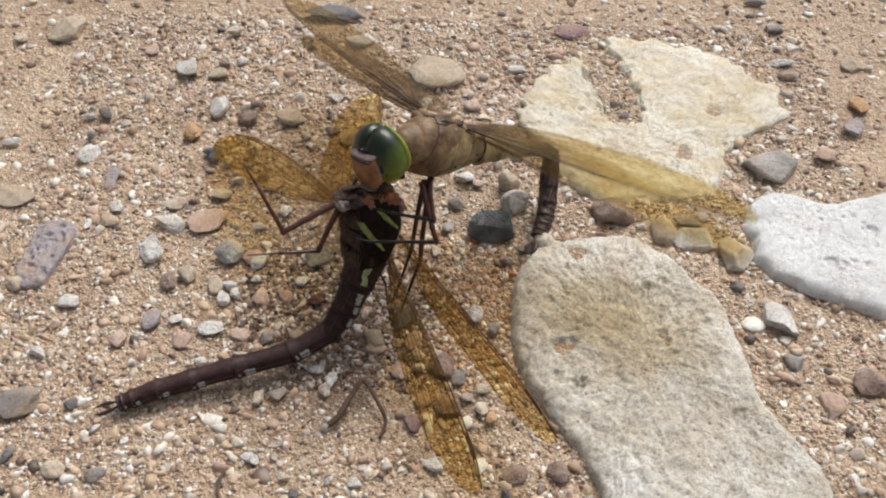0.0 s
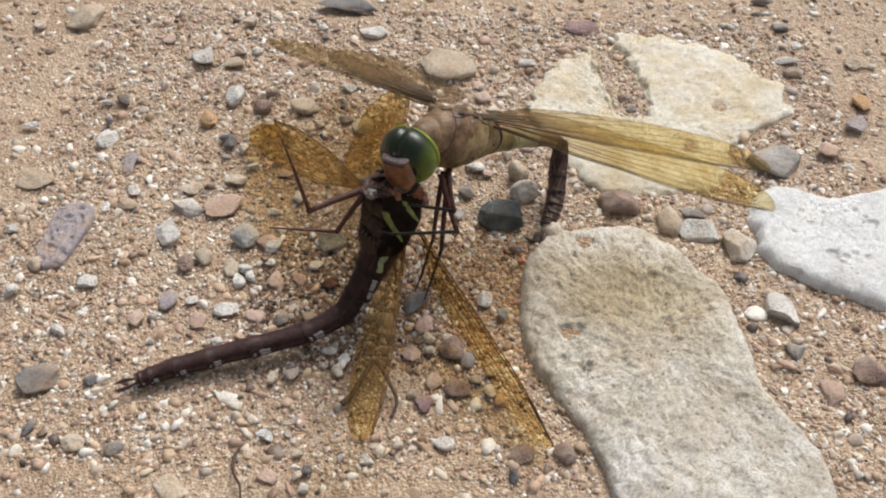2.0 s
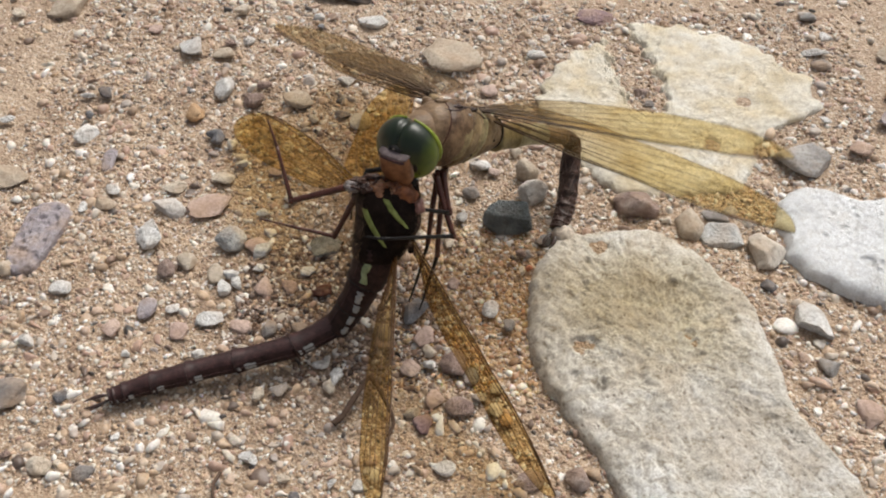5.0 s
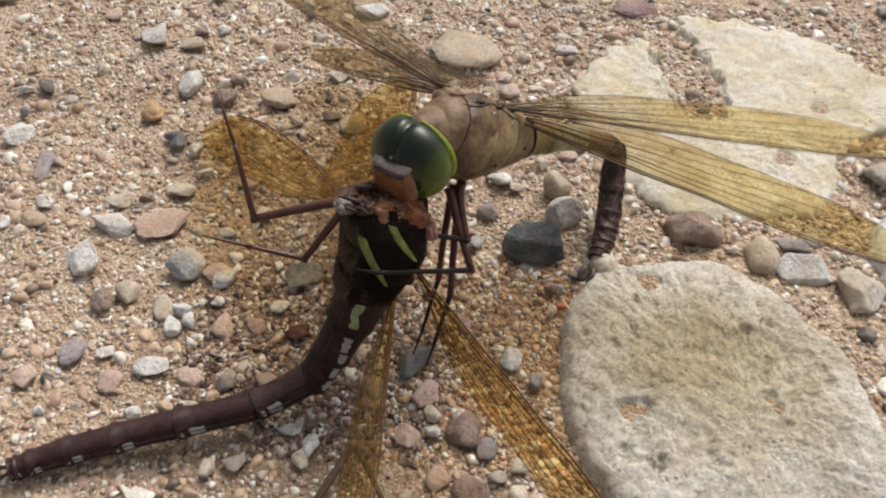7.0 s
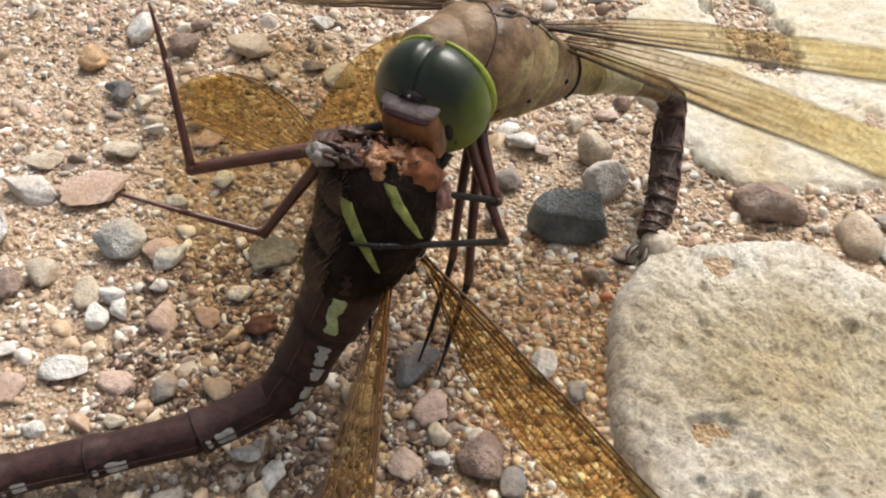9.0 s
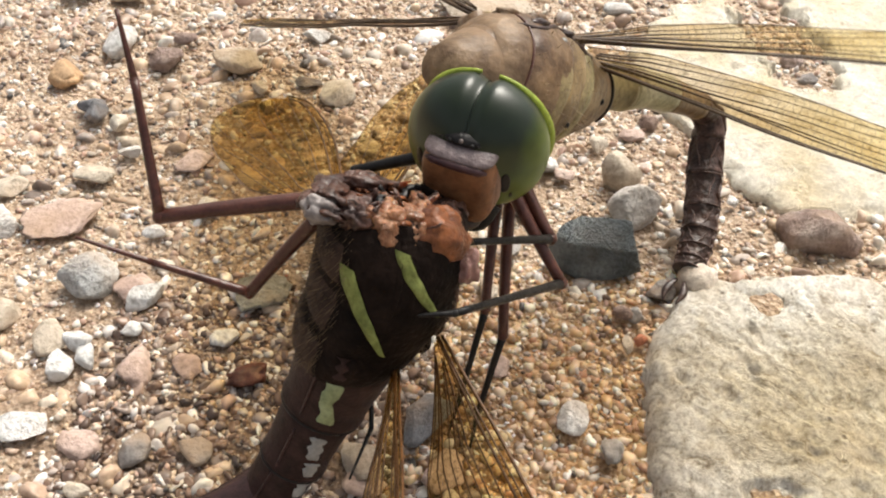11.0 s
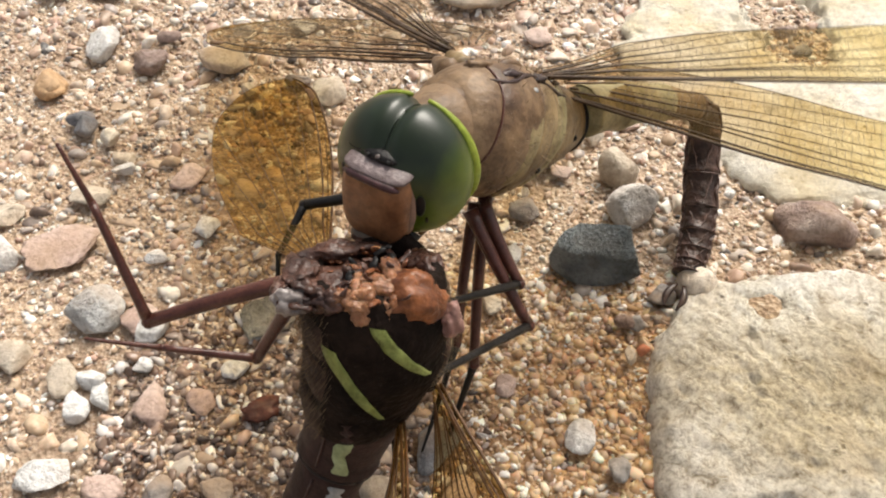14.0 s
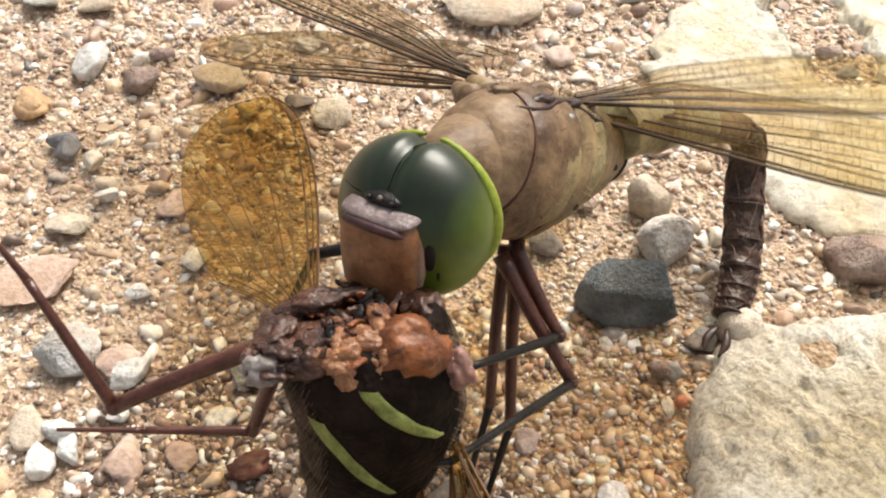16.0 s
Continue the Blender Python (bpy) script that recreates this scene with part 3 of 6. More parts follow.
KINDS = {
    "white": ("white_pebble", "small white limestone pebble lying on sand"), "greywhite": ("grey_pebble", "speckled grey-white pebble lying on sand"),
    "pale": ("mottled_pebble", "pale blue-grey mottled pebble on sand"), "cream": ("cream_pebble", "small cream-coloured pebble lying on sand"),
    "tan": ("tan_pebble", "rounded tan pebble half sunk in sand"), "tan2": ("tan_pebble", "pale tan rounded pebble beside the slab"),
    "grey": ("grey_pebble", "dull grey angular pebble lying on sand"), "slate": ("slate_pebble", "small dark slate pebble lying on sand"),
    "slate2": ("brown_pebble", "dusty brown-grey slate pebble in sand"), "darkslate": ("slate_pebble", "smooth dark blue-grey slate pebble on sand"),
    "redbrown": ("red_pebble", "rounded red-brown pebble lying on sand"), "pink": ("pink_pebble", "dusty pinkish-brown pebble bedded in sand"),
    "orange": ("orange_pebble", "small orange-tan pebble lying on sand"), "lilac": ("lilac_pebble", "flat lilac-grey stone chip in sand"),
    "maroon": ("maroon_pebble", "flat maroon stone half covered with sand"), "olive": ("olive_pebble", "dusty olive-grey stone bedded in sand"),
    "brick": ("red_chip", "tiny brick-red chip lying on sand"),
    "quartz": ("quartz_pebble", "small translucent cream quartz bead on sand"),
}
pebble_count = 0


def pebble(x, y, long, wide, tall, turn, kind):
    """A stone of its own: place and sizes in millimetres, turn in degrees. White ones are chipped, the others more worn."""
    global pebble_count
    pebble_count += 1
    rng = random.Random(pebble_count * 17)
    bm = bmesh.new()
    bmesh.ops.create_icosphere(bm, subdivisions=4 if long > 4.5 else 3, radius=1.0)
    sharp = {"white": 0.66, "greywhite": 0.62, "darkslate": 0.6, "grey": 0.56, "slate": 0.56, "pale": 0.54, "lilac": 0.5, "cream": 0.54, "redbrown": 0.46, "quartz": 0.12}.get(kind, 0.48)
    cuts = [(Vector([rng.gauss(0, 1) for _ in range(3)]).normalized(), 1 - sharp * rng.uniform(0.35, 1.0)) for _ in range(12)]
    if kind == "darkslate":
        cuts = [(Vector(n).normalized(), d) for n, d in (((0.1, -0.15, 1), 0.56), ((1, 0.2, 0.1), 0.74), ((-1, 0.25, 0.05), 0.72), ((0.12, -0.92, 0.38), 0.60), ((-0.1, 1, 0.2), 0.64), ((0.7, -0.7, 0.3), 0.80), ((-0.75, 0.6, 0.3), 0.78), ((-0.6, -0.75, 0.42), 0.80))]
    off = Vector([rng.uniform(-50, 50) for _ in range(3)])
    crumbly = 2.6 if kind in ("pink", "maroon", "olive", "lilac") else 1.0
    if crumbly == 1.0 and kind not in ("darkslate", "quartz"):
        tall *= 1.25
    for v in bm.verts:
        p = v.co.copy()
        for n, d in cuts:
            e = p.dot(n) - d
            if e > 0:
                p -= n * e * 0.96
        p *= 1.10 + 0.10 * noise.noise(p * 1.3 + off) + crumbly * (0.065 * noise.noise(p * 3.6 + off) + 0.05 * abs(noise.noise(p * 7 + off)))
        v.co = Vector((p.x * long, p.y * wide, p.z * tall)) * 0.55 * MM
    name, label = KINDS[kind]
    z = max(0.0003, hills(x * MM, y * MM) + tall * MM * 0.02) - (0.16 * tall * MM if crumbly > 1 else 0)
    if kind == "darkslate":
        z += 0.22 * tall * MM
    ob = part(name, bm, STONES[kind], None, "", pose(x * MM, y * MM, z, rng.uniform(-6, 6), rng.uniform(-6, 6), turn))
    PEBBLE_SPOTS.append((x * MM, y * MM, max(long, wide) * 0.42 * MM))
    return tagged(ob, label, "pebble", "pebbles")


pebble(-79.7, 170.7, 7.5, 7.5, 2.7, -10, "tan")
pebble(-51.5, 159.3, 7.2, 5.7, 2.5, -20, "white")
pebble(-42.6, 147.6, 4.4, 4.6, 3.0, 15, "white")
pebble(-64.0, 144.5, 2.9, 2.9, 1.5, -0, "slate")
pebble(-67.1, 143.8, 2.6, 1.5, 0.7, -0, "white")
pebble(-65.1, 138.7, 1.8, 1.8, 1.0, -0, "slate")
pebble(-64.5, 134.0, 4.9, 4.5, 1.6, -0, "white")
pebble(-58.1, 127.6, 2.9, 4.5, 1.0, -0, "lilac")
pebble(-79.2, 136.4, 4.5, 2.3, 0.8, -0, "white")
pebble(-55.1, 120.7, 3.6, 2.2, 1.0, -5, "white")
pebble(-45.5, 122.0, 4.2, 2.5, 1.1, 8, "cream")
pebble(-45.2, 117.5, 4.8, 4.9, 3.0, -25, "white")
pebble(-46.8, 111.9, 5.0, 5.8, 2.8, -0, "white")
pebble(-55.8, 117.4, 3.2, 2.5, 0.9, -0, "tan")
pebble(-59.0, 116.3, 2.4, 2.1, 0.9, -20, "white")
pebble(-32.9, 110.8, 5.0, 5.3, 2.8, 10, "greywhite")
pebble(-28.2, 109.8, 3.3, 3.4, 1.8, -0, "white")
pebble(-36.5, 144.7, 3.5, 3.7, 1.9, -0, "redbrown")
pebble(-35.4, 149.0, 2.4, 1.9, 0.8, -0, "redbrown")
pebble(-28.4, 145.7, 4.6, 4.3, 1.9, -10, "tan")
pebble(-19.9, 142.1, 3.0, 2.2, 0.8, -10, "slate")
pebble(-20.9, 151.7, 3.1, 2.7, 1.2, -0, "white")
pebble(-46.2, 139.6, 2.8, 2.8, 1.5, -0, "orange")
pebble(-44.7, 157.4, 4.1, 2.9, 1.0, -0, "tan")
pebble(-44.2, 160.7, 2.0, 1.9, 1.0, -0, "redbrown")
pebble(-41.3, 161.9, 2.6, 2.3, 1.0, -0, "white")
pebble(-17.8, 169.2, 9.2, 5.3, 1.9, -22, "white")
pebble(-24.6, 178.4, 15.9, 5.2, 1.9, -3, "slate")
pebble(-44.0, 171.6, 3.2, 2.6, 1.2, -10, "cream")
pebble(-28.7, 170.3, 2.4, 2.6, 1.2, -0, "white")
pebble(-27.6, 167.3, 1.5, 1.6, 0.7, -0, "slate")
pebble(-41.9, 135.2, 3.0, 2.6, 1.1, -0, "slate")
pebble(-39.2, 106.3, 3.4, 3.6, 1.9, -0, "cream")
pebble(-42.2, 104.6, 2.3, 3.0, 1.2, -0, "redbrown")
pebble(-34.5, 104.4, 3.0, 3.0, 1.3, -0, "cream")
pebble(-32.1, 104.6, 2.1, 3.1, 1.1, -40, "white")
pebble(-57.2, 99.9, 3.5, 3.1, 1.4, -0, "white")
pebble(-43.0, 96.8, 2.7, 4.2, 0.9, -0, "lilac")
pebble(-33.4, 96.3, 5.3, 3.4, 1.2, -5, "white")
pebble(-39.5, 97.0, 2.2, 1.9, 0.8, -0, "white")
pebble(-59.1, 90.0, 2.7, 2.4, 1.1, -20, "white")
pebble(-43.8, 88.7, 1.5, 1.6, 0.8, -0, "white")
pebble(-59.5, 80.8, 6.2, 4.6, 2.0, 15, "slate2")
pebble(-51.0, 81.3, 1.9, 2.0, 1.1, -0, "slate")
pebble(-41.5, 75.3, 1.8, 1.7, 0.8, -0, "white")
pebble(-50.5, 70.5, 3.1, 2.7, 1.0, -0, "cream")
pebble(-44.2, 70.1, 2.6, 2.4, 1.1, 20, "slate2")
pebble(-22.8, 73.8, 2.8, 2.2, 1.0, -0, "white")
pebble(-23.7, 83.6, 1.7, 2.6, 0.9, -0, "cream")
pebble(-20.7, 84.6, 2.6, 2.4, 0.9, -0, "grey")
pebble(-13.2, 87.6, 1.4, 2.2, 0.8, -20, "white")
pebble(-14.7, 90.0, 1.4, 1.5, 0.7, -0, "white")
pebble(-7.9, 70.6, 2.3, 2.5, 1.1, -30, "white")
pebble(-11.4, 70.9, 1.3, 1.8, 0.7, -0, "white")
pebble(-27.3, 90.9, 2.3, 1.5, 0.7, -0, "cream")
pebble(-33.3, 89.6, 2.3, 1.7, 0.8, -0, "white")
pebble(-1.8, 160.9, 11.4, 9.8, 2.0, -5, "tan")
pebble(14.8, 161.7, 4.1, 2.4, 1.1, -0, "white")
pebble(26.1, 174.7, 7.4, 4.9, 1.4, -0, "maroon")
pebble(67.8, 166.1, 4.8, 2.3, 1.0, -0, "white")
pebble(61.5, 136.5, 10.0, 6.9, 3.0, -5, "grey")
pebble(31.4, 123.7, 6.2, 5.2, 4.4, -25, "redbrown")
pebble(39.4, 119.6, 4.1, 6.3, 2.6, -0, "tan")
pebble(45.3, 117.4, 7.2, 5.7, 2.5, -5, "greywhite")
pebble(50.8, 114.9, 5.6, 5.3, 2.8, -20, "tan2")
pebble(50.5, 108.2, 2.4, 2.8, 1.2, -0, "slate")
pebble(56.4, 102.0, 6.2, 9.0, 3.2, 12, "white")
pebble(57.2, 94.0, 2.8, 3.2, 1.4, -0, "grey")
pebble(61.7, 86.7, 3.7, 4.5, 1.6, -0, "pink")
pebble(68.2, 90.1, 5.2, 5.3, 2.3, -0, "redbrown")
pebble(43.9, 121.8, 4.2, 2.9, 1.3, -10, "slate2")
pebble(10.4, 118.6, 7.5, 5.3, 4.9, -10, "darkslate")
pebble(14.5, 124.5, 4.6, 4.3, 3.7, 20, "white")
pebble(13.1, 129.7, 3.6, 4.0, 4.6, 10, "tan")
pebble(5.6, 130.6, 3.9, 2.7, 1.4, -5, "white")
pebble(19.2, 116.0, 3.0, 2.9, 3.4, -0, "quartz")
pebble(13.9, 108.9, 1.2, 0.9, 0.7, 20, "brick")
pebble(12.7, 108.4, 0.9, 1.6, 0.8, 10, "cream")
pebble(12.6, 111.8, 1.6, 1.5, 0.9, 0, "redbrown")
pebble(13.7, 111.6, 1.5, 1.3, 0.8, 40, "grey")
pebble(8.4, 100.2, 2.7, 3.1, 1.5, -20, "white")
pebble(-1.2, 95.3, 2.9, 3.7, 1.3, -0, "pink")
pebble(-3.0, 99.7, 5.6, 3.0, 1.6, 52, "slate")
pebble(-7.7, 95.3, 2.6, 4.6, 1.2, 30, "tan")
pebble(5.9, 88.4, 2.1, 2.8, 1.1, -0, "slate")
pebble(7.4, 85.3, 2.1, 2.1, 0.9, -0, "grey")
pebble(3.6, 74.5, 3.3, 2.8, 1.2, -10, "white")
pebble(14.6, 73.1, 3.6, 3.2, 1.4, -0, "redbrown")
pebble(20.9, 73.8, 3.2, 3.0, 1.3, -0, "redbrown")
pebble(13.5, 69.5, 1.9, 2.0, 0.9, -0, "slate")
pebble(28.8, 67.8, 4.1, 3.5, 1.5, 15, "white")
pebble(11.1, 81.8, 2.1, 1.9, 0.9, -0, "orange")
pebble(4.7, 83.5, 3.6, 3.1, 1.2, 15, "redbrown")
pebble(9.8, 83.3, 2.0, 2.1, 0.9, 30, "cream")
pebble(1.1, 113.4, 1.9, 2.6, 1.0, 10, "cream")
pebble(-1.9, 82.2, 1.9, 1.8, 0.8, 30, "tan")
pebble(3.0, 92.4, 1.7, 1.6, 0.9, 0, "tan2")
pebble(-0.2, 92.4, 2.0, 2.0, 0.9, -0, "cream")
pebble(-0.3, 80.5, 2.9, 2.7, 1.2, -0, "maroon")
pebble(1.0, 84.6, 2.3, 2.6, 1.0, -0, "pink")
pebble(9.7, 86.8, 2.6, 2.6, 0.9, -0, "cream")
pebble(-15.5, 89.1, 2.6, 2.1, 0.9, -20, "white")
pebble(-13.0, 86.8, 1.3, 2.3, 0.7, -20, "white")
pebble(-23.4, 84.1, 1.6, 3.1, 0.8, -10, "white")
pebble(-13.9, 85.4, 1.8, 2.7, 1.0, -0, "cream")
pebble(3.3, 90.4, 3.7, 4.6, 1.7, -0, "redbrown")
pebble(-2.5, 89.5, 2.8, 2.5, 1.0, -0, "pink")
pebble(-0.1, 90.1, 1.9, 1.8, 0.8, 20, "white")
pebble(-25.6, 121.0, 2.1, 2.4, 1.3, -20, "white")
pebble(-20.0, 105.9, 2.5, 2.3, 1.0, -20, "white")
pebble(-38.5, 118.2, 6.7, 5.3, 0.9, -0, "pink")
pebble(-28.2, 105.8, 1.9, 1.5, 0.8, -0, "white")
pebble(-32.5, 101.7, 2.2, 3.1, 1.2, -0, "white")
pebble(-30.8, 103.0, 2.0, 3.4, 1.1, -0, "white")
pebble(-26.4, 102.3, 2.7, 3.4, 1.2, -0, "pink")
pebble(-22.4, 102.7, 2.2, 2.6, 0.9, -0, "pink")
pebble(-29.5, 110.6, 3.4, 3.1, 0.9, -0, "pink")
pebble(-18.6, 111.4, 4.6, 5.0, 1.6, -0, "olive")
pebble(16.0, 114.7, 2.4, 2.1, 1.1, -0, "slate2")
pebble(-6.9, 93.9, 2.9, 2.3, 1.2, 20, "pink")
pebble(11.1, 97.5, 1.9, 2.3, 1.2, -0, "grey")
pebble(-28.7, 94.9, 3.3, 2.6, 0.9, -0, "pink")
pebble(-19.8, 95.0, 2.3, 2.5, 1.1, -0, "slate2")
pebble(-24.1, 94.4, 2.1, 2.9, 0.9, -0, "slate2")
pebble(-35.6, 129.8, 2.3, 2.1, 0.9, -0, "cream")
pebble(-37.8, 132.9, 2.0, 2.3, 1.2, -0, "cream")
pebble(-41.0, 134.4, 2.3, 3.1, 1.5, -0, "slate")
pebble(-46.4, 140.8, 3.3, 4.0, 2.1, -0, "orange")
pebble(-24.8, 140.3, 1.8, 1.9, 1.0, -0, "cream")
pebble(-16.3, 140.7, 3.4, 4.1, 1.5, -10, "cream")
pebble(-11.4, 131.6, 2.3, 2.9, 0.8, -0, "cream")
pebble(-37.9, 124.7, 3.6, 2.7, 1.0, -0, "cream")
pebble(-28.8, 127.9, 3.3, 3.5, 1.0, -0, "pink")
pebble(-29.7, 117.7, 2.1, 1.9, 0.8, -20, "white")
pebble(-35.4, 128.3, 2.2, 2.0, 1.1, -0, "white")
pebble(23.9, 127.2, 1.6, 1.7, 0.9, -0, "white")
pebble(21.2, 139.8, 2.6, 2.6, 1.2, -0, "olive")
pebble(2.9, 118.8, 2.0, 2.3, 0.8, -0, "grey")
pebble(7.8, 129.7, 1.7, 2.0, 0.9, -0, "pink")
pebble(4.1, 124.3, 3.2, 2.6, 1.1, -0, "slate2")
pebble(16.7, 138.9, 2.1, 2.6, 1.1, -0, "redbrown")
pebble(14.8, 136.7, 2.3, 2.1, 0.9, -0, "pink")
pebble(11.3, 134.5, 2.1, 2.1, 0.9, -0, "cream")
pebble(2.3, 105.3, 1.9, 2.0, 0.9, -0, "pink")
pebble(6.0, 151.0, 2.7, 2.9, 1.1, -0, "pink")
pebble(33.7, 152.0, 2.4, 2.2, 1.0, -0, "redbrown")
pebble(35.2, 148.8, 2.2, 1.9, 0.8, -0, "slate2")
pebble(71.3, 140.2, 4.2, 4.0, 1.4, -0, "pink")
pebble(78.1, 147.7, 4.8, 3.5, 1.3, -0, "lilac")
pebble(80.4, 153.6, 3.8, 4.1, 1.5, -0, "orange")
pebble(70.3, 170.5, 2.8, 2.9, 1.3, -0, "white")
pebble(67.9, 177.1, 4.1, 3.9, 1.4, -0, "grey")
pebble(82.0, 165.8, 4.6, 4.4, 1.2, -0, "tan")
pebble(65.7, 186.0, 4.9, 3.0, 1.3, -0, "slate")
pebble(68.3, 162.2, 3.4, 3.1, 1.1, -0, "slate2")
pebble(66.2, 146.9, 2.8, 1.6, 0.7, -20, "white")
pebble(68.4, 120.2, 2.0, 2.4, 1.1, -0, "cream")
pebble(-88.3, 167.2, 3.1, 2.7, 1.0, -0, "cream")
pebble(-59.8, 164.3, 2.8, 2.6, 1.0, -0, "pink")
pebble(-74.2, 122.9, 6.1, 5.3, 1.1, -0, "tan")
pebble(-73.9, 110.6, 2.7, 2.1, 0.9, 10, "white")
pebble(-67.4, 103.4, 3.4, 3.2, 1.4, 20, "cream")
pebble(-69.1, 97.3, 2.8, 2.7, 1.2, -0, "white")
pebble(-47.7, 93.1, 2.7, 2.9, 1.1, -0, "pink")
pebble(-37.3, 93.2, 3.1, 2.7, 1.0, -0, "pink")
pebble(-57.7, 72.9, 1.3, 3.2, 0.7, -20, "slate")
pebble(-55.5, 71.7, 1.3, 1.2, 0.5, -0, "redbrown")
pebble(-34.5, 64.2, 4.7, 4.1, 0.9, -0, "cream")
pebble(-17.7, 71.0, 1.5, 1.4, 0.7, -0, "cream")
pebble(-16.1, 65.8, 1.6, 1.7, 0.9, -0, "white")
pebble(-17.2, 67.5, 1.6, 1.5, 0.8, -0, "cream")
pebble(-21.5, 67.2, 2.4, 2.6, 0.9, -0, "pink")
pebble(-16.1, 68.4, 1.9, 2.0, 0.7, -0, "slate")

# ---- two insects ----


def wing_mesh(thing, length, width, hind, material, vein_material, bend, seed, label=""):
    """A wing along its own x axis: membrane, a net of veins, and the stigma near the tip. Leading edge towards +y."""
    L, C = length * MM, width * MM

    def chord(s):
        root = 0.62 if hind else 0.34
        body = root + (1 - root) * math.sin(min(1, s / (0.42 if hind else 0.62)) * math.pi / 2)
        tip = math.sqrt(max(0.0, 1 - max(0.0, (s - 0.62) / 0.38) ** 2.4))
        return C * body * tip * min(1.0, (0.55 if hind and vein_material is VEIN else 0.18) + s * 5)

    def place(s, v):
        lead = 0.16 * C * math.sin(s * math.pi * 0.9) - 0.30 * C * max(0, s - 0.82) ** 2 / 0.032 * 0.5
        y = lead - v * chord(s)
        z = bend * MM * s * s + 0.18 * MM * math.sin(v * 22) * (1 - s) * (1 - v) + 0.10 * C * (0.25 - (v - 0.5) ** 2) + 0.25 * MM * noise.noise((s * 5, v * 3, seed))
        return Vector((s * L, y, z))

    bm = bmesh.new()
    ns, nv = 60, 14
    along = [1 - (1 - i / (ns - 1)) ** 1.5 * 1.0 for i in range(ns)]
    along[-1] = 0.9995
    grid = [[bm.verts.new(place(q, j / nv)) for j in range(nv + 1)] for q in along]
    for i in range(ns - 1):
        for j in range(nv):
            bm.faces.new((grid[i][j], grid[i + 1][j], grid[i + 1][j + 1], grid[i][j + 1]))
    wing = part("wing", bm, material, thing, label)
    # main veins: start and end along the span, chord fraction at start and end, thickness
    rng = random.Random(seed)
    veins = [(0, 0.998, 0.0, 0.0, 0.19), (0, 0.55, 0.055, 0.035, 0.11), (0, 0.97, 0.10, 0.07, 0.16), (0.02, 0.96, 0.22, 0.22, 0.08), (0.04, 0.94, 0.30, 0.42, 0.09),
             (0.1, 0.88, 0.36, 0.62, 0.08), (0.03, 0.82, 0.44, 0.80, 0.09), (0.05, 0.72, 0.52, 0.99, 0.08), (0.02, 0.56, 0.62, 1.0, 0.08), (0.02, 0.38, 0.72, 1.0, 0.08), (0.02, 0.22, 0.84, 1.0, 0.07)]
    if vein_material is VEIN:
        veins = [(*v, 0.78 * w) for *v, w in veins]
    net = bmesh.new()

    def strand(path, w, root=0.0):
        tube(net, path, [(w * 0.5 + root * max(0.0, 1 - k / 15)) * MM for k in range(len(path))], 5)

    for s0, s1, v0, v1, w in veins:
        strand([place(s0 + (s1 - s0) * k / 28, v0 + (v1 - v0) * (k / 28) ** 1.4) + Vector((0, 0, 0.02 * MM)) for k in range(29)], w, (0.068 if vein_material is VEIN else 0.015) if s0 < 0.05 else 0.0)
    strand([place(q, 1.0) for q in along], 0.07)
    for k in range(78):
        s = 0.03 + 0.93 * k / 78
        lines = sorted(v0 + (v1 - v0) * ((s - s0) / (s1 - s0)) ** 1.4 for s0, s1, v0, v1, _ in veins if s0 < s < s1) + [1.0]
        for a, b in zip(lines, lines[1:]):
            n = 1 if b - a < 0.16 else 2
            for q in range(n):
                if rng.random() < 0.9:
                    j0, j1 = rng.uniform(-0.004, 0.004), rng.uniform(-0.004, 0.004)
                    lo, hi = a + (b - a) * q / n, a + (b - a) * (q + 1) / n
                    tube(net, [place(s + j0, lo), place(s + j1, hi)], [(0.014 if vein_material is AMBERVEIN else 0.018) * MM] * 2, 3)
    part("vein_network", net, vein_material, wing, "fine net of dark veins")
    st = bmesh.new()
    tube(st, [place(0.80 + 0.10 * k / 6, 0.055) for k in range(7)], [0.1 * MM] + [0.34 * MM] * 5 + [0.1 * MM], 8, 0.4)
    part("pterostigma", st, STIGMA, wing, "brown spot at the leading edge")
    return wing


def wing_pose(base, tip, trail):
    """The wing's pose: root and tip in millimetres, and the way in which its hind edge lies."""
    b, e = Vector(base) * MM, Vector(tip) * MM
    x = (e - b).normalized()
    y = -(Vector(trail) - x * Vector(trail).dot(x)).normalized()
    return Matrix.Translation(b) @ Matrix((x, y, x.cross(y))).transposed().to_4x4()


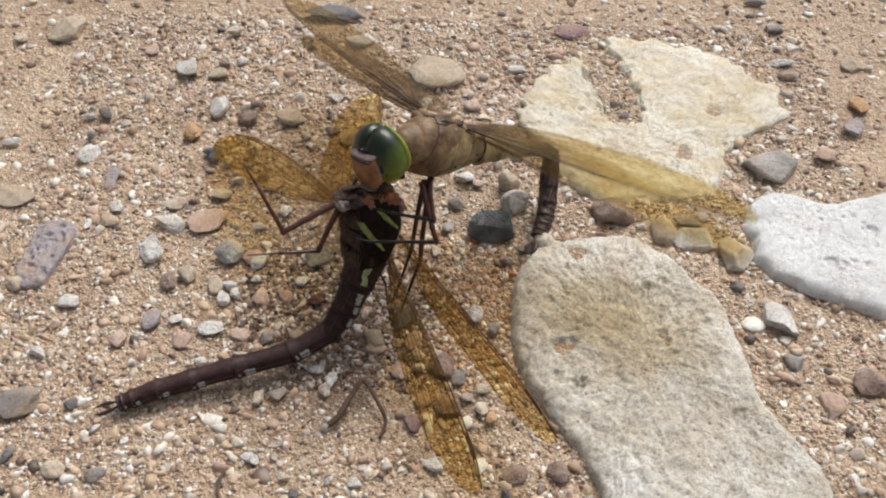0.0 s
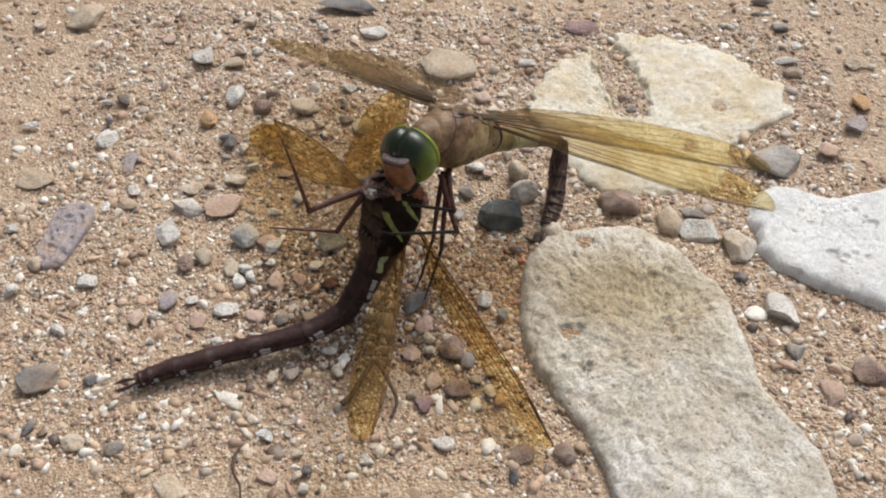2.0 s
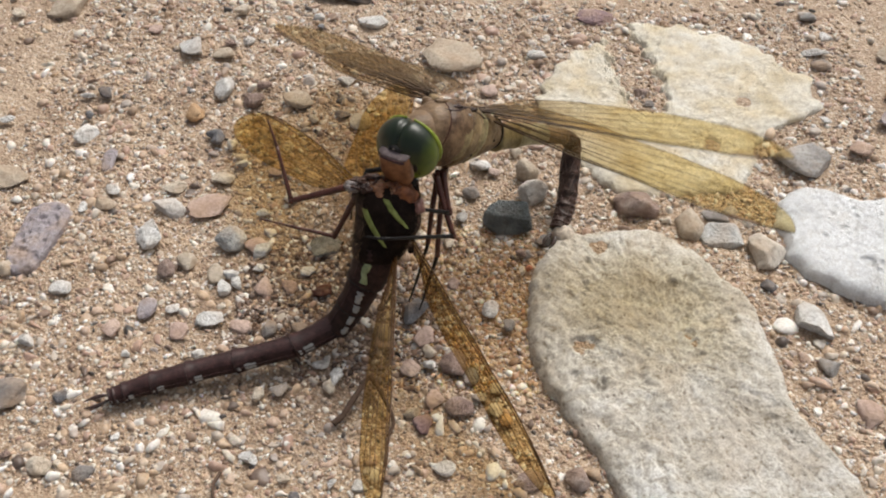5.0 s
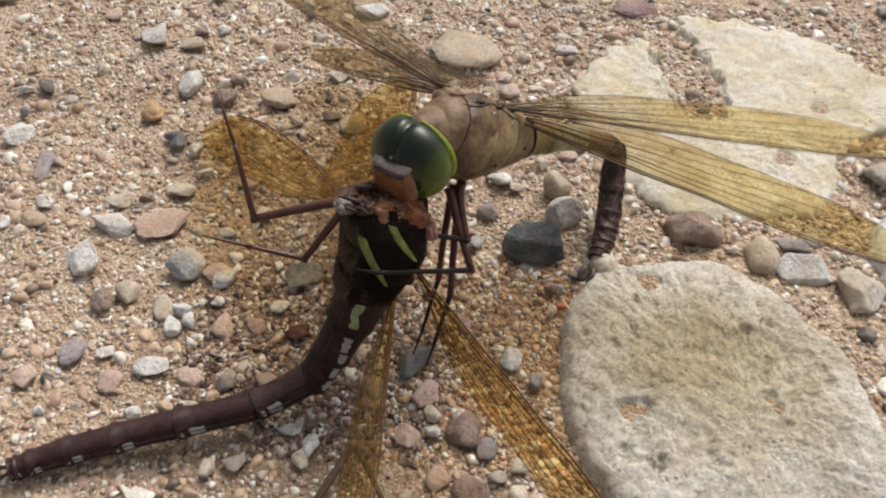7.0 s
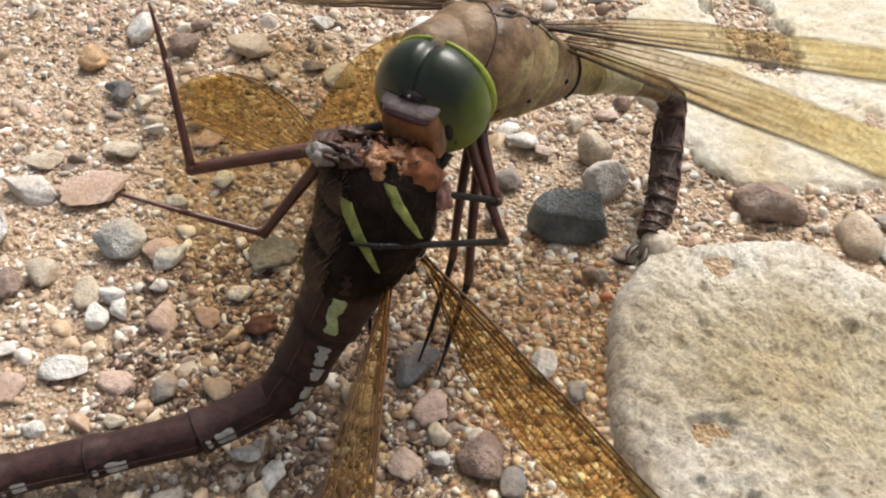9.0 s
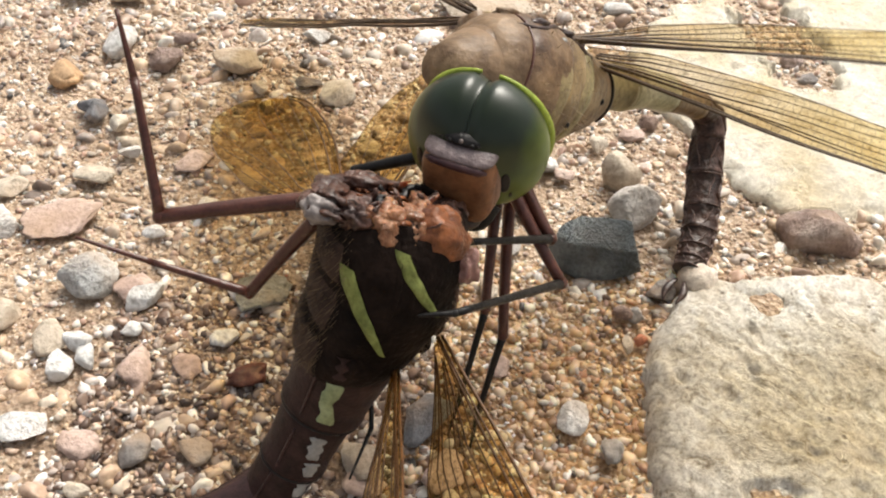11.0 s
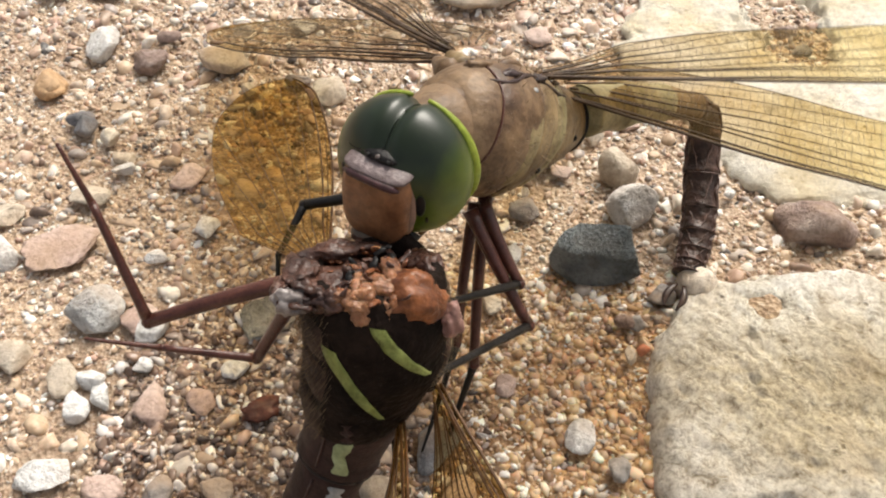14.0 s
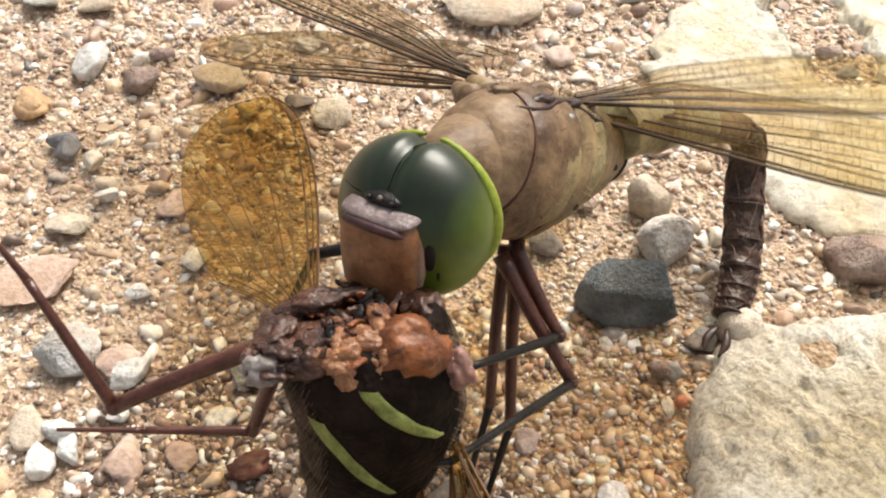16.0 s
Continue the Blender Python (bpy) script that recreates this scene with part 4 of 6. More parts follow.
def leg(thing, joints, thick, thigh_material, shin_material, label=""):
    """A jointed leg through points in millimetres: coxa, knee, ankle, claw, with spines on thigh and shin."""
    p = [Vector(q) * MM for q in joints]

    def limb(name, a, b, r0, r1, material, parent, lab="", spines=0, bow=0.0):
        bm = bmesh.new()
        d = b - a
        side = d.cross(Vector((0.3, 0.2, 1))).normalized()
        mid = [a + d * (k / 8) + side * bow * MM * math.sin(k / 8 * math.pi) for k in range(9)]
        tube(bm, mid, [(r0 + (r1 - r0) * k / 8) * MM * (1.12 if k in (0, 8) else 1.0) for k in range(9)], 10)
        ball(bm, b, (r1 * 1.15 * MM,) * 3, None, 10, 8)
        for k in range(spines):
            q = a.lerp(b, (k + 1) / (spines + 1))
            out = (side * (1 if k % 2 else -1) + d.normalized() * 0.6).normalized()
            tube(bm, [q, q + out * 0.9 * MM], [0.06 * MM, 0.01 * MM], 4)
        return part(name, bm, material, parent, lab)

    thigh = limb("leg", p[0], p[1], thick, thick * 0.72, thigh_material, thing, label, 0, 0.15)
    shin = limb("tibia", p[1], p[2], thick * 0.62, thick * 0.42, shin_material, thigh)
    if len(p) > 3:
        limb("tarsus", p[2], p[3], thick * 0.4, thick * 0.2, shin_material, thigh, "dark clawed foot")
    return thigh


# the feeding insect -----------------------------------------------------------
feeder = tagged(new("feeding_dragonfly"), "large green-eyed brown dragonfly standing over and eating another", "dragonfly")
FEEDER_BASE = Vector((0.004, 0.116, 0.0))
feeder.location = FEEDER_BASE


def feeder_head():
    head = bmesh.new()
    ball(head, (0, -0.6 * MM, -0.3 * MM), (3.3 * MM, 1.9 * MM, 3.4 * MM))
    ob = part("head", head, BLACK, feeder, "head with big green eyes and brown face")
    def dome(x, z, y_front=True):
        """Height of the eyes' surface over the head's middle plane."""
        return 3.3 * math.sqrt(max(0.0, 1 - (x / 4.5) ** 2 - ((z - 0.1) / 4.45) ** 2))

    for side in (1, -1):
        bm = bmesh.new()
        for v in ball(bm, (0, 0, 0), (1, 1, 1), None, 64, 40):
            p = v.co
            x = p.x * 2.42 + 2.08
            # one broad dome with a shallow groove where the two eyes meet
            q = max(-1, min(1, (x - 2.08) / 2.42))
            fall = math.sqrt(max(0.0, 1 - (x / 4.5) ** 2))
            own = math.sqrt(max(1e-6, 1 - q * q))
            k = fall / own if own > 0.05 else fall / 0.05
            k *= 1 - 0.10 * math.exp(-(x / 0.55) ** 2)
            v.co = Vector((side * max(x, 0.0), p.y * 3.3 * k - 0.15 * p.z, p.z * 4.45 * k + 0.1)) * MM
        if side < 0:
            bmesh.ops.reverse_faces(bm, faces=bm.faces)
        part("eye", bm, EYE, ob, "glossy dark green compound eye")
        rim = bmesh.new()
        pts = []
        for k in range(31):
            a = math.radians(-68 + 150 * k / 30)
            pts.append((side * 4.02 * math.cos(a) * MM, (-1.55 - 0.1 * math.sin(a)) * MM, (0.1 + 4.0 * math.sin(a)) * MM))
        tube(rim, pts, [(0.13 + 0.31 * math.sin(math.pi * k / 30) * (1 - 0.3 * k / 30)) * MM for k in range(31)], 10, 1.0)
        part("eye_rim", rim, RIM, ob, "yellow-green band behind the eye")
        for x, z, r in ((2.75, -0.1, 0.55), (3.0, -1.3, 0.28)):
            pp = bmesh.new()
            n = Vector((side * x / 4.5 ** 2, dome(x, z) / 3.3 ** 2, z / 4.45 ** 2)).normalized()
            ball(pp, Vector((side * x, dome(x, z) - 0.02, z)) * MM, (r * 0.6 * MM, 0.08 * MM, r * 1.5 * MM), n.to_track_quat("Y", "Z").to_matrix(), 12, 8)
            part("pseudopupil", pp, BLACK, ob)
    face = bmesh.new()
    for v in ball(face, (0, 0, 0), (1, 1, 1), None, 32, 24):
        p = v.co
        k = 1 - 0.14 * max(0, -p.z)
        v.co = Vector((2.36 * math.copysign(abs(p.x) ** 0.42, p.x) * k, 2.35 + 1.6 * math.copysign(abs(p.y) ** 0.45, p.y) - 0.2 * p.z, -0.75 + 2.70 * math.copysign(abs(p.z) ** 0.5, p.z))) * MM
    part("face", face, FACE, ob, "orange-brown bulging face")
    frons = bmesh.new()
    for v in ball(frons, (0, 0, 0), (1, 1, 1), None, 32, 16):
        p = v.co
        v.co = Vector((2.22 * math.copysign(abs(p.x) ** 0.45, p.x), 2.72 + 1.06 * math.copysign(abs(p.y) ** 0.6, p.y) - 0.14 * p.x * p.x * max(0, p.y), 1.90 + 0.24 * math.copysign(abs(p.z) ** 0.8, p.z) - 0.18 * p.y - 0.10 * p.x * p.x)) * MM
    fr = part("brow_ridge", frons, FRONS, ob, "mauve-grey ridge above the face")
    bar = bmesh.new()
    tube(bar, [(x * MM, (3.84 - 0.05 * x * x) * MM, (1.46 - 0.02 * x * x) * MM) for x in (-1.95, -1.5, -0.6, 0.6, 1.5, 1.95)], [0.08 * MM] + [0.25 * MM] * 4 + [0.08 * MM], 8, 1.0)
    part("dark_band", bar, skin_material("maroon_band", (0.030, 0.012, 0.013), (0.085, 0.040, 0.042), 0.4, 700), fr, "dark maroon band across the brow")
    for side in (1, -1):
        ck = bmesh.new()
        tube(ck, smooth_path([Vector(q) * MM for q in ((side * 2.08, 2.4, 1.4), (side * 2.12, 2.6, 0.0), (side * 1.98, 2.8, -1.6), (side * 1.62, 3.0, -2.8))], 5), [0.25 * MM + 0.24 * MM * math.sin(math.pi * q / 15) for q in range(16)], 10)
        part("cheek", ck, CHEEK, ob, "pale side of the face")
    lip = bmesh.new()
    for v in ball(lip, (0, 0, 0), (1, 1, 1), None, 24, 12):
        p = v.co
        v.co = Vector((1.65 * math.copysign(abs(p.x) ** 0.7, p.x), 3.3 + 1.05 * p.y, -3.35 + 0.5 * p.z)) * MM
    part("upper_lip", lip, LIP, ob, "pale brown upper lip")
    for side in (1, -1):
        jaw = bmesh.new()
        tube(jaw, smooth_path([Vector((side * 1.7, 1.8, -3.2)) * MM, Vector((side * 1.4, 2.8, -4.1)) * MM, Vector((side * 0.3, 3.2, -4.5)) * MM], 5), [0.75 * MM - 0.05 * MM * k for k in range(11)], 10)
        part("mandible", jaw, BLACK, ob, "black biting jaw")
    vertex = bmesh.new()
    ball(vertex, (0, 2.35 * MM, 2.35 * MM), (1.3 * MM, 0.62 * MM, 0.36 * MM))
    part("vertex", vertex, BLACK, ob, "black bump between eyes and frons")
    for x, z in ((-0.7, 2.46), (0.7, 2.46), (0, 2.62)):
        oc = bmesh.new()
        ball(oc, (x * MM, 2.9 * MM, z * MM), (0.15 * MM,) * 3, None, 12, 8)
        part("ocellus", oc, BLACK if x else GRISTLE, ob)
    for side in (1, -1):
        an = bmesh.new()
        tube(an, smooth_path([Vector((side * 1.1, 3.0, 2.7)) * MM, Vector((side * 1.3, 3.4, 3.1)) * MM, Vector((side * 1.5, 3.7, 3.6)) * MM], 4), [0.06 * MM - 0.006 * MM * k for k in range(9)], 6)
        part("antenna", an, BLACK, ob)
    return ob


F_HEAD = feeder_head()

# body axis, in millimetres from the middle of the thorax: neck to waist
NECK, WAIST = Vector((-4.9, -3.0, 2.7)), Vector((5.6, 5.9, -4.1))
BODY_UP = Vector((-0.15, 0.25, 1.0))


THORAX_SHAPE = ((-7.2, 1.4), (-6.2, 2.9), (-4.6, 4.1), (-2.6, 4.7), (0.0, 4.75), (2.0, 4.4), (4.0, 3.85), (6.0, 3.25), (8.0, 2.6), (9.6, 2.1))


def thorax_ring(x, a, puff=1.0):
    """A point of the feeder's thorax: along its axis, and round it from the top."""
    t = THORAX_SHAPE
    q = min(max(x, t[0][0]), t[-1][0])
    for i in range(len(t) - 1):
        if q <= t[i + 1][0]:
            break
    f = (q - t[i][0]) / (t[i + 1][0] - t[i][0])
    before, after = t[max(i - 1, 0)][1], t[min(i + 2, len(t) - 1)][1]
    r = 0.5 * (2 * t[i][1] + (t[i + 1][1] - before) * f + (2 * before - 5 * t[i][1] + 4 * t[i + 1][1] - after) * f * f + (3 * t[i][1] - before - 3 * t[i + 1][1] + after) * f ** 3)
    r *= puff
    return Vector((x, 0.85 * r * math.sin(a), (1.0 if math.cos(a) > 0 else 0.95) * r * math.cos(a) - 0.3)) * MM


def feeder_thorax():
    axis = frame_of(Vector((-0.8, 0.5, 0.1)) * MM, WAIST - NECK, BODY_UP)
    bm = bmesh.new()
    rings = [[bm.verts.new(axis @ thorax_ring(-7.2 + 16.8 * i / 32, 2 * math.pi * j / 40, 0.97)) for j in range(40)] for i in range(33)]
    for a, b in zip(rings, rings[1:]):
        for j in range(40):
            bm.faces.new((a[j], b[j], b[(j + 1) % 40], a[(j + 1) % 40]))
    bm.faces.new(rings[0])
    bm.faces.new(list(reversed(rings[-1])))
    ob = part("thorax", bm, THORAX, feeder, "stout olive-brown thorax")
    neck = bmesh.new()
    tube(neck, [axis @ (Vector(q) * MM) for q in ((-8.6, 0, 0.4), (-7.4, 0, 0.4), (-6.0, 0, 0.3), (-5, 0, 0))], [1.3 * MM, 1.9 * MM, 2.9 * MM, 3.1 * MM], 20)
    part("prothorax", neck, SHOULDER, ob)
    # side plates: slanting bands round the body, each bulging between its seams
    bands = ((-6.0, -3.4, SHOULDER, "shoulder_plate"), (-3.45, 1.0, THORAX, "side_plate"), (0.98, 3.7, SIDE, "side_plate"), (3.68, 4.9, FLANK, "pale_band"), (4.88, 9.4, SIDE, "rear_plate"))

    def slant(x, a):
        return x + (1.9 * math.cos(a) - 0.9) * max(0.0, min(1.0, (9.4 - x) / 7.0))

    for x0, x1, mat, nm in bands:
        bm = bmesh.new()
        rows = []
        for i in range(11):
            row = []
            for j in range(49):
                a = math.radians(-150 + 300 * j / 48)
                x = slant(x0 + (x1 - x0) * i / 10, a)
                puff = 1.0 + 0.03 * math.sin(math.pi * i / 10) ** 0.6 - 0.02 * (i in (0, 10)) + 0.035 * noise.noise((x * 0.5, a * 1.6, 3)) + 0.015 * noise.noise((x * 1.4, a * 4, 3))
                row.append(axis @ thorax_ring(x, a, puff))
            rows.append(row)
        patch(bm, rows)
        part(nm, bm, mat, ob)
    for x0, w, mat, nm in ((-3.42, 0.09, REDLEG, "collar_seam"), (0.99, 0.05, THORAX, "side_seam"), (9.0, 0.2, BLACK, "waist_seam")):
        sm = bmesh.new()
        tube(sm, [axis @ thorax_ring(slant(x0, a), a, 1.0) for a in (math.radians(-150 + 7.5 * j) for j in range(41))], [w * MM] * 41, 8)
        part(nm, sm, mat, ob)
    for side in (1, -1):
        for x, deg in ((1.6, 118), (6.6, 96)):
            sp = bmesh.new()
            ball(sp, axis @ thorax_ring(x, side * math.radians(deg), 1.0), (0.26 * MM,) * 3, None, 10, 8)
            part("spiracle", sp, BLACK, ob)
    # plates and hinges between the wings, set into the back
    for x, deg, r in ((-2.6, 0, 0.75), (-0.9, 22, 0.6), (-0.9, -22, 0.6), (0.6, 0, 0.75), (2.0, 24, 0.6), (2.0, -24, 0.6), (3.4, 0, 0.65), (4.6, 20, 0.45), (4.6, -20, 0.45)):
        bm = bmesh.new()
        mid = thorax_ring(x, math.radians(deg), 0.99)
        for v in ball(bm, (0, 0, 0), (1, 1, 1), None, 18, 12):
            q = v.co * (1 + 0.4 * noise.noise(v.co * 1.8 + Vector((x, deg, 0))))
            v.co = axis @ (mid + Vector((q.x * r * 1.6, q.y * r * 0.9, q.z * r * 0.55)) * MM)
        part("wing_hinge", bm, DARKBROWN if deg else THORAX, ob)
    for side in (1, -1):
        ridge = bmesh.new()
        way = [thorax_ring(-3.4 + 0.5 * k, side * math.radians(25 + 6 * math.sin(k * 0.5) + 0.6 * k), 1.0) for k in range(19)]
        tube(ridge, [axis @ q for q in way], [(0.07 + 0.16 * math.sin(math.pi * k / 18) ** 0.6 * (1 + 0.4 * math.sin(k * 1.9))) * MM for k in range(19)], 10)
        part("wing_ridge", ridge, DARKBROWN, ob, "dark ridge where the wings are hinged")
        dot = bmesh.new()
        ball(dot, axis @ thorax_ring(0.4, side * math.radians(42), 1.0), (0.34 * MM, 0.27 * MM, 0.2 * MM), None, 12, 8)
        part("pale_dot", dot, PALEMARK, ob)
        # lower edges of the side plates: paler, with a dark pit between them
        for x0, x1, deg, mat in ((-1.4, 0.5, 96, LOBE), (2.3, 4.2, 88, LOBE)):
            lobe = bmesh.new()
            rows = [[axis @ thorax_ring(x0 + (x1 - x0) * i / 8 + 1.1 * math.cos(math.radians(deg - 34 + 8.5 * j)), side * math.radians(deg - 34 + 8.5 * j), 1.03 - 0.03 * (max(abs(i - 4), abs(j - 4)) / 4) ** 3) for j in range(9)] for i in range(9)]
            patch(lobe, rows)
            part("pale_lobe", lobe, mat, ob)
    # knobs on which the left wings turn
    for root, foot in (((-3.7, 5.7, 2.0), -1.2), ((-4.7, 5.0, 1.9), -2.8)):
        knob = bmesh.new()
        low = axis @ thorax_ring(foot, math.radians(34), 0.93)
        top = Vector(root) * MM
        tube(knob, [low, low.lerp(top, 0.35), low.lerp(top, 0.7), top, top + (top - low) * 0.12], [1.0 * MM, 0.85 * MM, 0.6 * MM, 0.42 * MM, 0.2 * MM], 14)
        for v in knob.verts:
            v.co += Vector((1, 1, 1)) * 0.16 * MM * noise.noise(v.co * 1100)
        part("wing_base", knob, SIDE if foot > -2 else THORAX, ob, "knob on which a wing turns")
    hair = bmesh.new()
    rng = random.Random(8)
    for k in range(420):
        a, s = rng.uniform(0, 2 * math.pi), rng.uniform(-0.95, 0.6)
        e = math.sqrt(1 - s * s)
        n = Vector((rng.uniform(-0.5, 0.1), math.cos(a), math.sin(a))).normalized()
        q = Vector((s * 6.7, 4.2 * e * math.cos(a), 4.95 * e * math.sin(a) - 0.35))
        tube(hair, [axis @ (q * MM), axis @ ((q + n * rng.uniform(0.4, 0.9)) * MM)], [0.022 * MM, 0.007 * MM], 3)
    tagged(part("body_hair", hair, HAIR, ob, "fine pale hairs on the thorax"), kind="stuff")
    return ob


F_THORAX = feeder_thorax()


def abdomen(thing, path, radii, cuts, mats, spot=None, name="abdomen_segment", flat=0.92, origin=Vector(), worn=0.0):
    """Tail segments along a path: each a slightly waisted barrel with a raised rear ring."""
    pts = smooth_path([Vector(q) * MM for q in path], 16)
    n = len(pts) - 1

    def radius(f):
        x = f * (len(radii) - 1)
        i = min(int(x), len(radii) - 2)
        return radii[i] + (radii[i + 1] - radii[i]) * (x - i)

    made = []
    for k, (a, b) in enumerate(zip(cuts, cuts[1:])):
        bm = bmesh.new()
        ring, rr = [], []
        for q in range(13):
            f = a + (b - a) * q / 12
            i = min(int(f * n), n - 1)
            ring.append(pts[i].lerp(pts[i + 1], f * n - i) - origin)
            rr.append(radius(f) * MM * (1 - 0.07 * math.sin(math.pi * q / 12) + ((0.03 if worn else 0.07) if q >= 11 else 0) - ((0.02 if worn else 0.05) if q == 0 else 0)))
        tube(bm, ring, rr, 20, flat)
        if worn and k > 2:
            # shrunken skin: lengthwise wrinkles and dents
            axis = ring[12] - ring[0]
            for v in bm.verts:
                f = min(1.0, max(0.0, (v.co - ring[0]).dot(axis) / axis.length_squared))
                mid = ring[min(12, int(f * 12 + 0.5))]
                turn = v.co - mid
                u = turn.normalized() * 2.4
                v.co = mid + turn * (1 + worn * noise.noise(u + Vector((k, f * 1.5, 0))) + worn * 0.8 * noise.noise(u * 2.1 + Vector((0, k, f * 4))))
        seg = part(name, bm, mats[k], thing)
        made.append(seg)
        d = (ring[8] - ring[4]).normalized()
        upv = Vector((0, 0, 1))
        upv = (upv - d * upv.dot(d)).normalized()
        out = d.cross(upv)
        plate = bmesh.new()
        rows = []
        for q in range(0, 13) if not (worn and k > 2) else ():
            w = 50 - 8 * math.sin(math.pi * q / 12) + (14 if q > 9 else 0)
            rows.append([ring[q] + (upv * flat * math.cos(a) + out * math.sin(a)) * rr[q] * (1.035 + 0.03 * (j == 4) - 0.05 * (j in (0, 8))) for j, a in ((j, math.radians(-w + 2 * w * j / 8)) for j in range(9))])
        if rows:
            patch(plate, rows)
            part("dorsal_plate", plate, DORSAL if mats[k] is TAILBROWN else mats[k], seg)
        if mats[k] is TAILBROWN:
            joint = bmesh.new()
            side = [ring[12] + (upv * flat * math.cos(a) + out * math.sin(a)) * rr[12] * 1.0 for a in (2 * math.pi * j / 24 for j in range(25))]
            tube(joint, side, [0.085 * MM] * 25, 6)
            part("joint_ring", joint, DARKBROWN, seg)
            for turn in (-1, 1):
                # a sharp keel along each flank
                keel = bmesh.new()
                tube(keel, [ring[q] + (upv * flat * math.cos(radians(74)) + out * turn * math.sin(radians(74))) * rr[q] * 1.02 for q in range(13)], [0.07 * MM] * 13, 6)
                part("side_keel", keel, DORSAL, seg)
        if spot:
            spot(seg, ring, rr, d, k)
    return made


def tail_ornament(seg, ring, rr, d, k):
    """On the feeder's dark segments: paler side edges, a pair of lines that close to a V, and a ring at the rear."""
    if k < 3:
        return
    face = Vector((-0.25, -0.6, 0.75))
    face = (face - d * face.dot(d)).normalized()
    out = d.cross(face)

    def at(q, deg, proud):
        i = min(int(q), 11)
        r = (rr[i] + (rr[i + 1] - rr[i]) * (q - i)) * proud
        a = math.radians(deg)
        return ring[i].lerp(ring[i + 1], q - i) + (face * 0.92 * math.cos(a) + out * math.sin(a)) * r

    for turn in (-1, 1):
        edge = bmesh.new()
        tube(edge, [at(0.4 + 0.95 * j, turn * (70 + 6 * math.sin(j * 0.9 + k)), 1.0) for j in range(13)], [(0.10 + 0.10 * math.sin(math.pi * j / 12)) * MM for j in range(13)], 8)
        part("side_edge", edge, EDGEBROWN, seg)
        line = bmesh.new()
        tube(line, [at(1.0 + 0.85 * j, turn * (40 - 2.6 * j + 2 * math.sin(j + k)), 1.01) for j in range(13)], [(0.03 + 0.05 * math.sin(math.pi * j / 12)) * MM for j in range(13)], 6)
        part("pale_line", line, EDGEBROWN, seg)
    rim = bmesh.new()
    tube(rim, [at(11.7, -100 + 10 * j, 1.0) for j in range(21)], [0.075 * MM] * 21, 6)
    part("rear_ring", rim, EDGEBROWN, seg)


F_PATH = [(7.2, 118.2, 18.6), (12.0, 122.4, 15.8), (16.8, 126.6, 12.0), (19.9, 128.8, 8.8), (20.0, 126.2, 5.6), (19.8, 122.3, 3.2), (19.2, 119.1, 1.9), (18.3, 116.4, 1.3)]
abdomen(feeder, F_PATH, (2.15, 2.0, 1.65, 1.35, 1.45, 1.6, 1.6, 1.55, 1.45, 1.25), (0.0, 0.09, 0.22, 0.345, 0.50, 0.61, 0.71, 0.80, 0.88, 0.95, 1.0),
        [FLANK, GREENISH, SIDE] + [FEEDERTAIL] * 7, tail_ornament, origin=FEEDER_BASE, worn=0.12)


def appendages(thing, root, way, side, length, material):
    made = []
    for s in (1, -1):
        bm = bmesh.new()
        r, w, q = Vector(root) * MM, Vector(way).normalized(), Vector(side).normalized()
        tube(bm, smooth_path([r + q * s * 0.35 * MM, r + w * length * 0.5 * MM + q * s * 0.75 * MM, r + w * length * MM + q * s * 0.55 * MM], 4), [0.16 * MM, 0.22 * MM, 0.3 * MM, 0.34 * MM, 0.34 * MM, 0.3 * MM, 0.22 * MM, 0.14 * MM, 0.05 * MM], 8, 0.5)
        made.append(part("tail_appendage", bm, material, thing, "leaf-shaped tail appendage"))
    return made


appendages(feeder, Vector((17.6, 115.2, 1.3)) - FEEDER_BASE / MM, (-0.5, -1, -0.15), (1, -0.5, 0), 2.6, DARKBROWN)

# wing, root from the middle of the thorax, way of the hind edge, rows of seconds and tip, beat in degrees early and late
RF_TIP = [(0, 46.3, -8.5, 1.3), (0.3, 47.0, -5.0, 4.5), (0.6, 47.2, -3.0, 7.5), (1.0, 47.2, -2.6, 6.5), (1.5, 47.1, -2.3, 7.5), (2, 47.5, -1.0, 1.5), (3, 47.7, 0.2, -2.6), (5.5, 48.0, 1.7, -0.1),
          (7, 48.0, 1.7, 0.6), (8, 48.0, 1.8, 1.4), (11, 48.0, 2.5, 3.6), (12, 47.9, 3.2, 5.4), (13.5, 47.9, 2.0, 4.5), (15, 47.8, 2.8, 5.9), (16, 47.9, 1.2, 4.6)]
RH_TIP = [(0, 45.8, -14.7, -4.0), (0.6, 47.4, -11.0, 0.0), (1.5, 48.0, -9.2, 2.4), (3, 47.3, -11.5, -2.1), (5.5, 47.6, -10.6, -1.1), (7, 47.1, -12.1, -2.7), (8, 46.6, -13.1, -4.0),
          (11, 47.2, -11.9, -1.9), (12, 47.6, -10.9, -0.3), (13.5, 47.7, -10.5, 0.2), (16, 47.6, -10.8, -0.1)]
LF_TIP = [(0, -33.0, 39.3, -8.0), (0.5, -35.4, 35.2, -13.0), (1.0, -36.3, 32.5, -15.8), (1.5, -37.8, 33.8, -9.8), (2, -37.3, 34.1, -10.3), (2.5, -38.7, 33.6, -7.0), (3, -38.3, 34.5, -5.7), (5.5, -33.7, 37.1, -12.4), (6, -35.3, 36.1, -10.8), (6.5, -37.6, 34.3, -9.0), (7, -37.4, 37.0, -5.7), (8, -37.0, 37.7, -4.7), (12, -36.2, 38.7, -3.1), (13.5, -37.4, 37.2, -4.9), (16, -37.0, 37.8, -4.0)]
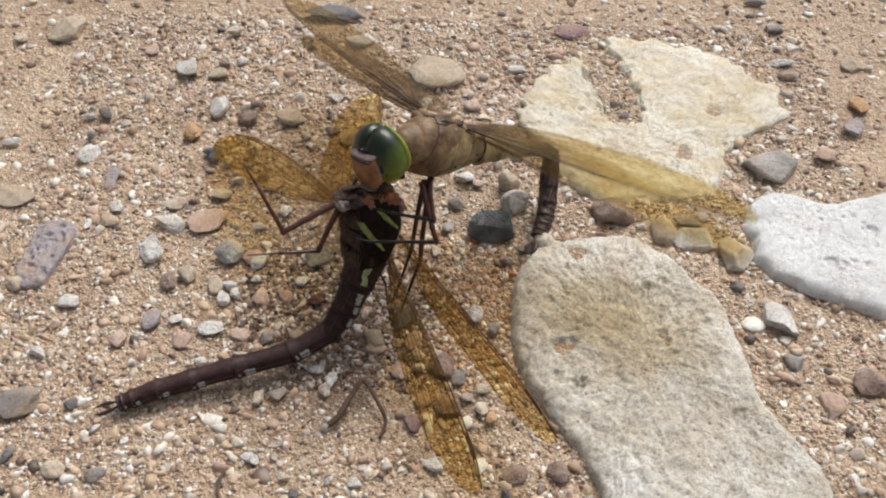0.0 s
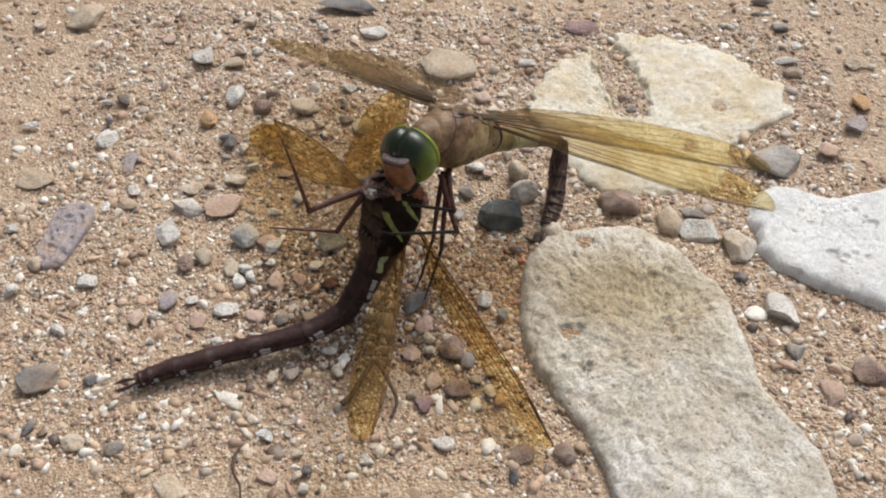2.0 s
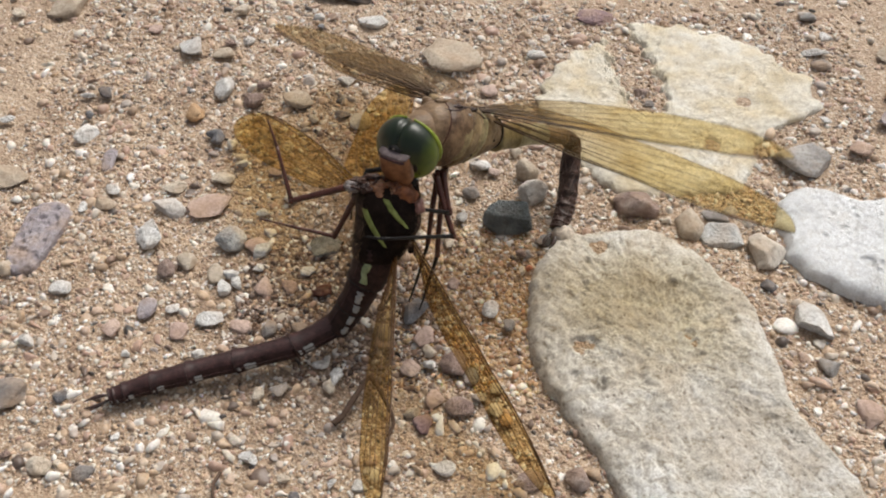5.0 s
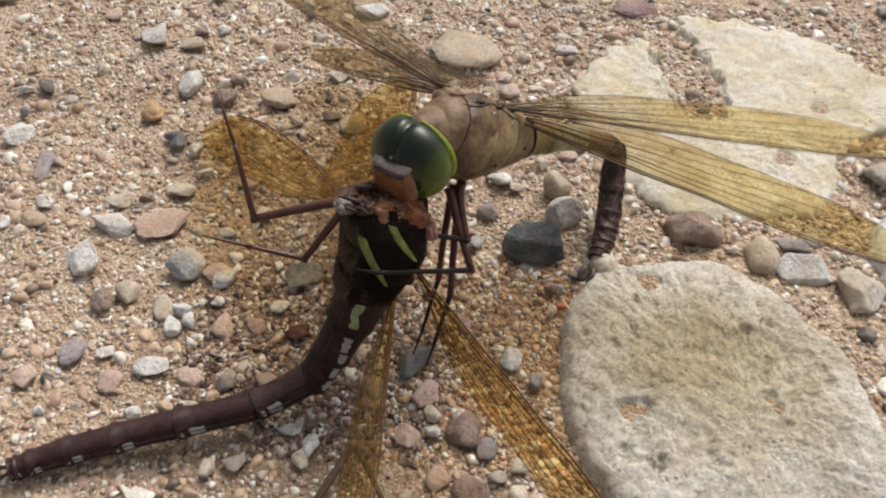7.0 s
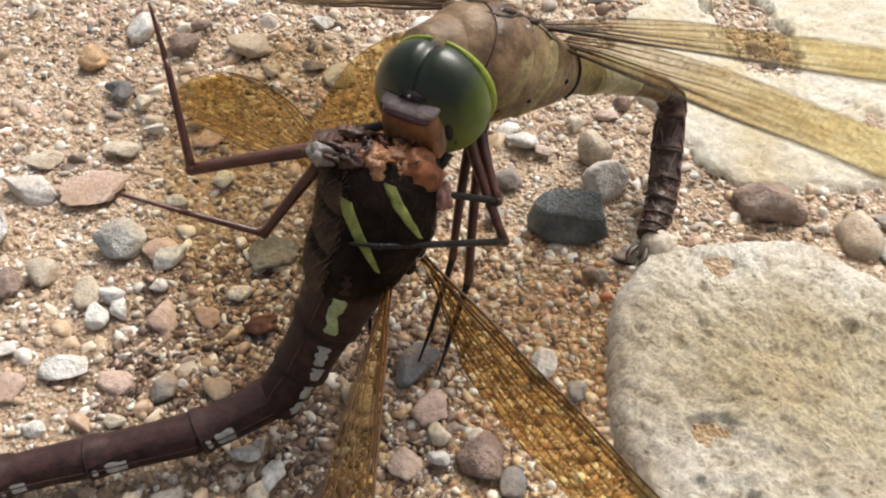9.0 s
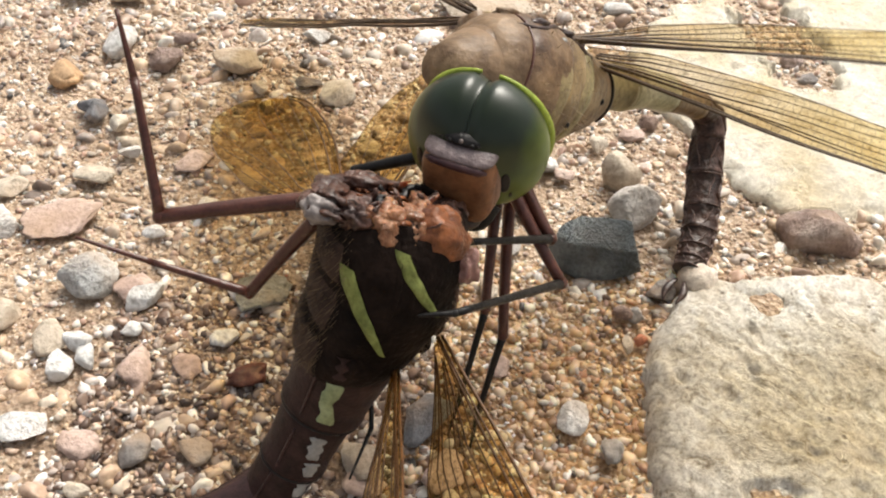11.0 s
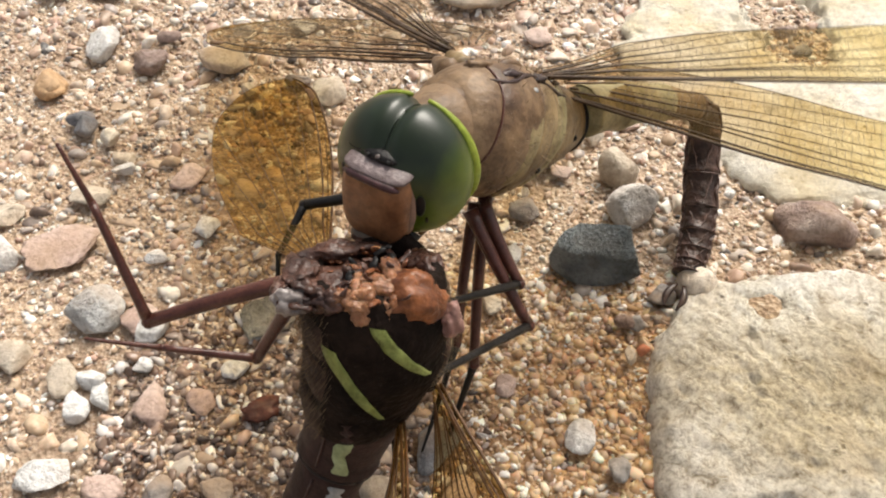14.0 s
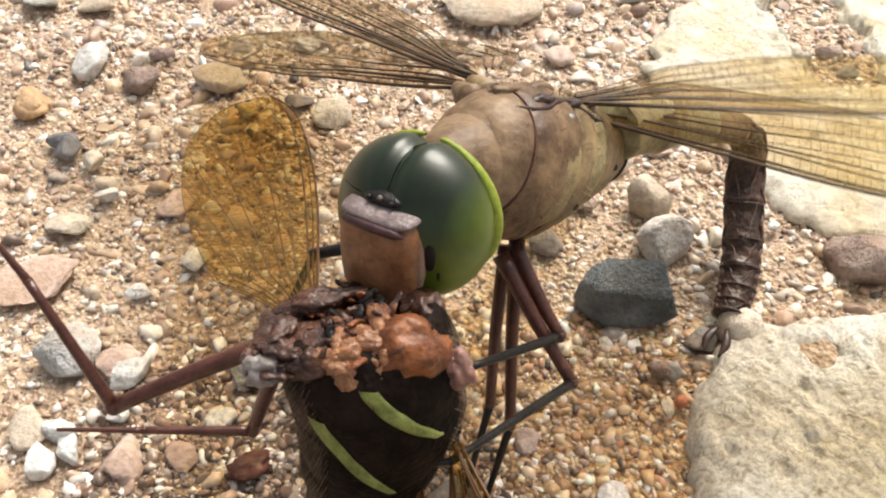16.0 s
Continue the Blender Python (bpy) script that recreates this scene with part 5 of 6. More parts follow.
LH_TIP = [(0, -30.5, 40.4, -14.8), (3, -26.8, 40.0, -20.2), (5.5, -27.5, 39.4, -20.4), (8, -28.5, 38.7, -20.5), (11, -33.7, 35.0, -20.0), (13.5, -30.8, 35.4, -23.0), (16, -31.4, 36.4, -20.9)]
F_WINGS = [
    [wing_mesh(feeder, 47, 10.5, False, CLEARWING, VEIN, 1.2, 21, "fore wing, clear at the root, amber beyond"), (1.1, 4.4, 1.3), (0.1, 0.88, -0.27), RF_TIP, 3.4, 2.2],
    [wing_mesh(feeder, 46, 12.5, True, CLEARWING, VEIN, 1.0, 22, "hind wing, clear at the root, amber beyond"), (3.4, 5.2, -0.7), (0.15, 0.88, -0.29), RH_TIP, 3.0, 0.7],
    [wing_mesh(feeder, 47, 10.5, False, SMOKEWING, VEIN, 1.2, 23, "smoky brown fore wing with dark veins"), (-3.7, 5.7, 2.0), (0.5, 0.85, -0.42), LF_TIP, 3.6, 4.0],
    [wing_mesh(feeder, 46, 12.5, True, SMOKEWING, VEIN, 1.0, 24, "smoky brown hind wing with dark veins"), (-4.7, 5.0, 1.9), (0.12, 0.87, -0.47), LH_TIP, 1.2, 0.15],
]

# the prey -------------------------------------------------------------------
prey = tagged(new("eaten_dragonfly"), "headless brown dragonfly with amber wings and green stripes, being eaten", "dragonfly")
PREY_BASE = Vector((-0.0135, 0.0935, 0.0))
prey.location = PREY_BASE


def pale_spots(seg, ring, rr, d, k):
    """A pair of pale patches on the lower flank, split by the dark segment line."""
    for flank in (Vector((0.1, -0.98, 0.12)), Vector((-0.1, 0.98, 0.12))):
        f = (flank - d * flank.dot(d)).normalized()
        g = d.cross(f)
        for q0, q1, w in ((7.9, 10.4, 21 - 1.2 * k), (10.8, 11.7, 12 - k)):
            bm = bmesh.new()
            rows = []
            for j in range(7):
                x = q0 + (q1 - q0) * j / 6
                i = int(x)
                r = rr[i] * 1.03
                m = w * (0.85 if j in (0, 6) else 1.0) * (1 + 0.3 * noise.noise((x, k * 3.0, 2)))
                rows.append([ring[i].lerp(ring[i + 1], x - i) + (f * math.cos(a) + g * math.sin(a)) * r * (0.96 if i2 in (0, 6) or j in (0, 6) else 1.0) for i2, a in ((i2, math.radians(-m + 2 * m * i2 / 6)) for i2 in range(7))])
            patch(bm, rows)
            part("pale_spot", bm, PALEMARK, seg)


P_PATH = [(-13.0, 93.6, 4.7), (-18.2, 90.4, 3.5), (-24.1, 88.2, 2.9), (-30.0, 86.2, 2.6), (-34.4, 84.5, 2.4), (-38.5, 82.9, 2.2), (-41.7, 81.4, 2.0), (-43.4, 80.6, 1.9)]
P_TAIL = abdomen(prey, P_PATH, (1.98, 1.85, 1.78, 1.74, 1.70, 1.68, 1.62, 1.52, 1.38, 1.2), (0.0, 0.17, 0.36, 0.54, 0.70, 0.85, 0.94, 1.0), [TAILBROWN] * 7, pale_spots, origin=PREY_BASE)
P_TAIL += appendages(prey, Vector((-43.4, 80.6, 1.9)) - PREY_BASE / MM, (-0.9, -0.4, -0.05), (0.4, -0.9, 0), 3.6, DARKBROWN)


PREY_SECTIONS = ((-6.6, 2.9, 2.7), (-6.2, 3.4, 3.1), (-5.4, 3.85, 3.5), (-4.2, 4.3, 3.8), (-1.8, 4.85, 4.1), (1.0, 5.0, 4.1), (2.6, 4.9, 3.8), (3.7, 4.7, 3.4), (4.4, 4.4, 3.0))


def prey_section(z):
    """Half width, half depth and sideways shift of the prey's thorax at a height."""
    t = PREY_SECTIONS
    z = min(max(z, t[0][0]), t[-1][0])
    for a, b in zip(t, t[1:]):
        if z <= b[0]:
            break
    f = (z - a[0]) / (b[0] - a[0])
    w = a[1] + (b[1] - a[1]) * f
    return 0.88 * w, a[2] + (b[2] - a[2]) * f, 0.12 * w - 0.5 - 1.8 * min(1, max(0, (z + 6.6) / 5.4))


def prey_relief(ca, sa, z):
    """Unevenness of the thorax, with grooves between its side plates."""
    n = 1 + 0.035 * noise.noise((ca * 1.6, sa * 1.6, z * 0.35)) + 0.018 * noise.noise((ca * 5, sa * 5, z * 1.1))
    return n - 0.035 * math.exp(-((z + 2.6 + 1.6 * sa) / 0.35) ** 2) - 0.03 * math.exp(-((z + 5.9 + 0.6 * sa) / 0.3) ** 2)


def prey_back(x, z, proud=0.0):
    """A point on the prey's back."""
    w, h, c = prey_section(z)
    ca = max(-0.99, min(0.99, (x - c) / w))
    sa = (1 - abs(ca) ** 2.2) ** (1 / 2.2)
    k = math.hypot(ca, sa)
    n = prey_relief(ca / k, sa / k, z)
    return Vector((x, (h * sa) * n + proud, z)) * MM


def prey_thorax():
    """Own axes: x to its side, y up from its back, z to the torn neck."""
    bm = bmesh.new()
    rows = []
    heights = [-6.6 + 10.8 * k / 30 for k in range(31)]
    inner = ((4.5, 0.94), (4.55, 0.84), (4.2, 0.76), (3.6, 0.70), (2.8, 0.6), (2.2, 0.4), (2.0, 0.05))
    for z, k in [(z, 1.0) for z in heights] + list(inner):
        row = []
        w, h, c = prey_section(z)
        for j in range(56):
            a = 2 * math.pi * j / 56
            ca, sa = math.cos(a), math.sin(a)
            r = (abs(ca) ** 2.2 + abs(sa) ** 2.2) ** (-1 / 2.2)
            n = prey_relief(ca, sa, z)
            lift = 0.8 * noise.noise((ca * 2.2, sa * 2.2, 9)) * max(0, (z - 2.4) / 2.0) if k > 0.7 else 0
            row.append(bm.verts.new(Vector((c + w * ca * r * k * n, (h if sa > 0 else h * 1.12) * sa * r * k * n, z + lift)) * MM))
        rows.append(row)
    for a, b in zip(rows, rows[1:]):
        for j in range(56):
            bm.faces.new((a[j], a[(j + 1) % 56], b[(j + 1) % 56], b[j]))
    bm.faces.new(list(reversed(rows[0])))
    bm.faces.new(rows[-1])
    ob = part("thorax", bm, NEARBLACK, prey, "dark brown thorax with two green stripes")
    for side in (1, -1):
        st = bmesh.new()
        rows = []
        for k in range(25):
            f = k / 24
            z = (1.4 if side > 0 else 2.9) - (5.0 if side > 0 else 3.9) * f
            x = (1.65 if side > 0 else -1.05) - (2.75 if side > 0 else 2.95) * f ** 1.35
            half = (0.10 + 0.40 * math.sin(math.pi * (0.20 + 0.74 * f)) ** 0.7) * (1.0 if side > 0 else 1.2) * (1 + 0.15 * noise.noise((f * 6, side, 1)))
            rows.append([prey_back(x + half * u, z + 0.25 * half * u, 0.10 if abs(u) < 0.9 else -0.06) for u in (-1, -0.85, -0.4, 0, 0.4, 0.85, 1)])
        patch(st, rows)
        part("green_stripe", st, GREENMARK, ob, "yellow-green shoulder stripe")
    for x, z in ((0.9, -4.4), (-4.6, -3.0)):
        st = bmesh.new()
        patch(st, [[prey_back(x + u * (0.28 + 0.2 * math.sin(k * 1.7)), z - 1.3 + 0.2 * k, 0.05 if abs(u) < 0.9 else -0.06) for u in (-1, -0.8, 0, 0.8, 1)] for k in range(9)])
        part("olive_mark", st, TAILBROWN, ob)
    for lo, hi in ((-62, 42), (140, 236)):
        for z0, z1 in ((-6.0, -2.9), (-2.5, 0.4), (0.6, 3.3)):
            fl = bmesh.new()
            rows = []
            for k in range(9):
                row = []
                for j in range(13):
                    a = math.radians(lo + (hi - lo) * j / 12)
                    ca, sa = math.cos(a), math.sin(a)
                    z = z0 + (z1 - z0) * k / 8 - 1.2 * sa
                    z = max(-6.4, min(3.6, z))
                    w, h, c = prey_section(z)
                    r = (abs(ca) ** 2.2 + abs(sa) ** 2.2) ** (-1 / 2.2) * (1.02 + 0.02 * math.sin(math.pi * k / 8) * math.sin(math.pi * j / 12) - (0.05 if k in (0, 8) or j in (0, 12) else 0))
                    n = prey_relief(ca, sa, z)
                    row.append(Vector((c + w * ca * r * n, (h if sa > 0 else h * 1.12) * sa * r * n, z)) * MM)
                rows.append(row)
            patch(fl, rows)
            part("side_plate", fl, FLANKBROWN, ob)
    ridge = bmesh.new()
    tube(ridge, [prey_back(-1.1, z, -0.2) for z in (3.9, 3.2, 2.2, 1, -0.4, -1.6)], [0.12 * MM, 0.26 * MM, 0.3 * MM, 0.3 * MM, 0.26 * MM, 0.12 * MM], 8)
    part("dorsal_ridge", ridge, NEARBLACK, ob)
    for side in (1, -1):
        hp = bmesh.new()
        for z in (-2.6, -4.6):
            ball(hp, prey_back(-2.4 + side * 2.6, z, -0.35), (0.55 * MM, 0.4 * MM, 0.75 * MM), None, 12, 8)
        part("wing_hinge", hp, NEARBLACK, ob)
    rng = random.Random(12)
    TORN = skin_material("torn_skin", (0.02, 0.009, 0.007), (0.11, 0.048, 0.03), 0.4, 600, 0.8, coat=0.3)
    RUST = skin_material("rust_cuticle", (0.075, 0.023, 0.010), (0.30, 0.105, 0.036), 0.45, 500, 0.6, coat=0.15, stain=0.4)
    PINK = skin_material("pink_tissue", (0.18, 0.0825, 0.0675), (0.345, 0.203, 0.165), 0.35, 800, coat=0.3)

    def clot(name, centre, radii, material, seed, amount, lab=""):
        """A torn lump: a ball pushed about by coarse and fine noise."""
        bm = bmesh.new()
        off = Vector((seed * 7.3, seed * 3.1, seed))
        for v in ball(bm, (0, 0, 0), (1, 1, 1), None, 40, 28):
            p = v.co.copy()
            k = 1 + amount * noise.noise(p * 1.3 + off) + amount * 0.5 * noise.noise(p * 2.8 + off) + amount * 0.22 * noise.noise(p * 5.5 + off) + amount * 0.08 * noise.noise(p * 11 + off)
            v.co = (Vector(centre) + Vector((p.x * radii[0], p.y * radii[1], p.z * radii[2])) * k) * MM
        return part(name, bm, material, ob, lab)

    for k, (c, r) in enumerate((((-0.5, 2.3, 4.0), (1.2, 0.9, 0.8)), ((-1.7, 2.0, 4.3), (1.1, 0.8, 0.7)), ((-0.3, 3.0, 3.3), (0.75, 0.45, 1.0)), ((-2.5, 0.8, 4.7), (0.6, 1.2, 0.6)), ((-1.9, 2.9, 3.5), (0.7, 0.5, 0.8)), ((0.7, 2.2, 4.3), (0.7, 0.5, 0.5)), ((-0.9, 1.0, 4.6), (0.8, 0.9, 0.4)))):
        clot("torn_flesh", c, r, FLESH, 3 + k, 0.4, "moist orange torn flesh at the neck")
    for k, (c, r) in enumerate((((2.4, -0.6, 4.5), (1.0, 1.5, 0.5)), ((2.3, 1.2, 4.2), (1.0, 0.9, 0.5)), ((1.2, 2.0, 4.0), (1.0, 0.7, 0.7)), ((3.6, 0.2, 4.0), (0.8, 1.1, 0.6)), ((0.0, -2.0, 4.6), (1.9, 0.8, 0.7)), ((-4.8, 0.0, 3.9), (1.0, 1.5, 0.9)), ((-0.2, 0.2, 4.0), (2.4, 1.8, 0.6)))):
        clot("torn_skin", c, r, TORN, 20 + k, 0.45, "brown shred of skin")
    for k, (a, b, c) in enumerate((((-1.9, 2.6, 4.2), (-2.3, 1.6, 5.0), (-2.2, 0.2, 5.2)), ((0.2, 2.8, 3.6), (0.0, 2.4, 4.6), (-0.5, 1.2, 5.0)), ((1.6, 1.8, 4.4), (2.6, 1.6, 4.9), (3.3, 0.6, 4.8)), ((2.2, 2.2, 3.8), (3.0, 2.4, 4.2), (4.0, 1.6, 4.2)))):
        shred = bmesh.new()
        way = [q * MM for q in smooth_path([a, b, c], 8)]
        tube(shred, way, [(0.28 + 0.10 * math.sin(j * 1.1 + k)) * MM for j in range(len(way))], 10, 0.6)
        part("shred", shred, FLESH if k < 2 else TORN, ob)
    # small ragged strips and crumbs round the torn rim and in the opening
    for k in range(46):
        a = rng.uniform(0, 2 * math.pi)
        u = rng.uniform(0.15, 1.0)
        w, h, c = prey_section(3.8)
        q = Vector((c + w * u * math.cos(a), h * u * math.sin(a), 4.1 + 0.5 * (1 - u) + rng.uniform(-0.3, 0.5)))
        way = Vector((rng.uniform(-1, 1), rng.uniform(-0.6, 1), rng.uniform(-0.2, 1.0))).normalized() * rng.uniform(0.5, 1.3)
        side = Vector((rng.uniform(-1, 1), rng.uniform(-1, 1), 0.3)) * 0.35
        strip = bmesh.new()
        pts = [z * MM for z in smooth_path([q, q + way * 0.5 + side, q + way], 4)]
        tube(strip, pts, [(0.30 - 0.022 * j) * rng.uniform(0.6, 1.2) * MM for j in range(len(pts))], 7, 0.55)
        part("torn_strip", strip, (TORN, FLESH, TORN, RUST, BLACK)[k % 5], ob)
    clot("shoulder", (-3.2, 2.0, 3.4), (2.1, 1.7, 1.7), RUST, 31, 0.25, "rust-brown shoulder")
    clot("torn_side", (-4.8, 0.4, 0.6), (1.35, 2.0, 2.5), TORN, 41, 0.4, "dark wet torn side")
    clot("tissue", (-5.6, 2.3, 1.7), (0.9, 0.8, 1.0), PINK, 33, 0.35, "pinkish moist tissue")
    clot("gristle", (3.4, 1.6, 4.1), (1.0, 0.8, 0.8), GRISTLE, 35, 0.35, "pale grey lump of tissue")
    hair = bmesh.new()
    for k in range(2600):
        a = rng.uniform(0, 2 * math.pi)
        z = rng.uniform(-6.0, 3.4)
        if -0.72 < math.cos(a) < 0.72 and math.sin(a) > 0:
            continue
        w, h, c = prey_section(z)
        n = Vector((math.cos(a), math.sin(a), -0.5 + rng.uniform(-0.3, 0.3))).normalized()
        q = Vector((c + w * 1.0 * math.cos(a), h * math.sin(a), z))
        tube(hair, [q * MM, (q + n * rng.uniform(0.35, 1.0)) * MM], [0.014 * MM, 0.005 * MM], 3)
    tagged(part("body_hair", hair, HAIR, ob, "fine tan hairs on the flanks"), kind="stuff")
    return ob


P_THORAX = prey_thorax()
# front of the prey's tail: three barrels between thorax and the resting part
FRONT = []
for k, (l, r0, r1) in enumerate(((4.4, 3.2, 2.6), (4.3, 2.4, 2.15), (4.4, 2.08, 1.95))):
    bm = bmesh.new()
    tube(bm, [(-0.45 * r0 * MM, 0, 0), (-0.3 * r0 * MM, 0, 0), (-0.12 * r0 * MM, 0, 0)] + [(l * MM * q / 10, 0, 0) for q in range(11)],
         [0.5 * r0 * MM, 0.75 * r0 * MM, 0.92 * r0 * MM] + [(r0 + (r1 - r0) * q / 10) * MM * (1.05 if q == 9 else 1.02 if q == 10 else 0.985) for q in range(11)], 28)
    seg = part("abdomen_segment", bm, TAILBROWN, prey)

    def on_barrel(x, deg, proud):
        r = (r0 + (r1 - r0) * x) * (1.0 + proud)
        a = math.radians(deg)
        return Vector((x * l, r * math.sin(a), r * math.cos(a))) * MM

    # the mark runs from the back round to the flank, from segment to segment
    for x0, x1, mid, slip, half in ((((0.05, 0.88, -42, 12, 12),), ((0.06, 0.52, -22, 8, 14), (0.58, 0.88, -8, 4, 14)), ((0.1, 0.45, 2, 6, 15), (0.55, 0.9, 12, 4, 17)))[k]):
        for turn in (1,):
            mk = bmesh.new()
            rows = []
            for q in range(13):
                x = x0 + (x1 - x0) * q / 12
                h = half * (0.85 + 0.45 * noise.noise((q * 0.42, k * 3.0 + x0, 5))) * (0.7 if q in (0, 12) else 1)
                c = turn * (mid + slip * q / 12 + (3 * math.sin(q * 0.8) if k < 1 else 0)) + (0 if turn > 0 else 8)
                rows.append([on_barrel(x, c + u * h, 0.03 if abs(u) < 0.9 and q not in (0, 12) else -0.03) for u in (-1, -0.8, 0, 0.8, 1)])
            patch(mk, rows)
            part("green_mark" if k == 0 else "pale_mark", mk, MINTMARK if k == 0 else PALEMARK, seg)
    for deg in (-62, 62):
        kl = bmesh.new()
        tube(kl, [on_barrel(q / 10, deg, 0.0) for q in range(1, 10)], [0.09 * MM] * 9, 6)
        part("side_keel", kl, DORSAL, seg)
    jr = bmesh.new()
    tube(jr, [on_barrel(1.0, 12 * q, 0.005) for q in range(31)], [0.11 * MM] * 31, 6)
    part("joint_ring", jr, BLACK, seg)
    FRONT.append((seg, l))

# wing, root from the middle of the thorax, way of the hind edge, rows of seconds and tip in the world
PR1_TIP = [(0, 9.5, 66.5, 8.0), (0.5, 3.0, 63.1, 15.9), (1, -0.7, 63.0, 15.4), (1.5, -2.5, 63.5, 19.0), (2, -5.7, 62.8, 22.5), (2.5, -4.6, 60.5, 21.5), (3, -0.2, 60.1, 18.7), (5.5, -4.0, 60.2, 20.7), (6.5, -3.4, 60.9, 26.0), (8, -4.0, 64.0, 25.0), (11, -1.4, 65.0, 24.0), (16, -3.0, 66.0, 24.0)]
PR2_TIP = [(0, 18.4, 73.5, 12.0), (0.5, 17.4, 72.0, 13.0), (1, 21.2, 76.0, 8.0), (1.5, 27.9, 74.8, 6.2), (2, 18.5, 73.2, 4.0), (2.5, 20.5, 71.2, 4.1), (3, 24.5, 70.3, 5.2), (5.5, 16.4, 68.7, 6.5), (6, 11.6, 67.5, 12.0), (6.5, 15.8, 72.0, 12.0), (7, 17.5, 74.5, 12.0), (8, 20.5, 77.5, 12.0), (11, 9.0, 73.0, 14.0), (16, 8.0, 74.0, 14.0)]
PL1_TIP = [(0, -32.4, 134.5, 3.5), (3, -27.8, 135.5, 3.5), (5.5, -30.4, 136.0, 3.5), (8, -28.8, 135.3, 3.5), (10.5, -20.3, 132.4, 3.5), (11.5, -17.6, 135.0, 3.5), (12, -16.9, 136.4, 3.5), (13.5, -17.9, 136.9, 3.5), (16, -20.3, 137.3, 3.5)]
PL2_TIP = [(0, -11.2, 146.0, 5.0), (3, -7.5, 143.5, 5.0), (8, -8.0, 145.5, 5.0), (11, -3.0, 143.0, 5.0), (12, 10.0, 137.0, 6.0), (16, 10.0, 136.0, 6.0)]
EDGE, BROAD = (-0.30, 0.62, -0.70), (-0.98, -0.05, -0.1)
PR1_TRAIL = [(0, -0.62, 0.45, -0.52), (0.5, *EDGE), (1.5, *EDGE), (2.0, -0.45, 0.5, -0.58), (3, -0.7, 0.3, -0.4), (5.5, -0.30, 0.61, -0.68), (8, -0.28, 0.62, -0.69), (10.5, -0.28, 0.62, -0.70), (16, -0.28, 0.62, -0.70)]
PR2_TRAIL = [(0, -0.45, 0.55, -0.6), (1.0, -0.55, 0.45, -0.55), (3, -0.36, 0.57, -0.65), (5.5, -0.44, 0.54, -0.6), (8, -0.5, 0.5, -0.55), (10.5, -0.58, 0.46, -0.5), (16, -0.6, 0.42, -0.48)]
LEFT_TRAIL = [(0, *BROAD), (16, *BROAD)]
P_WINGS = [
    [wing_mesh(prey, 37, 8.2, False, AMBERWING, AMBERVEIN, -1.5, 31, "amber fore wing hanging down"), (-2.8, 2.6, -5.0), PR1_TRAIL, PR1_TIP, 0.6],
    [wing_mesh(prey, 38, 8.8, True, AMBERWING, AMBERVEIN, -0.5, 32, "amber hind wing hanging down"), (-5.1, 2.6, -2.8), PR2_TRAIL, PR2_TIP, 0.6],
    [wing_mesh(prey, 49, 10.2, False, AMBERWING, AMBERVEIN, 0.3, 33, "amber fore wing resting on the sand"), (0.6, -3.2, 2.2), LEFT_TRAIL, PL1_TIP, 0.1],
    [wing_mesh(prey, 46, 8.5, True, AMBERWING, AMBERVEIN, 0.3, 34, "amber hind wing resting on the sand"), (-0.6, -3.4, 0.0), [(0, *BROAD), (8, *BROAD), (11, -0.7, 0.4, -0.5), (12, -0.1, 0.6, -0.75), (16, -0.1, 0.6, -0.75)], PL2_TIP, 0.1],
]

# legs in the space of their own thorax, in millimetres
F_LEGS = [
    leg(feeder, [(-2.2, -4.6, -3.0), (2.2, -10.1, -8.8), (-5.4, -18.3, -3.0), (-7.4, -18.6, -2.9)], 0.52, REDLEG, BLACK, "middle leg clasping the prey"),
    leg(feeder, [(-1.2, -3.6, -3.4), (1.4, -8.2, -6.5), (-4.4, -13.1, -2.3), (-6.2, -13.6, -1.8)], 0.52, REDLEG, BLACK, "leg clasping the prey"),
    leg(feeder, [(-1.0, -2.4, -3.6), (-1.3, -9.8, -14.6), (-2.8, -12.0, -21.0), (-3.4, -14.5, -21.8)], 0.5, REDLEG, BLACK, "hind leg planted on the sand"),
    leg(feeder, [(-5.0, -4.6, -2.0), (-12.0, -3.4, -4.9), (-13.6, -6.8, -6.4), (-13.6, -9.6, -8.4)], 0.5, BLACK, BLACK, "fore leg clasping the prey"),
    leg(feeder, [(-1.8, -3.6, -3.4), (-2.7, -9.4, -12.4), (-4.2, -12.2, -18.6), (-5.0, -14.0, -20.6)], 0.46, REDLEG, BLACK, "leg reaching down beside the prey"),
]
P_LEGS = [
    leg(prey, [(2.4, -0.6, 4.0), (11.3, -2.4, 1.3), (13.3, -4.4, 8.4), (14.5, -5.1, 11.8)], 0.55, REDLEG, REDLEG, "long red-brown leg stretched out"),
    leg(prey, [(2.4, -1.6, 2.6), (5.3, -4.1, -4.0), (11.0, -5.4, -3.0), (15.5, -6.3, -2.1)], 0.5, REDLEG, REDLEG, "red-brown leg stretched out"),
    leg(prey, [(-1.6, -3.8, -1.0), (-3.4, -4.6, -7.0), (-2.6, 1.0, -10.5), (-1.0, 3.4, -12.5)], 0.36, BLACK, BLACK, "thin dark leg hanging down"),
]

# ---- small things on the ground ----
def twig(name, points, thick, label, rise=0.6):
    bm = bmesh.new()
    pts = smooth_path([Vector((x * MM, y * MM, z * MM)) for x, y, z in points], 6)
    n = len(pts) - 1
    tube(bm, pts, [thick * MM * (1 - 0.55 * k / n) * (1 + 0.2 * noise.noise(pts[k] * 900)) for k in range(n + 1)], 8)
    return tagged(part(name, bm, TWIG), label, "twig")


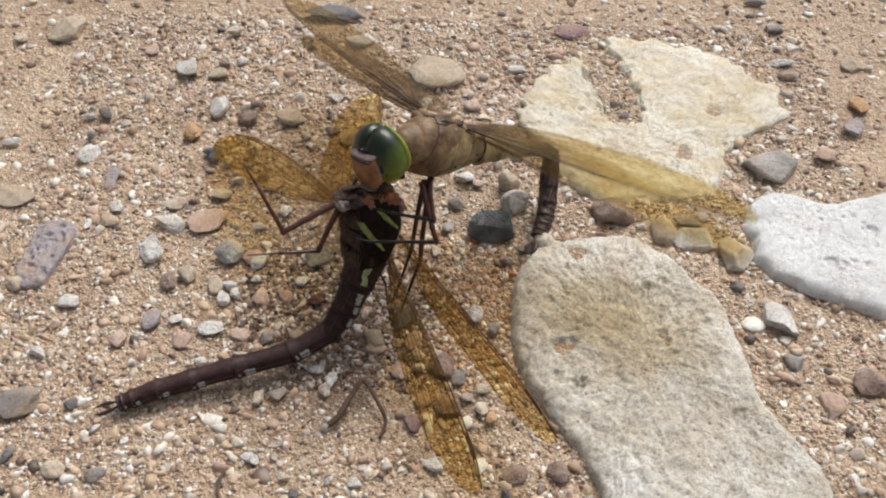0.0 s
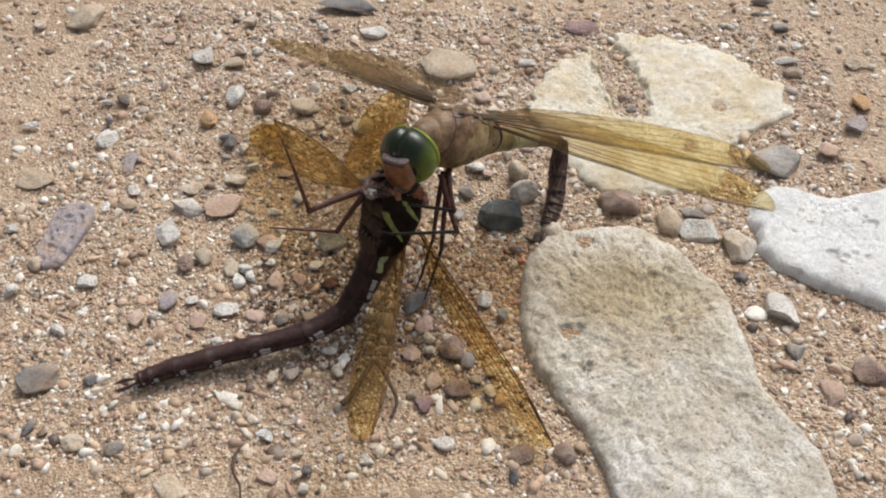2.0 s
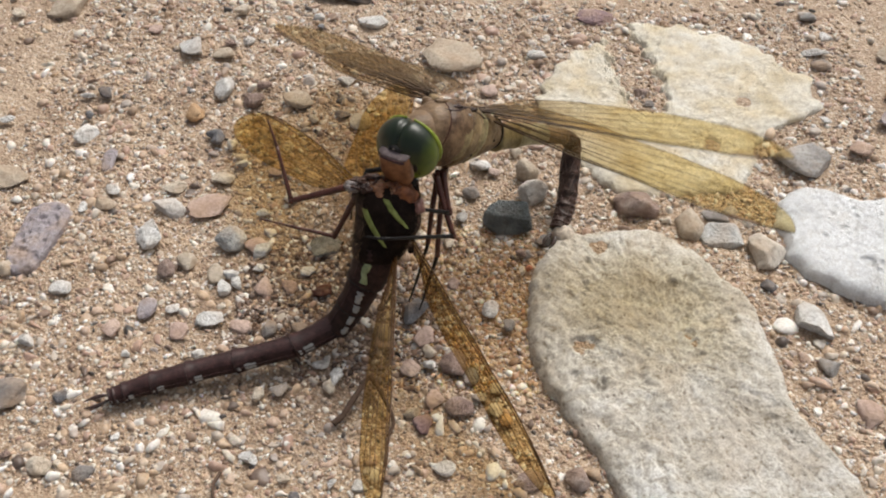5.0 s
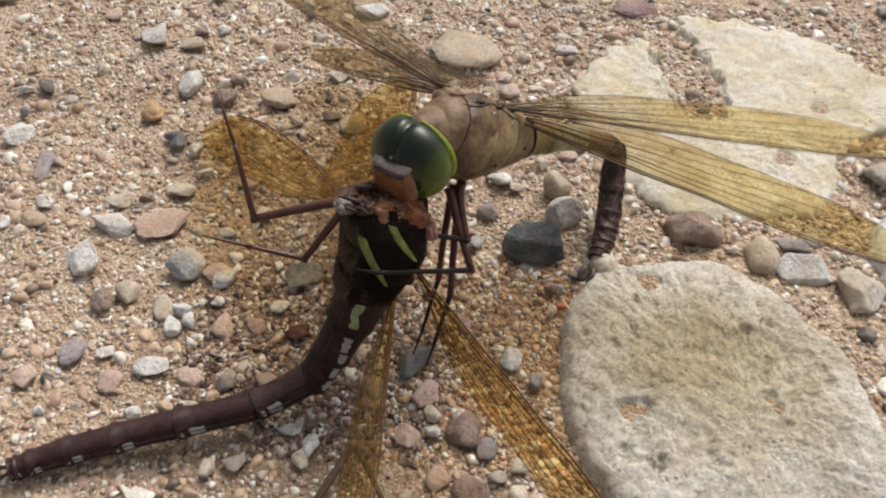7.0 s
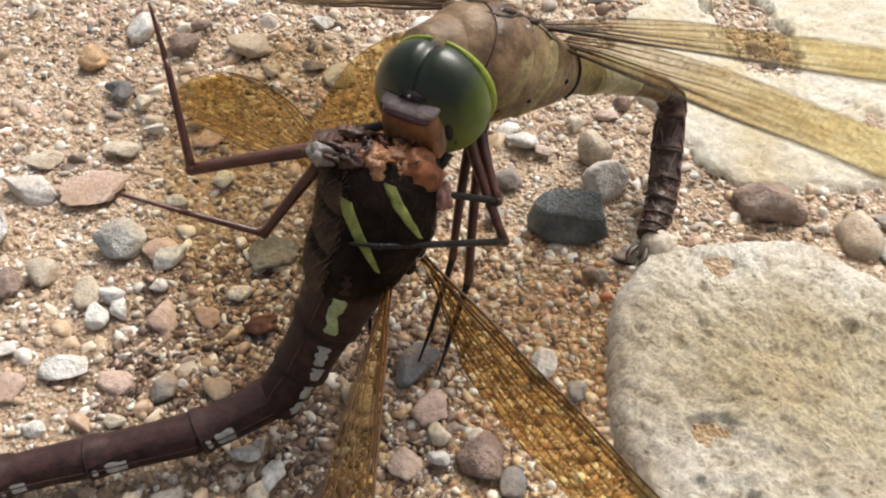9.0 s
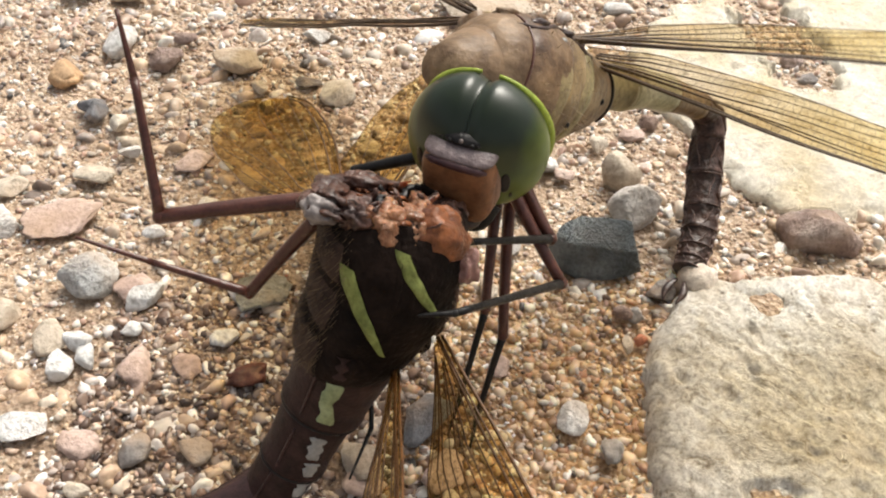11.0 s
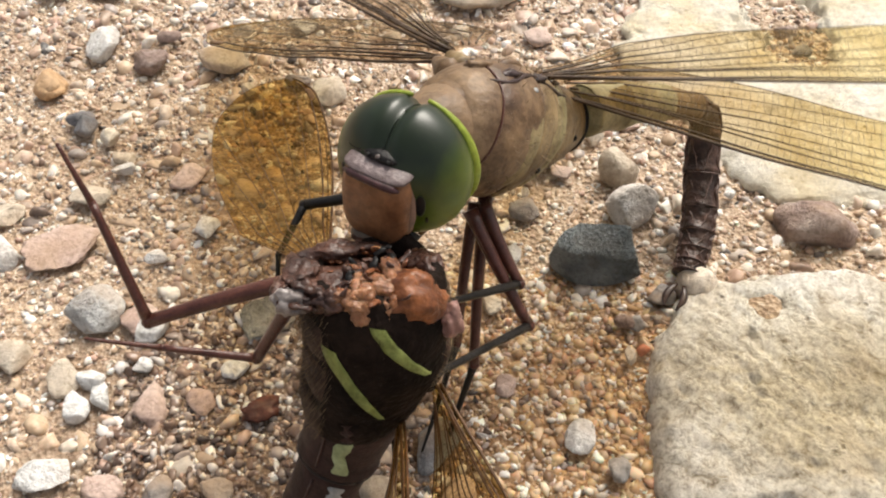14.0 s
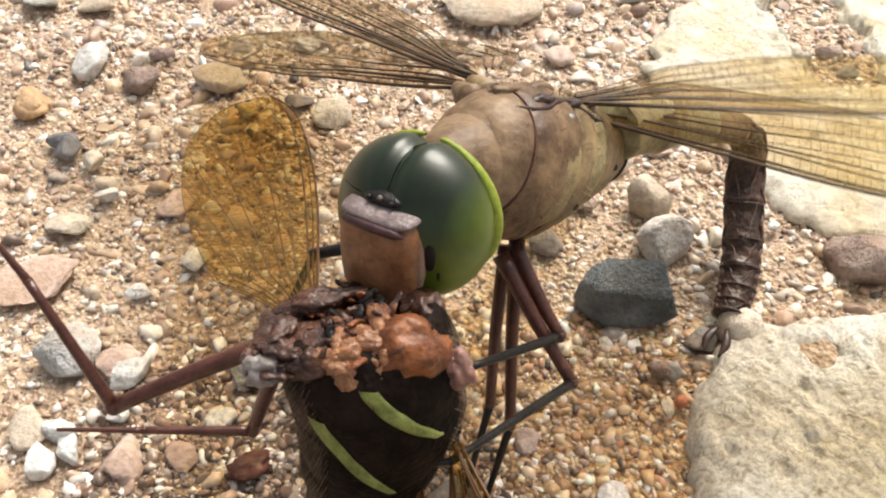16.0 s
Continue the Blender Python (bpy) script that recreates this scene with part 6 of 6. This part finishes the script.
twig("bent_leg", [(-12.4, 79.4, 0.6), (-11.2, 80.6, 0.9), (-10.0, 82.9, 1.5), (-8.6, 85.6, 2.1), (-8.1, 86.2, 2.2), (-7.6, 85.9, 2.1), (-6.2, 84.0, 1.7), (-4.5, 81.2, 1.1), (-4.2, 79.6, 0.8), (-4.8, 77.6, 0.5)], 0.52, "dry dark bent insect leg lying on sand")
twig("rootlet", [(-26.1, 71.2, 0.6), (-26.5, 69.0, 1.0), (-25.9, 66.8, 0.9), (-24.8, 65.2, 0.8), (-24.2, 62.0, 0.5)], 0.28, "thin dark dry rootlet lying on sand")


chip = bmesh.new()
for v in ball(chip, (0, 0, 0), (1, 1, 1), None, 20, 14):
    v.co = Vector((v.co.x * 1.7, v.co.y * 1.0, v.co.z * 0.5)) * MM * (1 + 0.5 * noise.noise(v.co * 1.8 + Vector((4, 2, 1))))
tagged(part("insect_scrap", chip, skin_material("rust_scrap", (0.05, 0.016, 0.011), (0.15, 0.055, 0.033), 0.4, 900), None, "", pose(-0.0172, 0.1019, 0.0007, 0, 0, 25)), "reddish-brown scrap of insect on the sand", "scrap")


# ---- loose grit ----
def scatter(name, count, lo, hi, power, material, label, seed, sub, area, clear=0.0, bare=(), sunk=0.0):
    """Many small stones as one object, kept off the slabs and pebbles."""
    rng = np.random.default_rng(seed)
    tmp = bmesh.new()
    bmesh.ops.create_icosphere(tmp, subdivisions=sub, radius=1.0)
    base = np.array([v.co[:] for v in tmp.verts])
    tri = np.array([[v.index for v in f.verts] for f in tmp.faces])
    tmp.free()
    x0, x1, y0, y1 = area
    xy = rng.uniform((x0, y0), (x1, y1), (count, 2))
    size = lo + (hi - lo) * rng.random(count) ** power
    keep = np.ones(count, bool)
    in_notch = np.zeros(count, bool)
    for x, y, r, *_ in NOTCH:
        in_notch |= (xy[:, 0] - x * MM) ** 2 + (xy[:, 1] - y * MM) ** 2 < (0.9 * r * MM) ** 2
    for s in PEBBLE_SPOTS:
        if isinstance(s, tuple):
            keep &= (xy[:, 0] - s[0]) ** 2 + (xy[:, 1] - s[1]) ** 2 > (s[2] * 0.9 + size * clear) ** 2
        else:
            inside = np.zeros(count, bool)
            q = np.array(s)
            for (ax, ay), (bx, by) in zip(q, np.roll(q, -1, 0)):
                cross = ((ay > xy[:, 1]) != (by > xy[:, 1])) & (xy[:, 0] < (bx - ax) * (xy[:, 1] - ay) / (by - ay + 1e-12) + ax)
                inside ^= cross
            keep &= ~inside | in_notch
    for x, y, r in bare:
        keep &= (xy[:, 0] - x) ** 2 + (xy[:, 1] - y) ** 2 > (r * (0.7 + 0.6 * rng.random(count))) ** 2
    xy, size = xy[keep], size[keep]
    n = len(xy)
    shape = rng.uniform(0.7, 1.6, (n, 1, 3)) * np.array([1, 1, 0.8])
    lump = 1 + rng.uniform(-0.32, 0.30, (n, len(base), 1))
    if sub > 1:
        lump = 1 + rng.uniform(-0.05, 0.05, (n, len(base), 1))
    rough = base[None] * lump
    for _ in range(7 if sub > 1 else 4):
        way = rng.normal(size=(n, 3))
        way /= np.linalg.norm(way, axis=1)[:, None]
        past = np.einsum("nkj,nj->nk", rough, way) - rng.uniform(0.25, 0.8, (n, 1))
        rough = rough - way[:, None, :] * np.clip(past, 0, None)[:, :, None]
    a = rng.uniform(0, 2 * np.pi, n)
    rot = np.stack([np.stack([np.cos(a), -np.sin(a), 0 * a], 1), np.stack([np.sin(a), np.cos(a), 0 * a], 1), np.stack([0 * a, 0 * a, 1 + 0 * a], 1)], 1)
    local = np.einsum("nij,nkj->nki", rot, rough * shape) * size[:, None, None]
    z = np.array([hills(x, y) + crumbs(x, y) for x, y in xy.tolist()]) + size * rng.uniform(0.0 - sunk, 0.5 - sunk, n)
    pts = local + np.stack([xy[:, 0], xy[:, 1], z], 1)[:, None, :]
    faces = (tri[None] + (np.arange(n) * len(base))[:, None, None]).reshape(-1, 3)
    me = bpy.data.meshes.new(name)
    me.vertices.add(n * len(base))
    me.vertices.foreach_set("co", pts.reshape(-1))
    me.loops.add(faces.size)
    me.loops.foreach_set("vertex_index", faces.reshape(-1).astype(np.int32))
    me.polygons.add(len(faces))
    me.polygons.foreach_set("loop_start", np.arange(0, faces.size, 3, dtype=np.int32))
    me.update(calc_edges=True)
    me.materials.append(material)
    return tagged(new(name, me), label, "grit", kind="stuff")


NEAR = (-0.075, 0.075, 0.068, 0.178)
FINE = ((0.009, 0.100, 0.012), (-0.006, 0.088, 0.008), (-0.052, 0.140, 0.007), (0.002, 0.120, 0.010))
scatter("sand_grains", 50000, 0.00011, 0.00044, 2.2, GRAIN, "loose tan and brown sand grains on the ground", 3, 1, NEAR, sunk=0.1)
scatter("coarse_grit", 7600, 0.0003, 0.00108, 2.6, GRAIN, "coarse mixed grit lying on the sand", 4, 2, NEAR, 0.5, FINE, 0.5)
scatter("moist_grains", 5200, 0.00015, 0.00066, 2.6, MOIST, "damp orange-brown sand grains beside the slab", 12, 1, (-0.006, 0.021, 0.086, 0.118), 0.3, (), 0.35)
scatter("dark_grains", 4600, 0.00014, 0.00066, 2.2, DARKGRIT, "glossy dark brown grit under the insects", 15, 2, (-0.030, 0.001, 0.086, 0.113), 0.3, ((-0.030, 0.115, 0.006), (0.002, 0.108, 0.006), (-0.026, 0.086, 0.006)), 0.3)
scatter("gravel", 1300, 0.0004, 0.0011, 2.6, GRAIN, "loose mixed gravel lying on the sand", 9, 2, (-0.062, 0.030, 0.112, 0.180), 0.4, ((-0.052, 0.140, 0.006),), 0.5)
scatter("small_stones", 1250, 0.0006, 0.0015, 2.4, GRAIN, "small angular stones bedded in the sand", 21, 2, (-0.100, 0.100, 0.055, 0.200), 0.8, FINE, 0.55)
scatter("far_grit", 18500, 0.0002, 0.0010, 2.8, GRAIN, "coarse mixed grit lying on the sand", 6, 1, (-0.125, 0.125, 0.05, 0.225), 0.5, ((0.0, 0.118, 0.055),), 0.35)

HEAD_ROWS = [
    (0, -6.01, 107.20, 28.45, -0.3, 12.5, 142.3),
    (0.5, -5.76, 106.53, 27.62, -3.6, 11.0, 147.2),
    (1, -5.26, 106.40, 27.43, -3.0, 11.9, 149.4),
    (1.5, -4.94, 106.10, 27.14, -0.9, 11.8, 149.9),
    (2, -4.07, 105.88, 26.83, -1.4, 10.7, 152.4),
    (2.5, -2.87, 105.14, 25.95, -6.8, 5.9, 155.0),
    (3, -2.85, 105.10, 25.98, -12.2, 2.5, 154.8),
    (5.5, -4.12, 106.45, 27.37, -4.1, 3.5, 152.9),
    (6, -4.45, 105.66, 26.61, -4.5, 2.7, 153.2),
    (6.5, -4.20, 105.82, 26.75, -3.1, 2.7, 151.9),
    (7, -3.59, 105.53, 26.45, -6.2, 2.5, 149.9),
    (7.5, -4.24, 105.26, 26.21, -8.0, 2.9, 151.6),
    (8, -3.66, 105.45, 26.41, -10.3, 3.4, 152.7),
    (10.5, 0.26, 103.22, 23.72, -4.5, -1.3, 161.8),
    (11, -0.34, 103.46, 24.29, -6.3, -1.8, 161.8),
    (11.5, -1.50, 104.45, 25.60, 1.3, 1.9, 155.4),
    (12, -4.06, 105.00, 26.14, 6.5, 2.8, 154.7),
    (12.5, -4.59, 104.86, 25.92, 9.6, 2.6, 154.9),
    (13, -4.12, 105.06, 26.07, 8.9, 3.2, 154.3),
    (13.5, -4.37, 105.31, 26.23, 9.0, 2.0, 155.0),
    (14, -4.97, 105.01, 26.02, 6.5, 1.0, 150.8),
    (14.5, -5.15, 105.43, 26.44, 3.2, 0.5, 147.2),
    (15, -4.67, 104.66, 25.43, 4.5, 2.0, 147.4),
    (15.5, -5.18, 104.33, 25.27, 7.9, 5.6, 147.8),
    (16, -4.90, 104.02, 24.84, 12.6, 7.8, 149.6),
]
BODY_ROWS = [
    (0, 2.19, 113.49, 23.93, -1.2, 4.4, -2.0),
    (0.5, 1.62, 113.16, 23.70, -0.8, 3.5, -1.5),
    (1, 1.65, 113.21, 23.61, -0.2, 2.4, -0.6),
    (1.5, 2.25, 113.21, 23.65, -0.0, 2.0, -0.5),
    (2, 2.81, 113.21, 23.50, 0.1, 2.0, -0.4),
    (2.5, 3.55, 112.61, 22.64, 0.3, 1.8, -0.1),
    (3, 3.78, 112.61, 22.47, 0.4, 2.1, 0.1),
    (5.5, 1.62, 112.86, 24.02, 0.0, 1.2, -0.6),
    (6, 1.35, 112.41, 23.45, -0.1, 0.3, -0.6),
    (6.5, 1.68, 112.54, 23.52, -0.2, 0.1, -0.8),
    (7, 2.36, 112.69, 23.09, -0.2, 0.7, -0.7),
    (7.5, 1.58, 112.45, 23.00, 0.1, 0.1, -0.2),
    (8, 2.10, 112.63, 23.50, 0.1, -0.0, -0.3),
    (10.5, 2.94, 110.78, 22.95, -0.7, -0.4, -1.7),
    (11, 2.92, 111.76, 22.66, -1.1, 0.7, -2.0),
    (11.5, 2.08, 111.64, 23.42, -1.8, 2.2, -2.9),
    (12, 1.35, 113.24, 21.81, -0.5, 2.0, -0.4),
    (12.5, 1.10, 112.59, 21.62, -0.0, 2.1, 0.7),
    (13, 1.54, 112.75, 21.65, 0.2, 2.9, 1.3),
    (13.5, 1.32, 112.68, 21.49, 0.3, 3.5, 1.8),
    (14, 1.22, 112.34, 21.89, 0.6, 2.4, 2.1),
    (14.5, 1.39, 112.69, 22.35, 0.3, 2.7, 1.6),
    (15, 1.75, 112.46, 21.59, 1.1, 1.2, 2.6),
    (15.5, 1.27, 111.97, 21.55, 1.2, 0.1, 2.8),
    (16, 1.74, 112.42, 20.82, 1.5, 0.3, 3.5),
]
PREY_ROWS = [
    (0, -8.99, 102.68, 18.69, 23.0, -12.9, -141.2),
    (0.5, -8.93, 101.90, 19.24, 21.9, -13.6, -142.4),
    (1, -8.75, 102.36, 18.84, 20.3, -14.6, -140.3),
    (1.5, -8.22, 102.86, 18.30, 16.7, -16.2, -139.6),
    (2, -7.78, 102.03, 18.80, 16.1, -18.0, -142.2),
    (2.5, -7.03, 100.24, 19.42, 16.2, -18.2, -146.3),
    (3, -6.68, 100.44, 19.03, 23.4, -16.8, -155.9),
    (5.5, -8.33, 101.47, 19.19, 36.8, -5.7, -171.9),
    (6, -8.05, 99.58, 20.11, 24.2, -10.6, -162.8),
    (6.5, -7.90, 99.69, 20.03, 24.7, -13.2, -160.3),
    (7, -7.59, 100.41, 19.70, 21.8, -15.3, -158.6),
    (7.5, -8.00, 99.46, 20.05, 23.2, -12.6, -157.8),
    (8, -7.64, 99.90, 19.92, 24.3, -15.9, -156.9),
    (10.5, -6.69, 95.58, 20.42, 17.1, -18.5, -162.3),
    (11, -6.75, 95.63, 20.35, 19.1, -17.2, -162.4),
    (11.5, -8.10, 95.21, 20.81, 20.3, -10.5, -161.0),
    (12, -9.14, 95.53, 21.02, 21.1, -4.9, -158.9),
    (12.5, -9.19, 95.74, 20.92, 18.9, -1.7, -160.8),
    (13, -9.36, 95.95, 20.87, 19.0, 0.4, -158.2),
    (13.5, -9.42, 95.29, 20.86, 16.6, 3.0, -157.4),
    (14, -8.01, 96.08, 20.61, 17.5, -6.3, -163.0),
    (14.5, -9.12, 96.08, 20.63, 19.6, -0.3, -156.7),
    (15, -8.01, 95.57, 20.33, 16.5, -3.7, -157.4),
    (15.5, -8.28, 95.15, 20.23, 17.1, -0.9, -158.5),
    (16, -8.12, 95.96, 19.90, 18.0, 1.9, -160.5),
]


def between(rows, t):
    """The pose of a keyed table at t, eased between its rows."""
    for a, b in zip(rows, rows[1:]):
        if t <= b[0]:
            break
    f = min(1.0, max(0.0, (t - a[0]) / (b[0] - a[0])))
    if b[0] - a[0] > 1:
        f = f * f * (3 - 2 * f)
    pa, pb = (pose(r[1] * MM, r[2] * MM, r[3] * MM, r[4], r[5], r[6]) for r in (a, b))
    return Matrix.LocRotScale(pa.translation.lerp(pb.translation, f), pa.to_quaternion().slerp(pb.to_quaternion(), f), None)


def point_at(rows, t):
    """A point of a table of seconds and places at t, eased between its rows."""
    for a, b in zip(rows, rows[1:]):
        if t <= b[0]:
            break
    f = min(1.0, max(0.0, (t - a[0]) / (b[0] - a[0])))
    f = f * f * (3 - 2 * f)
    return Vector(a[1:]).lerp(Vector(b[1:]), f)


def tail_shift(t):
    """The prey's resting tail is dragged a little along the ground between 8.2 and 10.3 seconds."""
    f = min(1.0, max(0.0, (t - 8.2) / 2.1))
    f = f * f * (3 - 2 * f)
    return Matrix.Translation(Vector((0.9, -3.3, -0.1)) * f * MM)


TWIST = [(0, 0), (8, 0), (10.5, 2.5), (11, 7.0), (11.5, 7), (12, 1.5), (12.5, 0), (16, 0)]


def body_at(t):
    """The feeding insect's thorax, and how far it is twisted against its wings."""
    for a, b in zip(TWIST, TWIST[1:]):
        if t <= b[0]:
            break
    f = min(1.0, max(0.0, (t - a[0]) / (b[0] - a[0])))
    if b[0] - a[0] > 1:
        f = f * f * (3 - 2 * f)
    turn = pose(0, 0, 0, 0, 0, a[1] + (b[1] - a[1]) * f)
    return between(BODY_ROWS, t) @ turn, turn


def motions():
    to_feeder, to_prey = Matrix.Translation(-FEEDER_BASE), Matrix.Translation(-PREY_BASE)
    key = [k / 2 for k in range(33)]
    walk(F_HEAD, [(t, to_feeder @ between(HEAD_ROWS, t)) for t in key])
    walk(F_THORAX, [(t, to_feeder @ body_at(t)[0]) for t in key])
    walk(P_THORAX, [(t, to_prey @ between(PREY_ROWS, t)) for t in key])
    for k, (wing, base, trail, tips, early, late) in enumerate(F_WINGS):
        rows = []
        for f in range(481):
            t = f / 30
            beat = (early + (late - early) * min(1, max(0, (t - 8) / 2.3))) * (0.75 + 0.25 * math.sin(2.3 * t + k)) * math.sin(2 * math.pi * 11.3 * t + 1.9 * k)
            rows.append((t, to_feeder @ between(BODY_ROWS, t) @ wing_pose(body_at(t)[1] @ Vector(base), point_at(tips, t), trail) @ pose(0, 0, 0, 0, beat, 0)))
        walk(wing, rows)
    # the two clasping legs reach further round the prey until it is pulled in between 8.2 and 10.3 seconds; later the fore leg reaches out
    for limb, hip, turn, reach in zip(F_LEGS, ((-2.2, -4.6, -3.0), (-1.2, -3.6, -3.4), (0, 0, 0), (0, 0, 0), (0, 0, 0)), (-12, -14, 0, 0, 0), (0, 0, 0, 1, 0)):
        rows = []
        for t in key:
            f = min(1.0, max(0.0, (t - 8.2) / 2.1))
            swing = turn * (1 - f * f * (3 - 2 * f))
            h = Vector(hip) * MM
            out = reach * min(1.0, max(0.0, (t - 11.5) / 1.5))
            rows.append((t, to_feeder @ body_at(t)[0] @ Matrix.Translation(h + Vector((-1.8, 0.2, 0.4)) * MM * out) @ pose(0, 0, 0, 0, 0, swing) @ Matrix.Translation(-h)))
        walk(limb, rows)
    for limb in P_LEGS:
        walk(limb, [(t, to_prey @ between(PREY_ROWS, t)) for t in key])
    for k, (wing, base, trail, tips, sway) in enumerate(P_WINGS):
        rows = []
        for f in range(161):
            t = f / 10
            root = between(PREY_ROWS, t) @ (Vector(base) * MM)
            rows.append((t, to_prey @ wing_pose(root / MM, point_at(tips, t), point_at(trail, t)) @ pose(0, 0, 0, 0, sway * math.sin(17 * t + k), 0)))
        walk(wing, rows)
    for seg in P_TAIL:
        walk(seg, [(t, to_prey @ tail_shift(t) @ Matrix.Translation(PREY_BASE)) for t in key])
    for i, (seg, l) in enumerate(FRONT):
        rows = []
        for t in key:
            th = between(PREY_ROWS, t)
            root = th @ (Vector((-0.4, 0, -5.6)) * MM)
            bend = tail_shift(t) @ (Vector((-13.5, 93.1, 4.4)) * MM)
            mid = root.lerp(bend, 0.62) + (th.to_3x3() @ Vector((0, 0, -1))) * 0.9 * MM
            path = [root, root.lerp(mid, 0.52) + (th.to_3x3() @ Vector((0, 0, -1))) * 0.3 * MM, mid, bend]
            a, b = path[i], path[i + 1]
            rows.append((t, to_prey @ frame_of(a, b - a, th.to_3x3() @ Vector((-0.3, 1, 0)))))
        walk(seg, rows)


motions()
